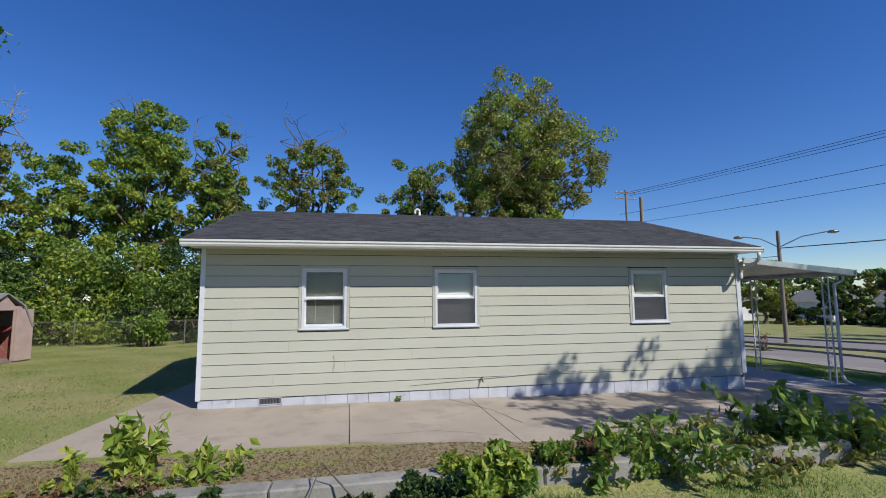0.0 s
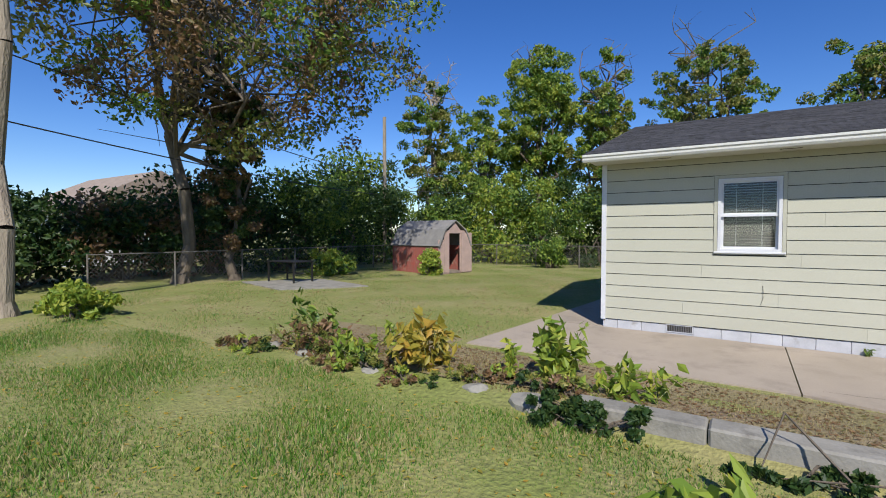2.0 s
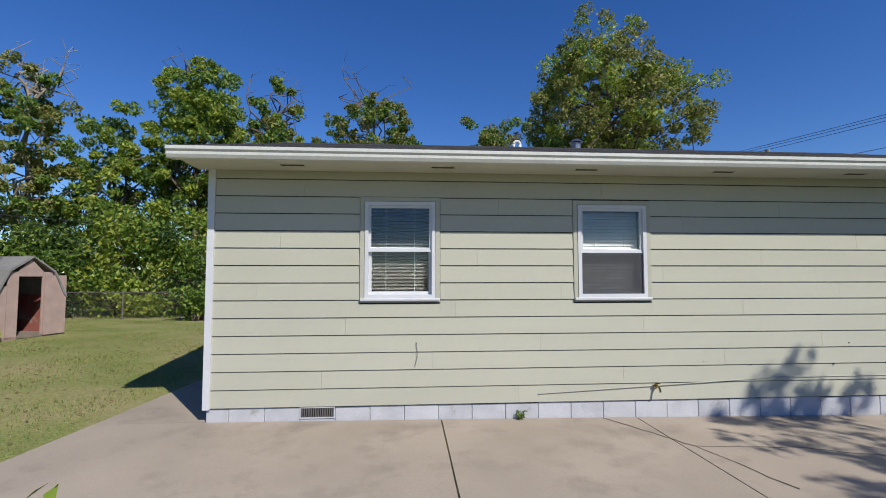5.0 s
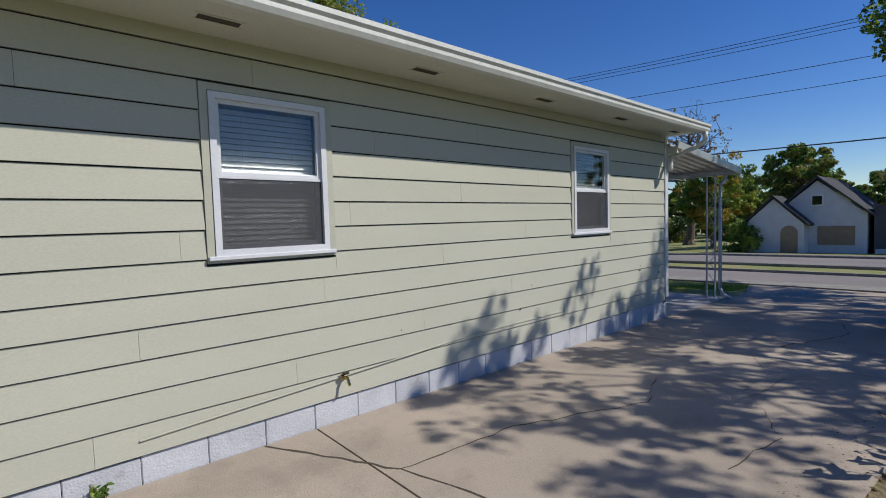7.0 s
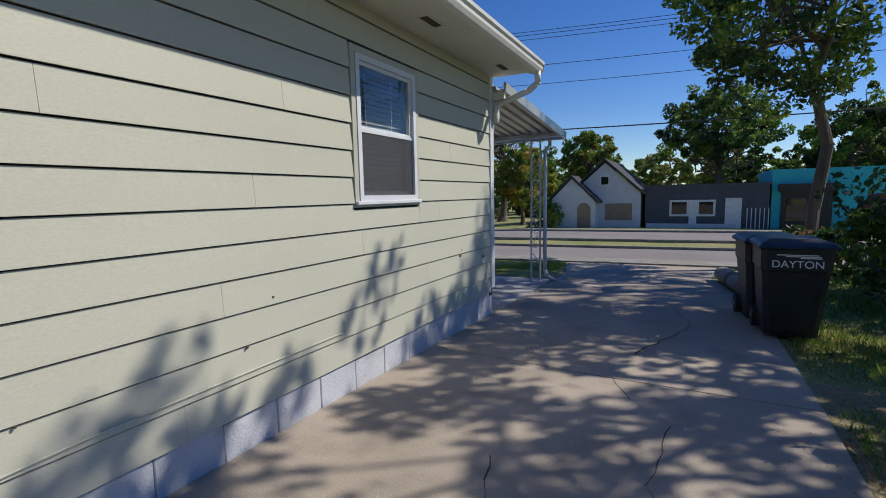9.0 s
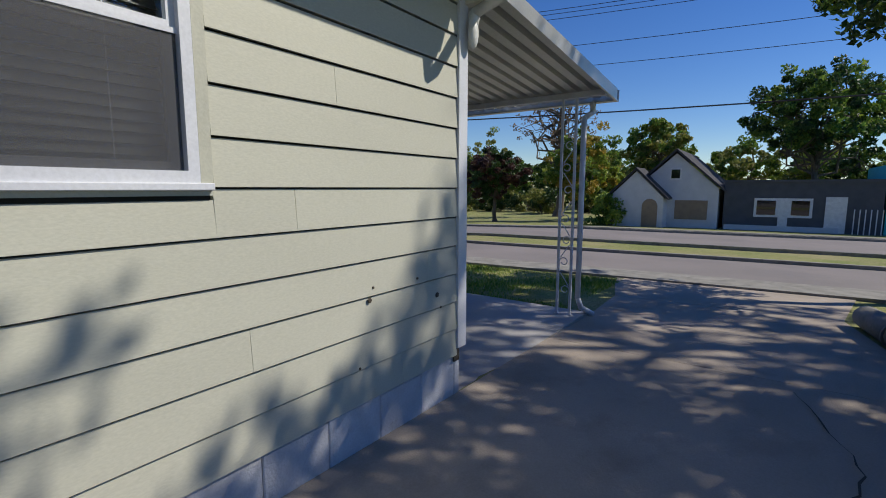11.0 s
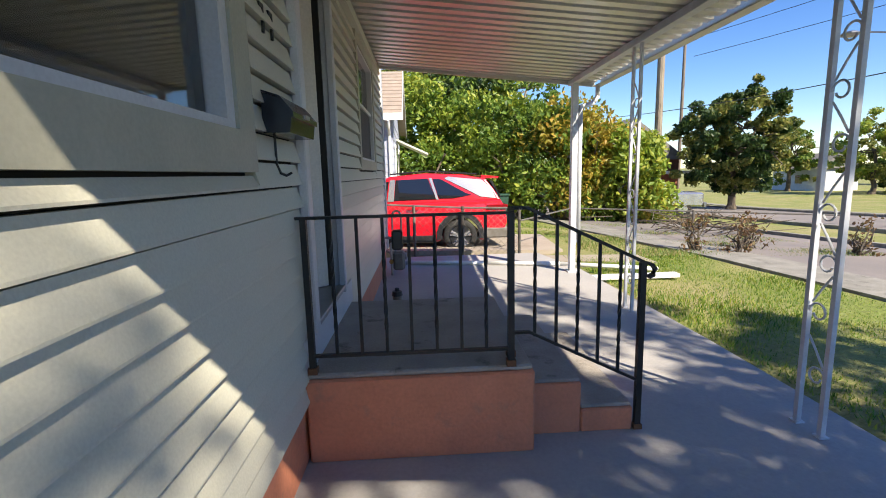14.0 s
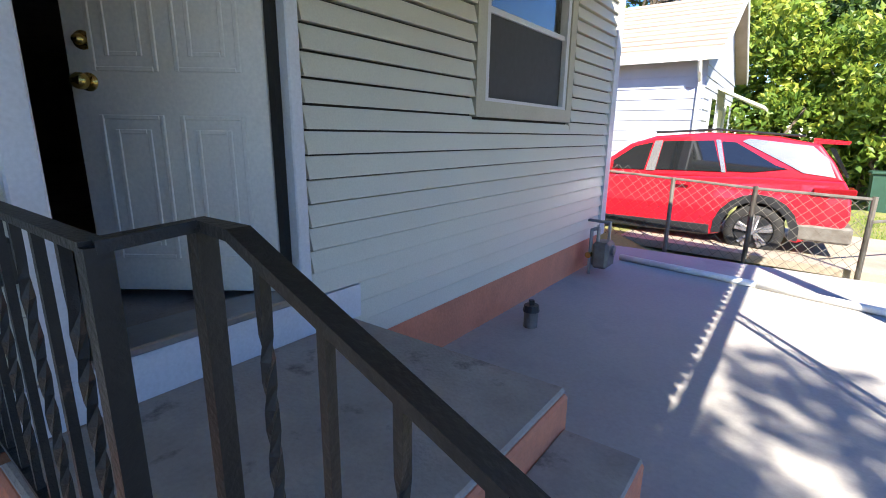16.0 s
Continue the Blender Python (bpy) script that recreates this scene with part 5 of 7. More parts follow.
bush("dark ivy creeping along the kerb foot", 3.0, -4.79, 0.20, 1.2, 0.18, 1400, 0.06, "leaf_dark", 212, name="ivy", category="ivy")
bush("bright green rounded shrub at the kerb", 4.05, -4.82, 0.62, 0.45, 0.38, 2300, 0.075, ["leaf_light", "leaf_light", "leaf_green"], 213)
bush("dark ivy heap beside the bright shrub", 3.55, -4.77, 0.36, 0.45, 0.3, 1500, 0.055, "leaf_dark", 214, name="ivy", category="ivy")
weed("leggy green weed with drooping leaves at the kerb", 5.3, -4.57, 0.62, 14, "leaf_green", 215, 0.10, 0.42)
weed("sprawling green vines over the kerb", 6.4, -4.42, 0.55, 22, "leaf_green", 216, 0.10, 0.7)
weed("sprawling olive weeds over the kerb", 7.2, -4.57, 0.50, 22, "leaf_olive", 217, 0.09, 0.7)
weed("tall drooping green shrub at the kerb end", 8.3, -4.17, 0.85, 20, "leaf_green", 218, 0.12, 0.6)
weed("grassy yellow green weeds at the kerb end", 9.2, -4.27, 0.75, 26, "leaf_light", 219, 0.10, 0.6)
weed("goldenrod tuft beside the slab", 6.75, -3.42, 0.42, 6, "leaf_yellow", 220, 0.07, 0.15)
weed("low green weeds beside the slab edge", 7.7, -3.75, 0.30, 16, "leaf_olive", 221, 0.08, 0.7)
rs2 = np.random.default_rng(44)
for i in range(16):
    x = -4.3 + i * 0.33 + rs2.uniform(-0.1, 0.1)
    bush("low scrubby brown and green weeds along the old kerb line", x, -4.45 + rs2.uniform(-0.22, 0.22), rs2.uniform(0.14, 0.30), 0.26, 0.18, 420, 0.05, [["leaf_olive", "leaf_brown"], ["leaf_light", "leaf_brown"], ["leaf_dark", "leaf_olive"]][i % 3], 600 + i, name="scrub", category="weeds", clumps=14)
for i in range(11):
    x = 4.9 + i * 0.42 + rs2.uniform(-0.12, 0.12)
    bush("tangled low green growth over the kerb blocks", x, -4.35 + rs2.uniform(-0.25, 0.2), rs2.uniform(0.22, 0.42), 0.30, 0.22, 620, 0.06, [["leaf_green", "leaf_olive"], ["leaf_dark", "leaf_brown"], ["leaf_light", "leaf_green"]][i % 3], 640 + i, name="scrub", category="weeds", clumps=18)


def litter(label, x0, x1, y0, y1, n, size, leaf, seed):
    """Fallen leaves lying nearly flat."""
    rng = np.random.default_rng(seed)
    x, y = rng.uniform(x0, x1, n), rng.uniform(y0, y1, n)
    v, f = leaf_quads(np.stack([x, y, height(x, y) + 0.022], 1), size, rng)
    z = np.repeat(height(x, y) + 0.022, 4)
    v[:, 2] = z + (v[:, 2] - z) * 0.3
    tagged(np_mesh("leaf_litter", v, f, M[leaf], None), label, "fallen leaves", kind="stuff")


litter("brown fallen leaves scattered over the dry bank", -4.4, 9.5, -4.4, -2.75, 7000, 0.035, "leaf_brown", 61)
litter("pale fallen leaves scattered over the lawn", -9, 5, -9.5, -4.7, 2600, 0.035, "leaf_yellow", 62)
litter("brown fallen leaves scattered over the back lawn", -12, -1.5, -4.5, 9, 2600, 0.05, "leaf_brown", 63)
weed("small weed in the driveway joint", 3.66, -0.05, 0.12, 4, "leaf_green", 222, 0.04, 0.08, base=-0.05)

# trees by the street that shade the driveway
tree("dark leafy tree overhanging the driveway", 13.9, -8.4, 9.8, 0.22, (-0.2, 0.5, 6.7, 3.8, 2.2, 2.6), 5200, 0.17, ["leaf_dark", "leaf_green", "leaf_olive"], 31, airy=False, clumps=120, limbs=34, clump_r=(0.05, 0.11))
tree("tall street tree with a high crown", 21.0, -11.5, 15, 0.3, (0, 0, 12.2, 3.6, 3.6, 2.6), 3000, 0.24, ["leaf_green", "leaf_olive"], 32, airy=False, clumps=80, clump_r=(0.07, 0.13))
tree("small dark tree behind the bins", 19.4, -4.7, 10.2, 0.15, (0.2, 0.9, 6.8, 2.6, 2.1, 3.7), 8500, 0.15, ["leaf_dark", "leaf_green"], 33, airy=False, clumps=90, clump_r=(0.07, 0.13))
bush("overgrown shrubs behind the bins", 15.2, -5.3, 1.9, 1.3, 0.9, 3500, 0.11, ["leaf_dark", "leaf_green"], 141)
bush("overgrown shrubs along the drive edge", 12.4, -5.6, 1.4, 1.6, 0.8, 3500, 0.10, ["leaf_light", "leaf_green"], 142)
bush("overgrown shrubs along the street side of the drive", 17.6, -4.6, 1.1, 0.9, 0.8, 2200, 0.10, ["leaf_dark", "leaf_brown"], 143)

# neighbour's greenery
for i, (x, y, h, rx, ry, lf, s) in enumerate((
        (13.5, 21.5, 6.5, 2.0, 1.6, ["leaf_light", "leaf_green"], 0.2), (16.4, 20.4, 5.6, 2.0, 1.6, ["leaf_light", "leaf_green"], 0.2), (18.3, 19.0, 5.2, 1.9, 1.6, ["leaf_light", "leaf_yellow", "leaf_green"], 0.18),
        (19.8, 18.4, 4.2, 1.6, 1.4, ["leaf_light", "leaf_yellow"], 0.18), (20.6, 17.6, 3.6, 1.0, 1.2, ["leaf_light"], 0.18), (11.0, 23.5, 7.0, 2.2, 1.8, ["leaf_green", "leaf_light"], 0.2), (15.5, 24.5, 8.0, 2.6, 2, ["leaf_green", "leaf_dark"], 0.24))):
    bush("tall sunlit yellow green shrubs beside the neighbour's drive", x, y, h, rx, ry, 6000, s, lf, 150 + i, name="tall_shrub", category="shrub", clumps=46)
tree("tall slim tree in the thicket by the neighbour", 13.0, 25.5, 13, 0.22, (0, 0, 8, 2.8, 2.4, 5), 8000, 0.24, ["leaf_olive", "leaf_green"], 41, clumps=60, bark="barkp")
tree("tall slim tree in the thicket by the street", 17.0, 26, 12, 0.22, (0, 0, 7.5, 3.0, 2.4, 4.5), 8000, 0.24, ["leaf_green", "leaf_light"], 42, clumps=60, bark="barkp")
tree("tall slim tree behind the neighbour's house", 8.0, 26, 13, 0.22, (0, 0, 8, 3.0, 2.4, 5), 7000, 0.26, ["leaf_olive", "leaf_green"], 43, clumps=60)
for i, (x, y) in enumerate(((17.9, 9.2), (18.6, 8.9), (19.4, 9.6), (20.8, 8.6))):
    bush("cut bare hedge stump with few leaves by the fence", x, y, 0.9, 0.28, 0.28, 120, 0.07, "leaf_brown", 170 + i, name="hedge_stump", category="shrub", clumps=16)

# far field and street trees
tree("dark conical maple across the street", 33.0, 30.0, 8.2, 0.25, (0, 0, 4.5, 3.3, 3.1, 3.4), 14000, 0.32, ["leaf_dark", "leaf_olive"], 51, clumps=90)
tree("maroon leaved round tree in the far field", 47.5, 19.5, 7.0, 0.2, (0, 0, 4.4, 3.2, 3.0, 2.5), 9000, 0.30, ["leaf_maroon", "leaf_dark"], 52, clumps=70)
tree("large bare tree with spreading dark limbs", 62, 19, 15, 0.5, (0, 0, 11, 6, 5, 4), 700, 0.3, ["leaf_brown"], 53, clumps=60, limbs=46, bare=10, clump_r=(0.04, 0.08))
for i in range(15):
    a = i / 14
    x, y = 62 + 26 * math.sin(a * 3.1) + rs.uniform(-4, 4), 62 - a * 88 + rs.uniform(-3, 3)
    h = rs.uniform(7, 13)
    tree("leafy tree in the far tree line", x, y, h, 0.3, (0, 0, h * 0.55, h * 0.42, h * 0.42, h * 0.45), 5000, 0.42, [["leaf_green", "leaf_olive"], ["leaf_olive", "leaf_light"], ["leaf_dark", "leaf_green"]][i % 3], 300 + i, clumps=50, limbs=10)
for i in range(12):
    bush("low far shrubs at the edge of the field", 70 + rs.uniform(-3, 6), 55 - i * 5.2, rs.uniform(2.5, 4), 3.2, 3.2, 2200, 0.35, ["leaf_dark", "leaf_olive"], 400 + i, name="far_shrub", category="shrub")
for i in range(16):
    x, y = 98 + rs.uniform(-6, 6), 75 - i * 7.5 + rs.uniform(-2, 2)
    h = rs.uniform(8, 12)
    tree("leafy tree in the distant tree line", x, y, h, 0.3, (0, 0, h * 0.5, h * 0.5, h * 0.5, h * 0.45), 3200, 0.6, [["leaf_green", "leaf_olive"], ["leaf_dark", "leaf_green"]][i % 2], 500 + i, clumps=40, limbs=6)
tree("tall spreading tree behind the grey building", 58, -4, 13, 0.35, (0, 0, 9, 5.5, 5, 3.4), 12000, 0.34, ["leaf_dark", "leaf_green"], 61, clumps=110, limbs=40, clump_r=(0.07, 0.13))
tree("leafy tree behind the white house", 60, 8, 10, 0.3, (0, 0, 6, 3.6, 3.6, 4), 8000, 0.36, ["leaf_olive", "leaf_green"], 62)
tree("leafy tree behind the teal building", 62, -15, 12, 0.3, (0, 0, 7, 5, 4.6, 4.6), 8000, 0.4, ["leaf_dark", "leaf_green"], 63)
tree("yellow green tree beside the white house", 52, 13, 9, 0.25, (0, 0, 5, 3.2, 3.2, 3.6), 8000, 0.3, ["leaf_light", "leaf_yellow", "leaf_green"], 64)
bush("round bush at the white house wall", 43.4, 8.0, 2.6, 1.1, 1.1, 2200, 0.2, ["leaf_light", "leaf_green"], 181)


# ---- grass ----
def grass(label, x0, x1, y0, y1, n, h, mats, seed, keep=None):
    rng = np.random.default_rng(seed)
    for m in mats:
        k = n // len(mats)
        x, y = rng.uniform(x0, x1, k), rng.uniform(y0, y1, k)
        ok = keep(x, y) if keep else np.ones(k, bool)
        x, y = x[ok], y[ok]
        z = height(x, y) + 0.0
        hh = h * rng.uniform(0.4, 1.2, len(x)) * (0.75 + 0.5 * np.sin(x * 1.9) * np.sin(y * 2.3))
        a = rng.uniform(0, 6.28, len(x))
        w = 0.004 + 0.05 * hh
        lean = rng.uniform(-0.7, 0.7, (len(x), 2)) * hh[:, None]
        c, s = np.cos(a) * w, np.sin(a) * w
        v = np.stack([np.stack([x - c, y - s, z - 0.01], 1), np.stack([x + c, y + s, z - 0.01], 1), np.stack([x + lean[:, 0], y + lean[:, 1], z + hh], 1)], 1).reshape(-1, 3)
        tagged(np_mesh("grass", v, np.arange(len(x) * 3).reshape(-1, 3), M[m]), label, "grass", kind="stuff")


off_slab = lambda x, y: ~((y > -3.3 - 0.0 * x) & (x > -1.5 - 0.0 * y) & (x < 20) & (y < 7.4))
grass("lush lawn grass with dry tufts by the camera's start", -10, 9, -11, -4.65, 300000, 0.055, ["grass_near", "grass_near", "grass_near", "grass_dry"], 71, lambda x, y: np.random.default_rng(1).uniform(0, 1, len(x)) < np.clip(np.minimum(np.minimum(x + 10, 9 - x), (y + 11) * 1.5) / 3, 0, 1))
grass("short dry grass on the bank", -4, 13, -4.65, -2.5, 60000, 0.035, ["grass_dry", "grass_dry", "leaf_brown"], 72, lambda x, y: (y < -2.62 - 0.14 * np.clip(x - 2.8, 0, 4.5)) | (x < -1.5))
grass("mown lawn grass of the back yard", -13.4, -1.4, -5.0, 14, 150000, 0.035, ["grass_near", "grass_dry"], 73)
grass("front lawn grass", 14.95, 18.3, -0.1, 8.5, 36000, 0.06, ["grass_near", "leaf_light"], 74, lambda x, y: (x + 0.08 * y < 18.2) & ((y > 0.4) | (x < 14.9)))
grass("verge grass beside the driveway", 8.8, 17, -6.5, -3.3, 26000, 0.08, ["grass_near", "leaf_green"], 75)
grass("neighbour's lawn grass", 14.5, 23, 12.6, 17, 14000, 0.07, ["grass_near", "leaf_light"], 76)
grass("neighbour's front lawn grass", 15.7, 21.5, 8.4, 13, 26000, 0.07, ["grass_near", "grass_dry"], 77)

# ---- yard things ----
shed = thing("garden_shed", "weathered barn-roof shed with red boards and an open doorway", "shed", (-9.7, 8.5, 0))
ST = pose(-9.75, 8.75, -0.03, 0, 0, -14)
SW, SLN = 1.9, 3.1
prof = [(-SW / 2, 1.15), (-SW / 2 + 0.05, 1.22), (-SW / 2 + 0.35, 1.85), (0, 2.25), (SW / 2 - 0.35, 1.85), (SW / 2 - 0.05, 1.22), (SW / 2, 1.15)]


def shed_part(name, bm, m, label=""):
    bmesh.ops.transform(bm, matrix=ST, verts=bm.verts)
    return part(name, bm, m, shed, label)


for y in (-SW / 2, SW / 2 - 0.04):
    for i in range(8):
        shed_part("side_board", boxm(-SLN / 2 + i * SLN / 8 + 0.004, y, 0, -SLN / 2 + (i + 1) * SLN / 8 - 0.004, y + 0.04, 1.18), M["redwood"], "faded red board")
bm = bmesh.new()
out = [(a, b) for a, b in prof] + [(a * 1.06, b + 0.04) for a, b in prof[::-1]]
prism(bm, out, "x", -SLN / 2 - 0.08, SLN / 2 + 0.08)
shed_part("roof", bm, M["shedroof"], "grey felt gambrel roof")
back = prism(bmesh.new(), [(-SW / 2, 0), *prof, (SW / 2, 0)], "x", -SLN / 2, -SLN / 2 + 0.04)
shed_part("rear_gable", back, M["redwood"])
for y0, y1, zt in ((-0.95, -0.62, 1.55), (-0.62, -0.32, 1.95), (0.32, 0.62, 1.95), (0.62, 0.95, 1.55)):
    shed_part("front_board", boxm(SLN / 2 - 0.04, y0 + 0.005, 0, SLN / 2, y1 - 0.005, zt - 0.1), M["pinkwood"], "faded pink board")
shed_part("lintel_board", prism(bmesh.new(), [(-0.32, 1.72), (0.32, 1.72), (0.34, 1.86), (0, 2.2), (-0.34, 1.86)], "x", SLN / 2 - 0.04, SLN / 2), M["pinkwood"])
shed_part("shed_floor", boxm(-SLN / 2, -SW / 2 + 0.05, 0.02, SLN / 2, SW / 2 - 0.05, 0.08), M["wood"])
shed_part("door_leaf", boxm(SLN / 2 + 0.01, 0.36, 0.05, SLN / 2 + 0.05, 1.0, 1.75), M["pinkwood"], "open plank door")


def fence(label, pts, h, mesh=True, rails=True, posts=2.4, name="chain_link_fence"):
    """A wire fence: posts, a top rail and a diamond net of thin wires."""
    f = thing(name, label, "fence", (*pts[0], float(height(*pts[0]))))
    for (x0, y0), (x1, y1) in zip(pts, pts[1:]):
        ln = math.hypot(x1 - x0, y1 - y0)
        n = max(1, round(ln / posts))
        at = lambda t: (x0 + (x1 - x0) * t, y0 + (y1 - y0) * t)
        gz = lambda t: float(height(*at(t)))
        for i in range(n + 1):
            x, y = at(i / n)
            part("fence_post", rod(bmesh.new(), (x, y, gz(i / n) - 0.1), (x, y, gz(i / n) + h + 0.03), 0.028, seg=8), M["galv"], f)
        part("top_rail", rod(bmesh.new(), (x0, y0, gz(0) + h), (x1, y1, gz(1) + h), 0.018, seg=6), M["galv"], f)
        if mesh:
            v, fc = [], []
            step = 0.13
            m = int(ln / step)
            for s in (1, -1):
                for i in range(-int(h / step), m + 1):
                    a, b = i * step, i * step + h
                    za, zb = 0.0, h
                    if a < 0: za, a = -a, 0
                    if b > ln: zb, b = h - (b - ln), ln
                    if b <= a: continue
                    if s < 0: a, b = ln - a, ln - b
                    (xa, ya), (xb, yb) = at(a / ln), at(b / ln)
                    k = len(v)
                    ga, gb = gz(a / ln), gz(b / ln)
                    v += [(xa, ya, ga + za), (xb, yb, gb + zb), (xb, yb, gb + zb + 0.008), (xa, ya, ga + za + 0.008)]
                    fc.append((k, k + 1, k + 2, k + 3))
            part_ob = np_mesh("wire_net", v, fc, M["galv"], f)
    return f


fence("rusty chain link fence along the back of the yard", [(-13.6, -3), (-13.6, 14.2), (2.0, 14.4)], 1.1)
fence("old wire fence between porch and neighbour's drive", [(9.5, 9.08), (13.2, 9.08), (14.3, 9.08)], 1.0, posts=1.0)
fence("single pipe rail fence across the neighbour's lawn", [(14.3, 9.08), (16.3, 12.0), (21.2, 9.4)], 0.75, mesh=False, posts=3.0, name="pipe_fence")

patio = slab("patio", [(-12.6, 1.2), (-9.6, 0.4), (-8.0, 2.6), (-11.0, 3.4)], lambda x, y: 0.01, 0.08, M["kerb"], "small pale concrete patio on the lawn", "patio")
tbl = thing("patio_table", "black metal patio table standing on the small patio", "table", (-11.2, 2.2, 0.01))
part("tabletop", boxm(-11.9, 1.7, 0.70, -10.5, 2.6, 0.73, bevel=0.008), M["iron"], tbl)
for x in (-11.85, -10.55):
    for y in (1.75, 2.55):
        part("leg", boxm(x - 0.025, y - 0.025, 0.012, x + 0.025, y + 0.025, 0.70), M["iron"], tbl)
part("stretcher", boxm(-11.85, 2.13, 0.3, -10.55, 2.17, 0.34), M["iron"], tbl)

bin2 = thing("black_bin", "black bin standing behind the house corner", "bin", (-0.35, 5.6, 0))
part("body", boxm(-0.6, 5.4, 0.0, -0.12, 5.9, 0.75, bevel=0.03), M["black"], bin2)
part("lid", boxm(-0.63, 5.37, 0.75, -0.09, 5.93, 0.82, bevel=0.02), M["black"], bin2)


def wheelie_bin(x, y, rz, label, lettered):
    """A tapered wheeled refuse bin with lid, rim, wheels and handle."""
    z0 = drive_top(x, y)
    b = thing("wheelie_bin", label, "bin", (x, y, z0), "refuse bins")
    T = pose(x, y, z0, 0, 0, rz)
    def put(name, bm, m, lab="", smooth=False):
        bmesh.ops.transform(bm, matrix=T, verts=bm.verts)
        return part(name, bm, m, b, lab, smooth)
    bm = bmesh.new()
    rings = []
    for z, wx, wy0, wy1 in ((0.02, 0.23, -0.22, 0.26), (0.10, 0.24, -0.26, 0.27), (0.72, 0.29, -0.34, 0.31), (0.75, 0.305, -0.355, 0.325), (0.96, 0.31, -0.37, 0.34)):
        c = 0.05
        pts = [(-wx + c, wy0), (wx - c, wy0), (wx, wy0 + c), (wx, wy1 - c), (wx - c, wy1), (-wx + c, wy1), (-wx, wy1 - c), (-wx, wy0 + c)]
        rings.append([bm.verts.new((px, py, z)) for px, py in pts])
    for r0, r1 in zip(rings, rings[1:]):
        for k in range(8):
            bm.faces.new((r0[k], r0[(k + 1) % 8], r1[(k + 1) % 8], r1[k]))
    bm.faces.new(rings[0][::-1]), bm.faces.new(rings[-1])
    put("body", bm, M["black"])
    bm = bmesh.new()
    rows = []
    for z, wx, wy0, wy1 in ((0.965, 0.34, -0.42, 0.38), (0.995, 0.345, -0.425, 0.385), (1.03, 0.31, -0.36, 0.36), (1.065, 0.22, -0.22, 0.26)):
        rows.append([bm.verts.new(p) for p in ((-wx, wy0, z), (wx, wy0, z), (wx, wy1, z), (-wx, wy1, z))])
    for r0, r1 in zip(rows, rows[1:]):
        for k in range(4):
            bm.faces.new((r0[k], r0[(k + 1) % 4], r1[(k + 1) % 4], r1[k]))
    bm.faces.new(rows[0][::-1]), bm.faces.new(rows[-1])
    bmesh.ops.bevel(bm, geom=list(bm.edges), offset=0.012, segments=1, affect="EDGES")
    put("lid", bm, M["black"], "domed lid")
    put("handle", rod(bmesh.new(), (-0.22, 0.43, 0.95), (0.22, 0.43, 0.95), 0.016), M["black"])
    for s in (-1, 1):
        w = put("wheel", rod(bmesh.new(), (s * 0.235, 0.24, 0.12), (s * 0.30, 0.24, 0.12), 0.12, seg=18), M["tyre"])
        hub = rod(bmesh.new(), (s * 0.298, 0.24, 0.12), (s * 0.305, 0.24, 0.12), 0.03, seg=10)
        bmesh.ops.transform(hub, matrix=T, verts=hub.verts)
        part("hub", hub, M["steel"], w)
    put("axle", rod(bmesh.new(), (-0.24, 0.24, 0.12), (0.24, 0.24, 0.12), 0.012), M["steel"])
    if lettered:
        cu = bpy.data.curves.new("lettering", "FONT")
        cu.body, cu.size, cu.align_x, cu.extrude = "DAYTON", 0.105, "CENTER", 0.0015
        cu.space_character = 1.0
        txt = new("lettering_source", cu)
        dg = bpy.context.evaluated_depsgraph_get()
        me = bpy.data.meshes.new_from_object(txt.evaluated_get(dg))
        bpy.data.objects.remove(txt)
        me.materials.clear()
        me.materials.append(M["white"])
        o = new("lettering", me)
        o.parent, o.matrix_parent_inverse = b, b.matrix_basis.inverted()
        o.matrix_basis = T @ pose(0, -0.371, 0.78, 85, 0, 0)
        tagged(o, "white lettering")
        bm = bmesh.new()
        for k, (xa, xb, zz) in enumerate(((-0.18, 0.17, 0.905), (-0.10, 0.19, 0.89), (0.02, 0.20, 0.875))):
            box(bm, xa, -0.371 - 0.001 * k, zz, xb, -0.366, zz + 0.009)
        put("emblem", bm, M["white"], "white swoosh emblem")
    return b


wheelie_bin(12.08, -3.30, -88, "black wheeled refuse bin with white town lettering", True)
wheelie_bin(12.88, -3.20, -84, "black wheeled refuse bin behind its twin", False)

log = thing("drain_roll", "pale grey rolled bundle lying along the drive edge", "roll", (15, -3.1, -0.2))
bm = bmesh.new()
pr = [(13.7, -3.28), (14.5, -3.18), (15.3, -3.02), (16.3, -2.88)]
for (xa, ya), (xb, yb) in zip(pr, pr[1:]):
    rod(bm, (xa, ya, drive_top(xa, ya) + 0.13), (xb, yb, drive_top(xb, yb) + 0.13), 0.15, 0.14, seg=12)
part("roll", bm, M["kerb"], log, smooth=True)
for x, y in pr[1:3]:
    part("strap", rod(bmesh.new(), (x - 0.02, y, drive_top(x, y) + 0.13), (x + 0.02, y + 0.005, drive_top(x, y) + 0.13), 0.158, seg=14), M["galv"], log)


# ---- neighbours ----
def lapped(name, axis, a, b, z0, z1, w, sgn, step, m, parent):
    for i in range(int((z1 - z0) / step)):
        za = z0 + i * step
        prf = [(w, za), (w + sgn * 0.02, za), (w + sgn * 0.004, za + step - 0.004), (w, za + step - 0.004)]
        bm = prism(bmesh.new(), prf, axis, a, b)
        part(name, bm, m, parent)


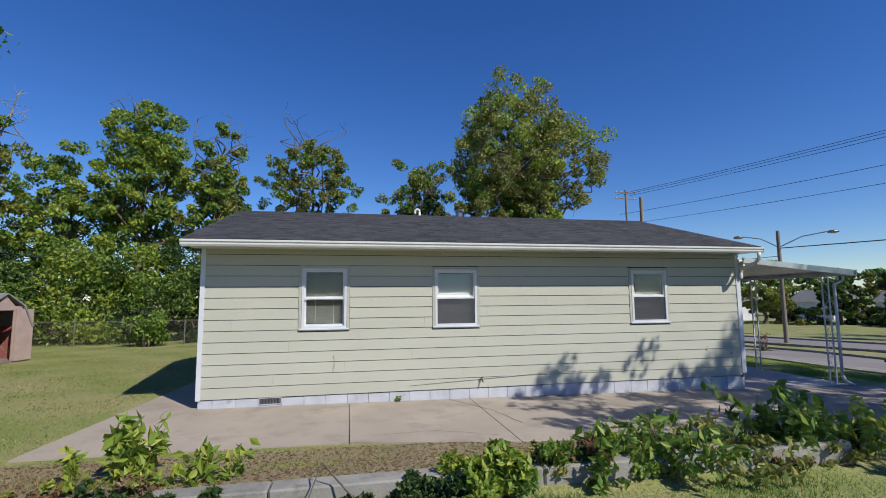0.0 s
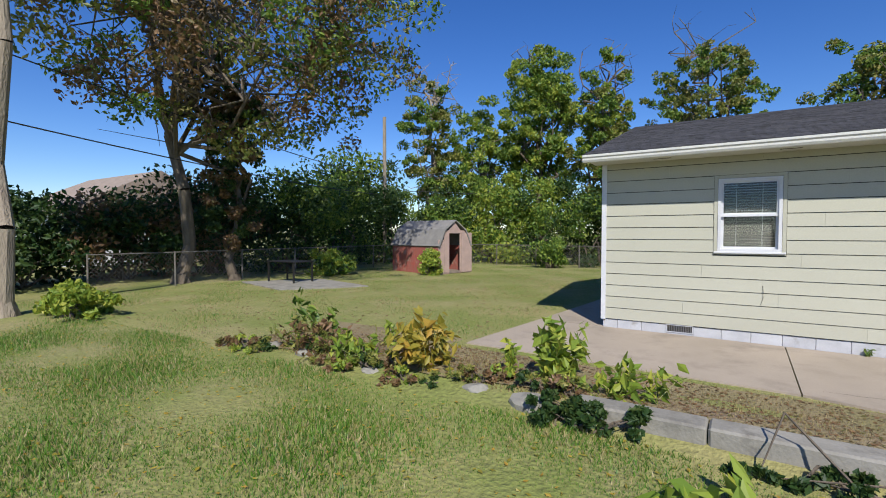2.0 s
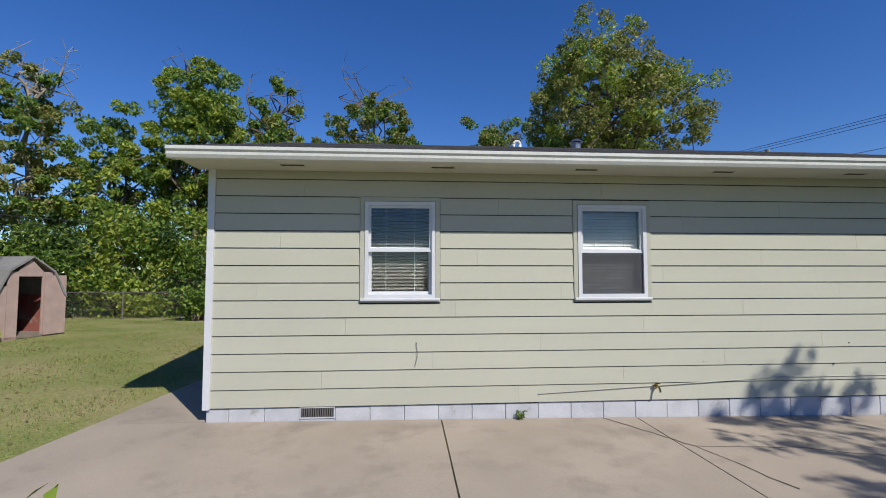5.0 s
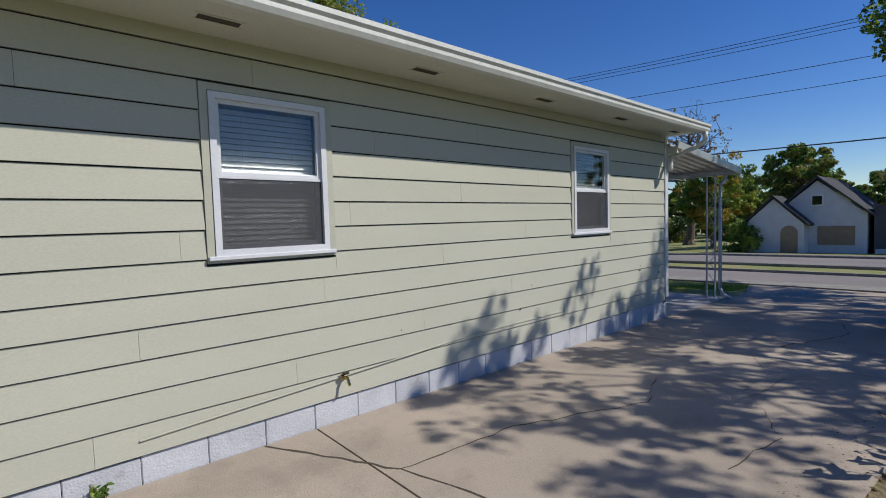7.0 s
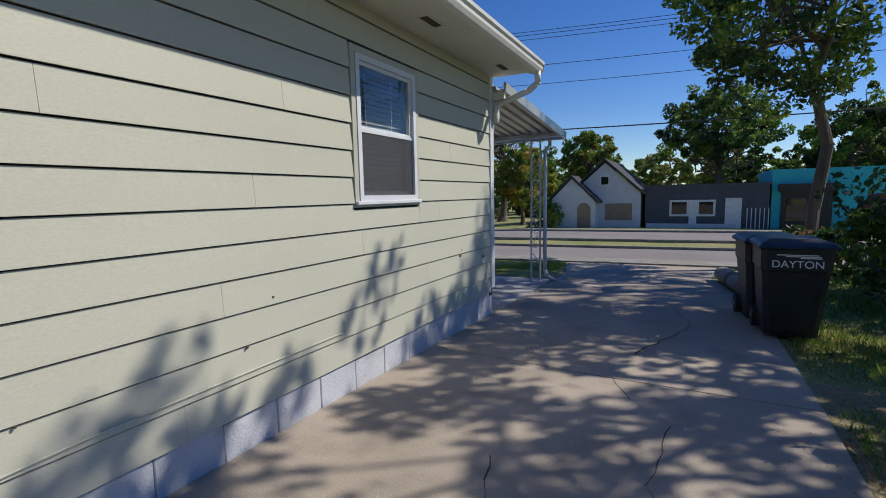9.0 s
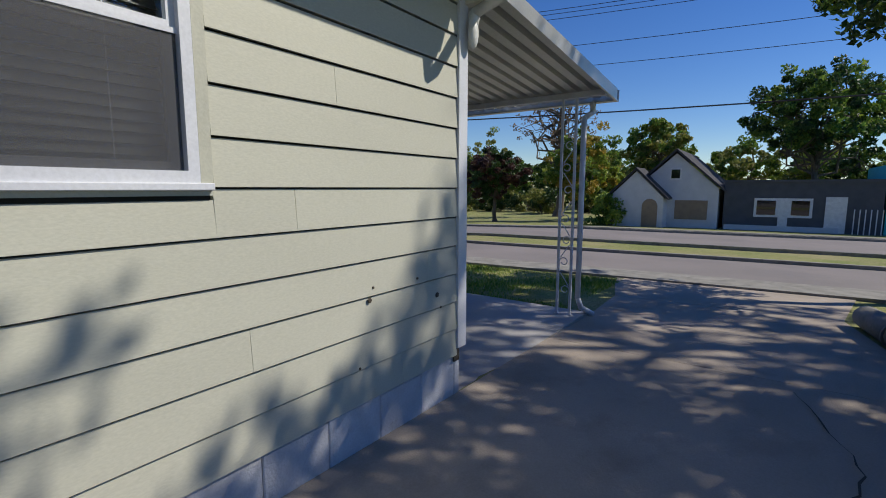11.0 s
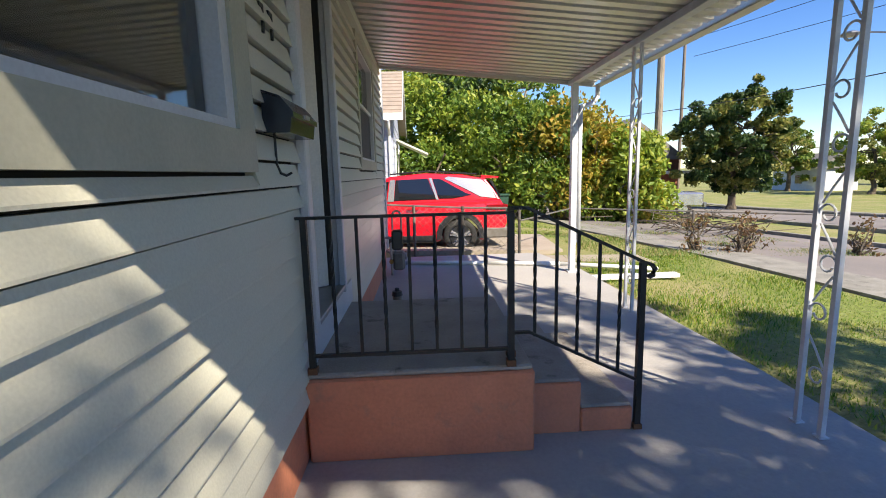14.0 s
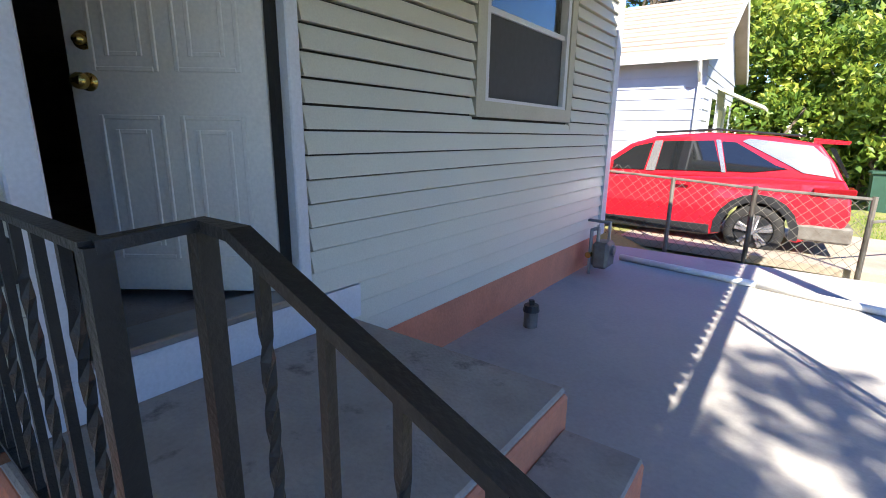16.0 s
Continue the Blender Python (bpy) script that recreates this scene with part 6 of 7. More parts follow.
nb = thing("neighbour_house", "pale blue sided house with brown shingle roof", "house", (8, 17.5, -1))
NX, NY0, NY1 = 11.7, 14.6, 20.4
part("wall", boxm(2.5, NY0, -1.6, NX, NY1, 2.7), M["blueside"], nb)
lapped("siding_board", "x", 8.0, NX, -0.9, 2.7, NY0, -1, 0.24, M["blueside"], nb)
lapped("siding_board", "y", NY0, NY1, -0.9, 2.7, NX, 1, 0.24, M["blueside"], nb)
part("gable", prism(bmesh.new(), [(NY0, 2.7), (NY1, 2.7), ((NY0 + NY1) / 2, 4.35)], "x", NX - 0.1, NX), M["blueside"], nb)
rf = part("roof", prism(bmesh.new(), [(NY0 - 0.4, 2.55), (NY0 - 0.4, 2.66), ((NY0 + NY1) / 2, 4.52), (NY1 + 0.4, 2.66), (NY1 + 0.4, 2.55), ((NY0 + NY1) / 2, 4.40)], "x", 2.2, NX + 0.3), M["brownroof"], nb)
for i in range(12):
    t = i / 12
    yy = NY0 - 0.4 + t * 3.3
    part("shingle_course", boxm(2.2, yy, 2.665 + t * 1.86, NX + 0.3, yy + 0.03, 2.69 + t * 1.86), M["brownroof"], rf)
part("fascia", boxm(2.2, NY0 - 0.44, 2.50, NX + 0.32, NY0 - 0.40, 2.70), M["white"], nb)
part("rake", prism(bmesh.new(), [(NY0 - 0.4, 2.50), (NY0 - 0.4, 2.66), ((NY0 + NY1) / 2, 4.52), (NY1 + 0.4, 2.66), (NY1 + 0.4, 2.50), ((NY0 + NY1) / 2, 4.34)], "x", NX + 0.3, NX + 0.33), M["white"], nb)
part("downspout", path_rod([(NX - 0.1, NY0 - 0.42, 2.5), (NX - 0.1, NY0 - 0.3, 2.3), (NX - 0.1, NY0 - 0.06, 2.1), (NX - 0.1, NY0 - 0.06, -0.8)], 0.045, 8), M["white"], nb)
for y0 in (15.5, 18.6):
    w = part("window", boxm(NX + 0.01, y0, 0.2, NX + 0.05, y0 + 0.9, 1.9), M["white"], nb)
    part("pane", boxm(NX + 0.05, y0 + 0.1, 0.3, NX + 0.06, y0 + 0.8, 1.8), M["carglass"], w)
dr = part("door", boxm(NX + 0.01, 17.0, -0.5, NX + 0.05, 17.9, 1.6), M["white"], nb)
part("awning", prism(bmesh.new(), [(NX + 0.03, 2.15), (NX + 1.1, 1.65), (NX + 1.1, 1.58), (NX + 0.03, 2.08)], "y", 16.6, 18.3), M["soffit"], nb, "cream door awning")

nb.location.z += 0.32
nbin = thing("green_bin", "dark green wheeled bin beside the neighbour's drive", "bin", (15.6, 18.6, float(height(15.6, 18.6))))
gz = float(height(15.6, 18.6))
part("body", prism(bmesh.new(), [(15.3, gz), (15.85, gz), (15.92, gz + 0.95), (15.25, gz + 0.95)], "y", 18.3, 18.9), M["binlid"], nbin)
part("lid", boxm(15.2, 18.25, gz + 0.955, 15.96, 18.95, gz + 1.03, bevel=0.02), M["binlid"], nbin)

house2 = thing("roofed_bungalow", "bungalow with brown roof half hidden by the hedge", "house", (-30, 6, 0))
part("wall", boxm(-34, 1, -0.5, -26, 9, 2.9), M["stucco"], house2)
part("roof", prism(bmesh.new(), [(0.2, 2.8), (5, 5.2), (9.8, 2.8)], "x", -34.6, -25.4), M["brownroof"], house2)
for y in (2.2, 5.6):
    part("window", boxm(-26.0, y, 0.9, -25.95, y + 1.4, 2.2), M["carglass"], house2)

# buildings across the street
fz = float(height(45, 3)) - 0.02
gh = thing("white_gable_house", "white stucco gable house with arched door and boarded window", "house", (46, 4.6, fz))
part("wall", boxm(45.0, 1.3, fz - 0.3, 54, 6.6, fz + 2.7), M["stucco"], gh)
part("gable", prism(bmesh.new(), [(1.3, fz + 2.7), (6.6, fz + 2.7), (3.95, fz + 5.1)], "x", 45.0, 45.15), M["stucco"], gh)
part("roof", prism(bmesh.new(), [(0.9, fz + 2.45), (3.95, fz + 5.25), (7.0, fz + 2.45), (7.0, fz + 2.6), (3.95, fz + 5.42), (0.9, fz + 2.6)], "x", 44.7, 54.3), M["shingle"], gh)
part("porch_wall", boxm(43.6, 4.4, fz - 0.3, 45.0, 8.0, fz + 2.1), M["stucco"], gh)
part("porch_gable", prism(bmesh.new(), [(4.4, fz + 2.1), (8.0, fz + 2.1), (6.2, fz + 3.9)], "x", 43.6, 43.75), M["stucco"], gh)
part("porch_roof", prism(bmesh.new(), [(4.1, fz + 1.95), (6.2, fz + 4.0), (8.3, fz + 1.95), (8.3, fz + 2.1), (6.2, fz + 4.15), (4.1, fz + 2.1)], "x", 43.4, 46.0), M["shingle"], gh)
arch = [(4.75, fz), (5.75, fz), (5.75, fz + 1.5)] + [(5.25 + 0.5 * math.cos(a), fz + 1.5 + 0.5 * math.sin(a)) for a in np.linspace(0.3, 2.84, 7)] + [(4.75, fz + 1.5)]
part("door", prism(bmesh.new(), arch, "x", 43.55, 43.6), M["plywood"], gh, "brown arched door")
part("boarded_window", boxm(44.95, 1.9, fz + 0.6, 45.0, 3.9, fz + 1.9), M["plywood"], gh, "plywood boarded window")
w = part("window", boxm(44.95, 3.6, fz + 3.3, 45.0, 4.3, fz + 4.1), M["white"], gh)
part("pane", boxm(44.93, 3.68, fz + 3.4, 44.95, 4.22, fz + 4.0), M["carglass"], w)

gb = thing("grey_shop", "low dark grey flat roofed building with white windows", "building", (47, -3, fz))
part("wall", boxm(45.3, -6.9, fz - 0.3, 54, 1.0, fz + 3.1), M["greywall"], gb)
part("parapet", boxm(45.2, -7.0, fz + 3.1, 54.1, 1.1, fz + 3.25), M["greywall"], gb)
part("plinth", boxm(45.15, -5.0, fz - 0.1, 45.3, 0.9, fz + 0.35), M["stucco"], gb)
for y0, y1, z0, z1, g in ((-0.7, -2.0 + 0.0, 0.9, 2.1, 1), (-2.5, -3.7, 0.9, 2.1, 1), (-2.0, -2.5, 0.0, 2.1, 0), (-4.3, -5.3, 0.0, 2.2, 0)):
    w = part("window" if g else "door", boxm(45.24, y1, fz + z0, 45.3, y0, fz + z1), M["white"], gb)
    if g:
        part("pane", boxm(45.22, y1 + 0.15, fz + z0 + 0.15, 45.24, y0 - 0.15, fz + z1 - 0.15), M["carglass"], w)
for i in range(6):
    part("fence_slat", boxm(45.0, -6.9 + i * 0.25, fz, 45.05, -6.85 + i * 0.25, fz + 1.5), M["white"], gb)
tb = thing("teal_shop", "bright teal flat roofed shop with a dark storefront and mural", "building", (47, -9, fz))
part("wall", boxm(45.6, -14, fz - 0.3, 54, -7.05, fz + 4.1), M["teal"], tb)
part("storefront", boxm(45.5, -10.4, fz, 45.6, -7.6, fz + 2.6), M["black"], tb, "dark shop front")
part("awning", boxm(45.0, -10.6, fz + 2.6, 45.6, -7.4, fz + 3.1), M["black"], tb, "black awning")
w = part("window", boxm(45.46, -9.0, fz + 0.6, 45.5, -7.9, fz + 2.1), M["carglass"], tb)
part("mural", prism(bmesh.new(), [(-13.2, fz + 0.2), (-11.9, fz + 0.2), (-11.8, fz + 1.2), (-12.2, fz + 2.3), (-12.9, fz + 2.4), (-13.3, fz + 1.2)], "x", 45.57, 45.6), M["mural"], tb, "red and dark mural shape")
# low white houses far beyond the field
for i, (x, y) in enumerate(((88, 62), (92, 50), (70, 66))):
    z = float(height(x, y))
    fh = thing("far_house", "small white house far across the field", "house", (x, y, z), "far houses")
    part("wall", boxm(x - 3, y - 4, z - 0.5, x + 3, y + 4, z + 3.2), M["stucco"], fh)
    part("roof", prism(bmesh.new(), [(x - 3.5, z + 3.1), (x, z + 5.2), (x + 3.5, z + 3.1)], "y", y - 4.4, y + 4.4), M["shedroof"], fh)
    part("window", boxm(x - 3.05, y - 1.5, z + 1, x - 3, y - 0.3, z + 2.2), M["carglass"], fh)
brick = thing("brick_house", "red brick house beyond the street corner", "house", (27, 34, -2))
bz = float(height(27, 34))
part("wall", boxm(24, 33, bz - 0.4, 31, 40, bz + 3.4), M["brickred"], brick)
part("roof", prism(bmesh.new(), [(23.6, bz + 3.3), (27.5, bz + 6.2), (31.4, bz + 3.3)], "y", 32.6, 40.4), M["shedroof"], brick)
part("window", boxm(25.2, 32.95, bz + 1, 26.6, 33, bz + 2.4), M["white"], brick)
part("porch_roof", boxm(28.0, 31.2, bz + 2.3, 31.0, 33.0, bz + 2.5), M["white"], brick)


# ---- vehicles ----
def wheel(parent, x, y, z, r, side):
    w = part("wheel", rod(bmesh.new(), (x, y - side * 0.2, z), (x, y, z), r * 0.62, seg=20), M["black"], parent)
    bm = bmesh.new()
    n = 24
    sec = [(-0.2, r * 0.66), (-0.2, r * 0.94), (-0.17, r), (-0.03, r), (0.0, r * 0.94), (0.012, r * 0.70), (0.0, r * 0.66)]
    ring = [[bm.verts.new((x + q * math.cos(a), y + side * d, z + q * math.sin(a))) for d, q in sec] for a in np.linspace(0, 2 * math.pi, n, endpoint=False)]
    for i in range(n):
        for k in range(len(sec) - 1):
            bm.faces.new((ring[i][k], ring[i][k + 1], ring[(i + 1) % n][k + 1], ring[(i + 1) % n][k]))
    bmesh.ops.recalc_face_normals(bm, faces=bm.faces)
    part("tyre", bm, M["tyre"], w, smooth=True)
    rim = bmesh.new()
    for k in range(5):
        a = k * 2 * math.pi / 5 + 0.3
        for da in (-0.16, 0.16):
            rod(rim, (x, y + side * 0.006, z), (x + r * 0.63 * math.cos(a + da), y + side * 0.012, z + r * 0.63 * math.sin(a + da)), 0.022, 0.03, seg=6)
    bmesh.ops.create_cone(rim, cap_ends=True, segments=14, radius1=0.055, radius2=0.045, depth=0.04, matrix=Matrix.Translation((x, y, z)) @ pose(0, 0, 0, 90))
    part("rim", rim, M["carlight"], w)
    return w


def loft(outline, y0, y1, inset, name, m, parent, label="", bevel=0.05, zref=(0, 1)):
    """A side outline (x, z) drawn across the car's width, drawn in towards the top."""
    bm = bmesh.new()
    zl, zh = zref
    def yy(z, side):
        t = min(max((z - zl) / (zh - zl), 0), 1)
        return y0 + inset * t if side == 0 else y1 - inset * t
    va = [bm.verts.new((x, yy(z, 0), z)) for x, z in outline]
    vb = [bm.verts.new((x, yy(z, 1), z)) for x, z in outline]
    n = len(outline)
    fa, fb = bm.faces.new(va), bm.faces.new(vb[::-1])
    for i in range(n):
        bm.faces.new((va[i], vb[i], vb[(i + 1) % n], va[(i + 1) % n]))
    bmesh.ops.recalc_face_normals(bm, faces=bm.faces)
    if bevel:
        eds = list({e for fc in (fa, fb) for e in fc.edges})
        bmesh.ops.bevel(bm, geom=eds, offset=bevel, segments=3, affect="EDGES", profile=0.6)
    return part(name, bm, m, parent, label, smooth=False)


cz = float(height(13.1, 10.5)) + 0.045
car = thing("red_suv", "bright red compact sport utility car parked on the drive", "car", (11.95, 10.7, cz))
cy0, cy1 = 9.75, 11.60
X = lambda d: 14.20 - d          # distance from the rear
body = [(X(0.08), cz + 0.42), (X(0.0), cz + 0.62), (X(0.03), cz + 0.92), (X(0.12), cz + 1.08), (X(1.0), cz + 1.08), (X(2.6), cz + 1.02), (X(3.3), cz + 1.0), (X(4.2), cz + 0.88), (X(4.45), cz + 0.70), (X(4.5), cz + 0.40), (X(4.35), cz + 0.25)]
a1 = [(X(3.68) + 0.40 * math.cos(t), cz + 0.36 + 0.40 * math.sin(t)) for t in np.linspace(math.pi + 0.2, -0.2, 9)]
a0 = [(X(0.98) + 0.41 * math.cos(t), cz + 0.36 + 0.41 * math.sin(t)) for t in np.linspace(math.pi + 0.2, -0.2, 9)]
loft(body + a1 + [(X(3.2), cz + 0.24), (X(1.5), cz + 0.24)] + a0 + [(X(0.5), cz + 0.26)], cy0, cy1, 0.06, "body", M["red"], car, "glossy red body", 0.05, (cz + 0.6, cz + 1.1))
cab = [(X(0.12), cz + 1.07), (X(0.25), cz + 1.30), (X(0.42), cz + 1.52), (X(0.9), cz + 1.62), (X(1.7), cz + 1.66), (X(2.4), cz + 1.60), (X(2.75), cz + 1.48), (X(3.35), cz + 1.01)]
loft(cab, cy0 + 0.07, cy1 - 0.07, 0.20, "cabin", M["red"], car, "", 0.04, (cz + 1.05, cz + 1.66))


def side_pane(outline, m, name, label=""):
    bm = bmesh.new()
    def yy(z):
        return cy0 + 0.07 + 0.20 * min(max((z - cz - 1.05) / 0.61, 0), 1) - 0.012
    va = [bm.verts.new((x, yy(z), z)) for x, z in outline]
    vb = [bm.verts.new((x, yy(z) + 0.03, z)) for x, z in outline]
    bm.faces.new(va), bm.faces.new(vb[::-1])
    for i in range(len(outline)):
        bm.faces.new((va[i], vb[i], vb[(i + 1) % len(outline)], va[(i + 1) % len(outline)]))
    bmesh.ops.recalc_face_normals(bm, faces=bm.faces)
    return part(name, bm, m, car, label)


side_pane([(X(0.72), cz + 1.20), (X(0.85), cz + 1.24), (X(1.35), cz + 1.53), (X(1.52), cz + 1.54), (X(1.40), cz + 1.14), (X(1.1), cz + 1.14)], M["carglass"], "quarter_window")
side_pane([(X(1.47), cz + 1.13), (X(1.62), cz + 1.55), (X(2.28), cz + 1.53), (X(2.32), cz + 1.12)], M["carglass"], "rear_door_window")
side_pane([(X(2.48), cz + 1.11), (X(2.42), cz + 1.51), (X(2.68), cz + 1.44), (X(3.12), cz + 1.10)], M["carglass"], "front_door_window")
side_pane([(X(2.33), cz + 1.10), (X(2.29), cz + 1.54), (X(2.40), cz + 1.53), (X(2.46), cz + 1.10)], M["carlight"], "door_pillar", "silver door pillar")
side_pane([(X(1.41), cz + 1.12), (X(1.54), cz + 1.56), (X(1.60), cz + 1.56), (X(1.46), cz + 1.12)], M["carlight"], "rear_pillar", "silver pillar strip")
side_pane([(X(0.22), cz + 1.12), (X(0.32), cz + 1.34), (X(0.50), cz + 1.50), (X(1.2), cz + 1.58), (X(1.28), cz + 1.545), (X(0.75), cz + 1.27), (X(0.55), cz + 1.16)], M["carlight"], "roof_pillar", "silver reflecting rear pillar")
part("roof_rail", path_rod([(X(0.6), cy0 + 0.27, cz + 1.62), (X(1.6), cy0 + 0.27, cz + 1.70), (X(2.4), cy0 + 0.27, cz + 1.65)], 0.016, 6), M["black"], car)
part("spoiler", prism(bmesh.new(), [(X(0.12), cz + 1.56), (X(0.5), cz + 1.60), (X(0.5), cz + 1.53), (X(0.14), cz + 1.52)], "y", cy0 + 0.3, cy1 - 0.3), M["red"], car)
part("rear_window", prism(bmesh.new(), [(X(0.11), cz + 1.12), (X(0.07), cz + 1.12), (X(0.27), cz + 1.48), (X(0.33), cz + 1.48)], "y", cy0 + 0.28, cy1 - 0.28), M["carglass"], car)
part("tail_lamp", boxm(X(0.42), cy0 - 0.006, cz + 0.90, X(-0.006), cy0 + 0.4, cz + 0.99, bevel=0.01), M["lamp_red"], car, "dark red tail lamp")
part("rear_bumper", boxm(X(0.55), cy0 - 0.012, cz + 0.30, X(-0.05), cy1 + 0.012, cz + 0.52, bevel=0.03), M["galv"], car, "grey rear bumper")
part("sill_cladding", boxm(X(3.2), cy0 - 0.012, cz + 0.24, X(1.5), cy0 + 0.05, cz + 0.40, bevel=0.02), M["black"], car, "black sill cladding")
for d in (0.98, 3.68):
    arc = bmesh.new()
    prism(arc, [(X(d) + q * math.cos(t), cz + 0.36 + q * math.sin(t)) for q, ts in ((0.50, np.linspace(-0.15, math.pi + 0.15, 11)), (0.395, np.linspace(math.pi + 0.15, -0.15, 11))) for t in ts], "y", cy0 - 0.014, cy0 + 0.05)
    part("wheel_arch", arc, M["black"], car, "black wheel arch cladding")
    wheel(car, X(d), cy0 + 0.01, cz + 0.355, 0.355, -1)
    wheel(car, X(d), cy1 - 0.01, cz + 0.355, 0.355, 1)
part("door_mirror", boxm(X(3.05), cy0 - 0.16, cz + 1.10, X(2.92), cy0 + 0.02, cz + 1.24, bevel=0.03), M["red"], car)
part("door_handle", boxm(X(2.05), cy0 - 0.02, cz + 0.93, X(1.82), cy0 + 0.01, cz + 0.96), M["red"], car)

tx, ty = 22.6, 21.6
tz = float(height(tx, ty)) + 0.03
truck = thing("pickup_truck", "silver pickup truck parked by the street", "truck", (tx, ty, tz))
kids = []
def tk(name, bm, m, label=""):
    bmesh.ops.transform(bm, matrix=pose(tx, ty, tz, 0, 0, -12), verts=bm.verts)
    return part(name, bm, m, truck, label)
tk("bed", boxm(-2.6, -0.9, 0.45, -0.3, 0.9, 1.1, bevel=0.04), M["carlight"])
tk("bonnet", boxm(1.2, -0.9, 0.45, 2.6, 0.9, 1.08, bevel=0.08), M["carlight"])
tk("lower_cab", boxm(-0.28, -0.9, 0.45, 1.19, 0.9, 1.1, bevel=0.03), M["carlight"])
tk("cab", prism(bmesh.new(), [(-0.3, 1.1), (-0.15, 1.72), (0.75, 1.74), (1.35, 1.1)], "y", -0.8, 0.8), M["carlight"])
tk("side_window", prism(bmesh.new(), [(-0.1, 1.15), (0.0, 1.62), (0.68, 1.64), (1.1, 1.15)], "y", -0.82, 0.82), M["carglass"])
tk("windscreen", prism(bmesh.new(), [(0.84, 1.68), (1.38, 1.12), (1.36, 1.10), (0.80, 1.68)], "y", -0.7, 0.7), M["carglass"])
tk("front_bumper", boxm(2.58, -0.9, 0.42, 2.72, 0.9, 0.66, bevel=0.03), M["steel"])
tk("grille", boxm(2.59, -0.6, 0.72, 2.63, 0.6, 0.96), M["black"])
for x in (-1.7, 1.75):
    for y in (-0.88, 0.68):
        tk("tyre", rod(bmesh.new(), (x, y, 0.36), (x, y + 0.2, 0.36), 0.36, seg=18), M["tyre"])
        tk("rim", rod(bmesh.new(), (x, y - 0.01, 0.36), (x, y + 0.21, 0.36), 0.2, seg=12), M["carlight"])

rb = np.random.default_rng(8)
bm = bmesh.new()
for i in range(110):
    x, y = 20.6 + rb.normal() * 0.9, 13.0 + rb.normal() * 0.7
    z = float(height(x, y)) + rb.uniform(0.05, 0.55)
    d = rb.normal(size=3) * np.array([0.6, 0.6, 0.18])
    rod(bm, (x, y, z), (x + d[0], y + d[1], z + d[2]), 0.018, 0.006, seg=5)
tagged(part("branch_heap", bm, M["bark"]), "heap of cut branches on the neighbour's lawn", "brush pile", kind="stuff")

# ---- poles and cables ----
lp = thing("street_lamp", "wooden street lamp pole with two curved metal arms", "street lamp", (29.2, 15.25, float(height(29.2, 15.25))))
lz = float(height(29.2, 15.25))
part("pole", rod(bmesh.new(), (29.2, 15.25, lz - 0.2), (29.2, 15.25, lz + 7.0), 0.13, 0.10, seg=10), M["wood"], lp)
for dx, dy, ln in ((0.72, -0.70, 2.4), (-0.7, 0.72, 1.8)):
    a = part("arm", path_rod([(29.2, 15.25, lz + 5.95), (29.2 + dx * ln * 0.5, 15.25 + dy * ln * 0.5, lz + 6.55), (29.2 + dx * ln, 15.25 + dy * ln, lz + 6.75)], 0.03, 6), M["steel"], lp)
    q = (29.2 + dx * (ln + 0.3), 15.25 + dy * (ln + 0.3), lz + 6.73)
    bm = bmesh.new()
    bmesh.ops.create_uvsphere(bm, u_segments=10, v_segments=6, radius=0.3, matrix=Matrix.Translation(q) @ Matrix.Diagonal((1, 1, 0.35, 1)))
    part("lamp_head", bm, M["steel"], a)


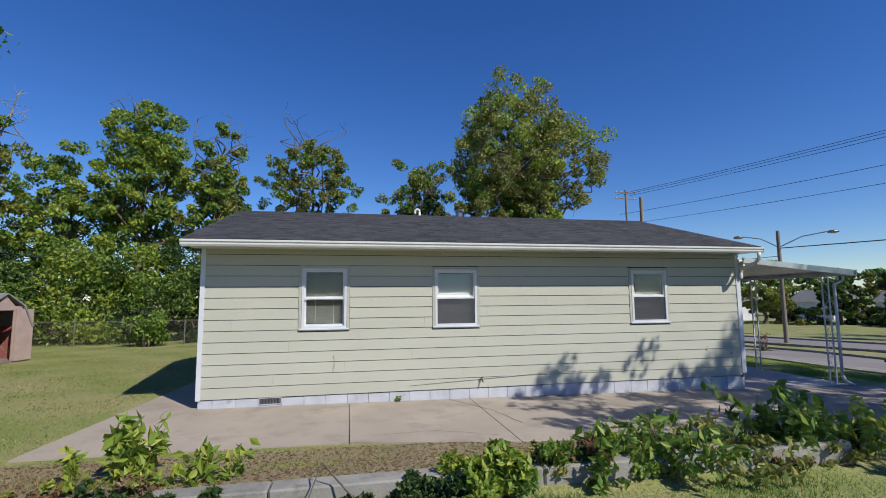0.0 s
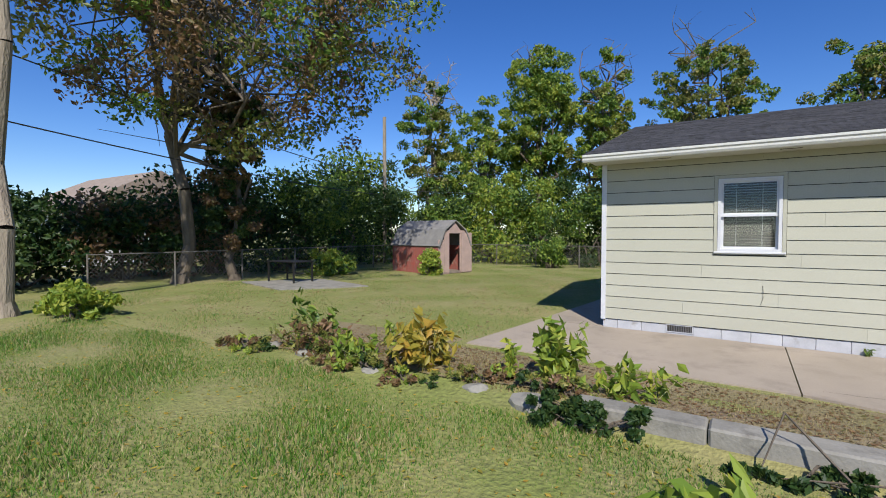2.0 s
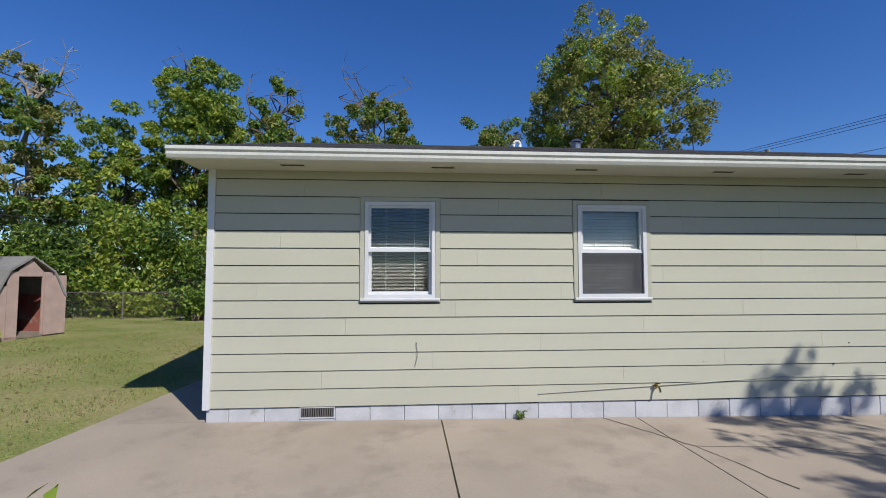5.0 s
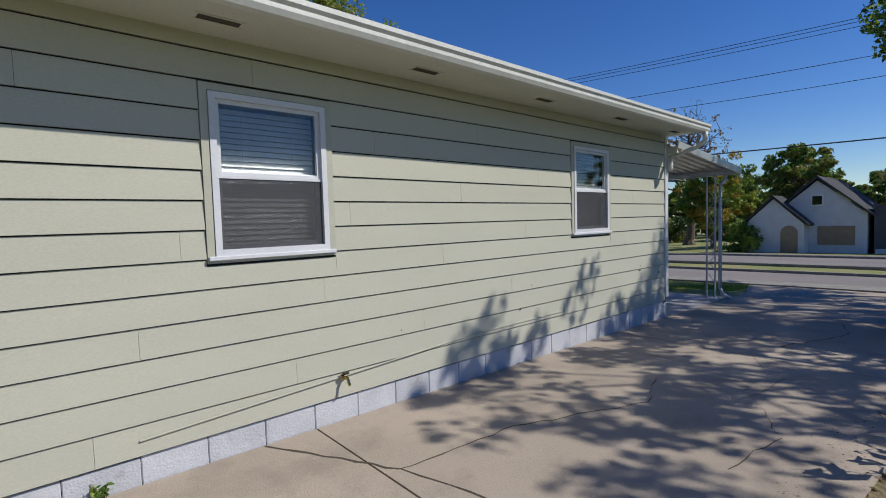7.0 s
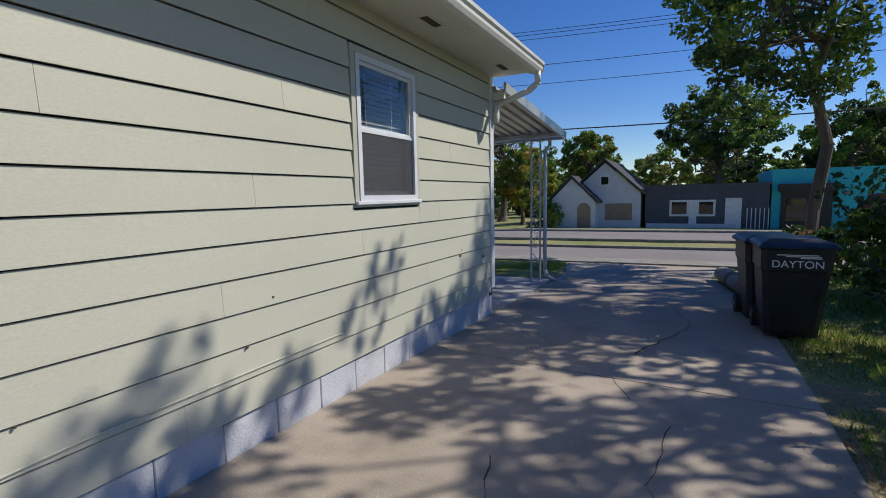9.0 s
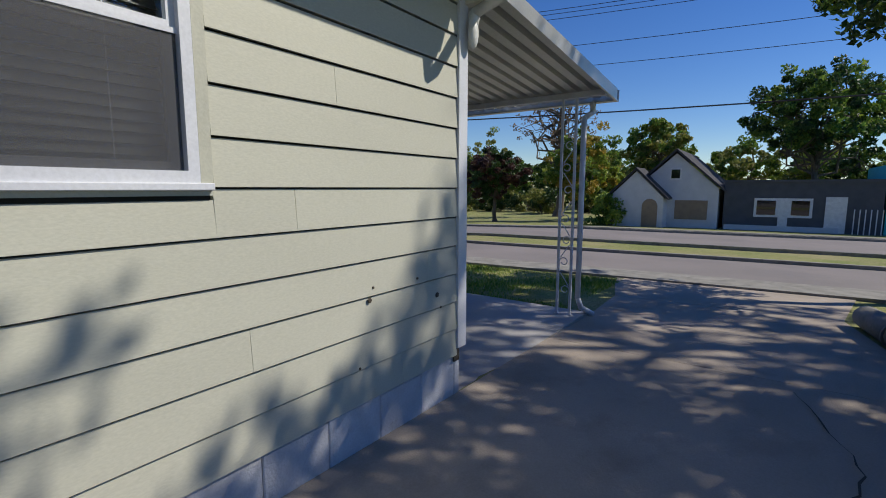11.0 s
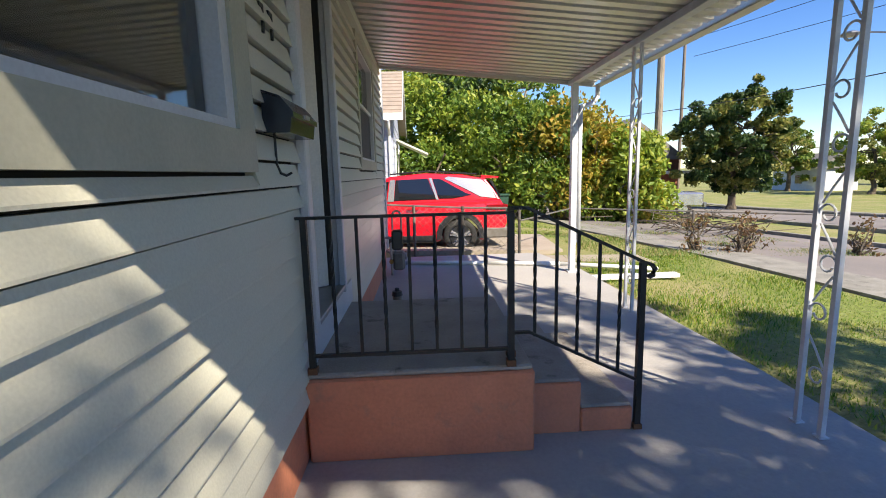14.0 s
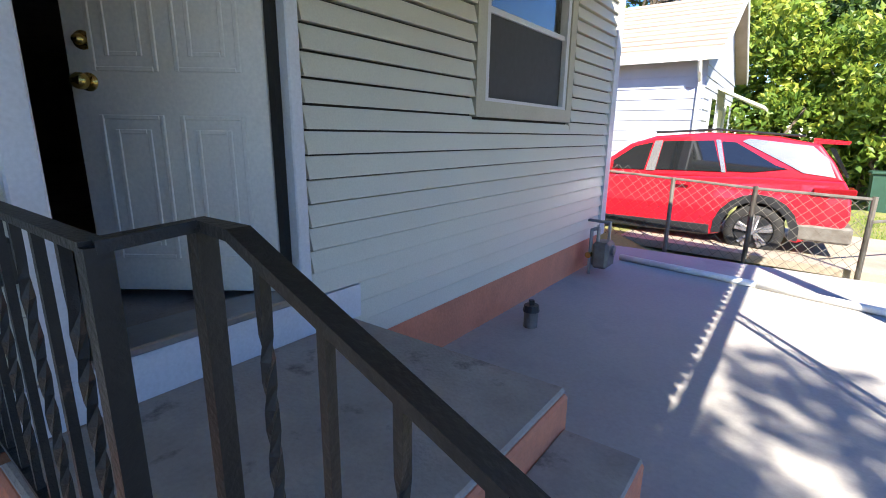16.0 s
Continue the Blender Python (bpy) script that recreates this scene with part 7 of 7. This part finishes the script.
def utility_pole(x, y, h, label):
    z = float(height(x, y))
    u = thing("utility_pole", label, "utility pole", (x, y, z), "utility poles")
    part("pole", rod(bmesh.new(), (x, y, z - 0.2), (x, y, z + h), 0.17, 0.12, seg=10), M["wood"], u)
    d = Vector((1, ROAD, 0)).normalized() * 1.5
    for k, zz in enumerate((h - 0.3, h - 1.1)):
        a = part("crossarm", rod(bmesh.new(), Vector((x, y, z + zz)) - d, Vector((x, y, z + zz)) + d, 0.07, square=True), M["wood"], u)
        for s in (-0.9, -0.4, 0.4, 0.9):
            p = Vector((x, y, z + zz + 0.06)) + d * s
            part("insulator", rod(bmesh.new(), p, p + Vector((0, 0, 0.14)), 0.04, 0.025, seg=8), M["white"], a)
    return u


utility_pole(36.9, 43.4, 17.2, "wooden utility pole with two crossarms")
utility_pole(54.0, -34.0, 17.2, "wooden utility pole with two crossarms far down the street")
up = thing("utility_pole", "plain pale wooden pole beside the neighbour's lawn", "utility pole", (21.6, 18.0, float(height(21.6, 18.0))), "utility poles")
part("pole", rod(bmesh.new(), (21.6, 18.0, -1.6), (21.6, 18.0, 8.5), 0.15, 0.12, seg=10), M["barkp"], up)
up2 = thing("utility_pole", "pale wooden pole standing among the back trees", "utility pole", (-15.5, 12.5, 0), "utility poles")
part("pole", rod(bmesh.new(), (-15.5, 12.5, -0.1), (-15.5, 12.5, 8.4), 0.13, 0.10, seg=10), M["barkp"], up2)


def cable(p, q, sag, r=0.014, label="black overhead cable above the street"):
    n = 14
    pts = [Vector(p).lerp(Vector(q), i / n) - Vector((0, 0, sag * 4 * (i / n) * (1 - i / n))) for i in range(n + 1)]
    return tagged(part("cable", tube(pts, r, 5), M["black"]), label, "cable", "overhead cables")


for off, z0 in ((-1.3, 15.9), (-0.5, 15.9), (0.6, 15.9), (-1.0, 13.4), (1.0, 12.4)):
    cable((36.9 + off, 43.4 + off * 0.2, z0 - 1.2), (54.0 + off, -34.0, z0 - 0.6), 1.0, 0.022, "thin overhead power line along the street")
cable((29.2, 15.25, lz + 5.9), (33.5, -40.0, 5.4), 0.6, 0.03, "heavy black overhead cable along the street")
cable((29.2, 15.25, lz + 5.4), (24.5, 46.0, 6.0), 0.5, 0.02)
cable((-10.9, -9.5, 6.2), (-15.5, 12.5, 4.8), 0.3, 0.018, "black overhead cable past the yard trees")
cable((-10.6, -9.0, 4.4), (-15.5, 12.5, 3.9), 0.3, 0.018, "black overhead cable past the yard trees")
cable((-15.5, 12.5, 4.2), (12.0, 30.0, 4.6), 0.5, 0.018, "black overhead cable behind the yard")
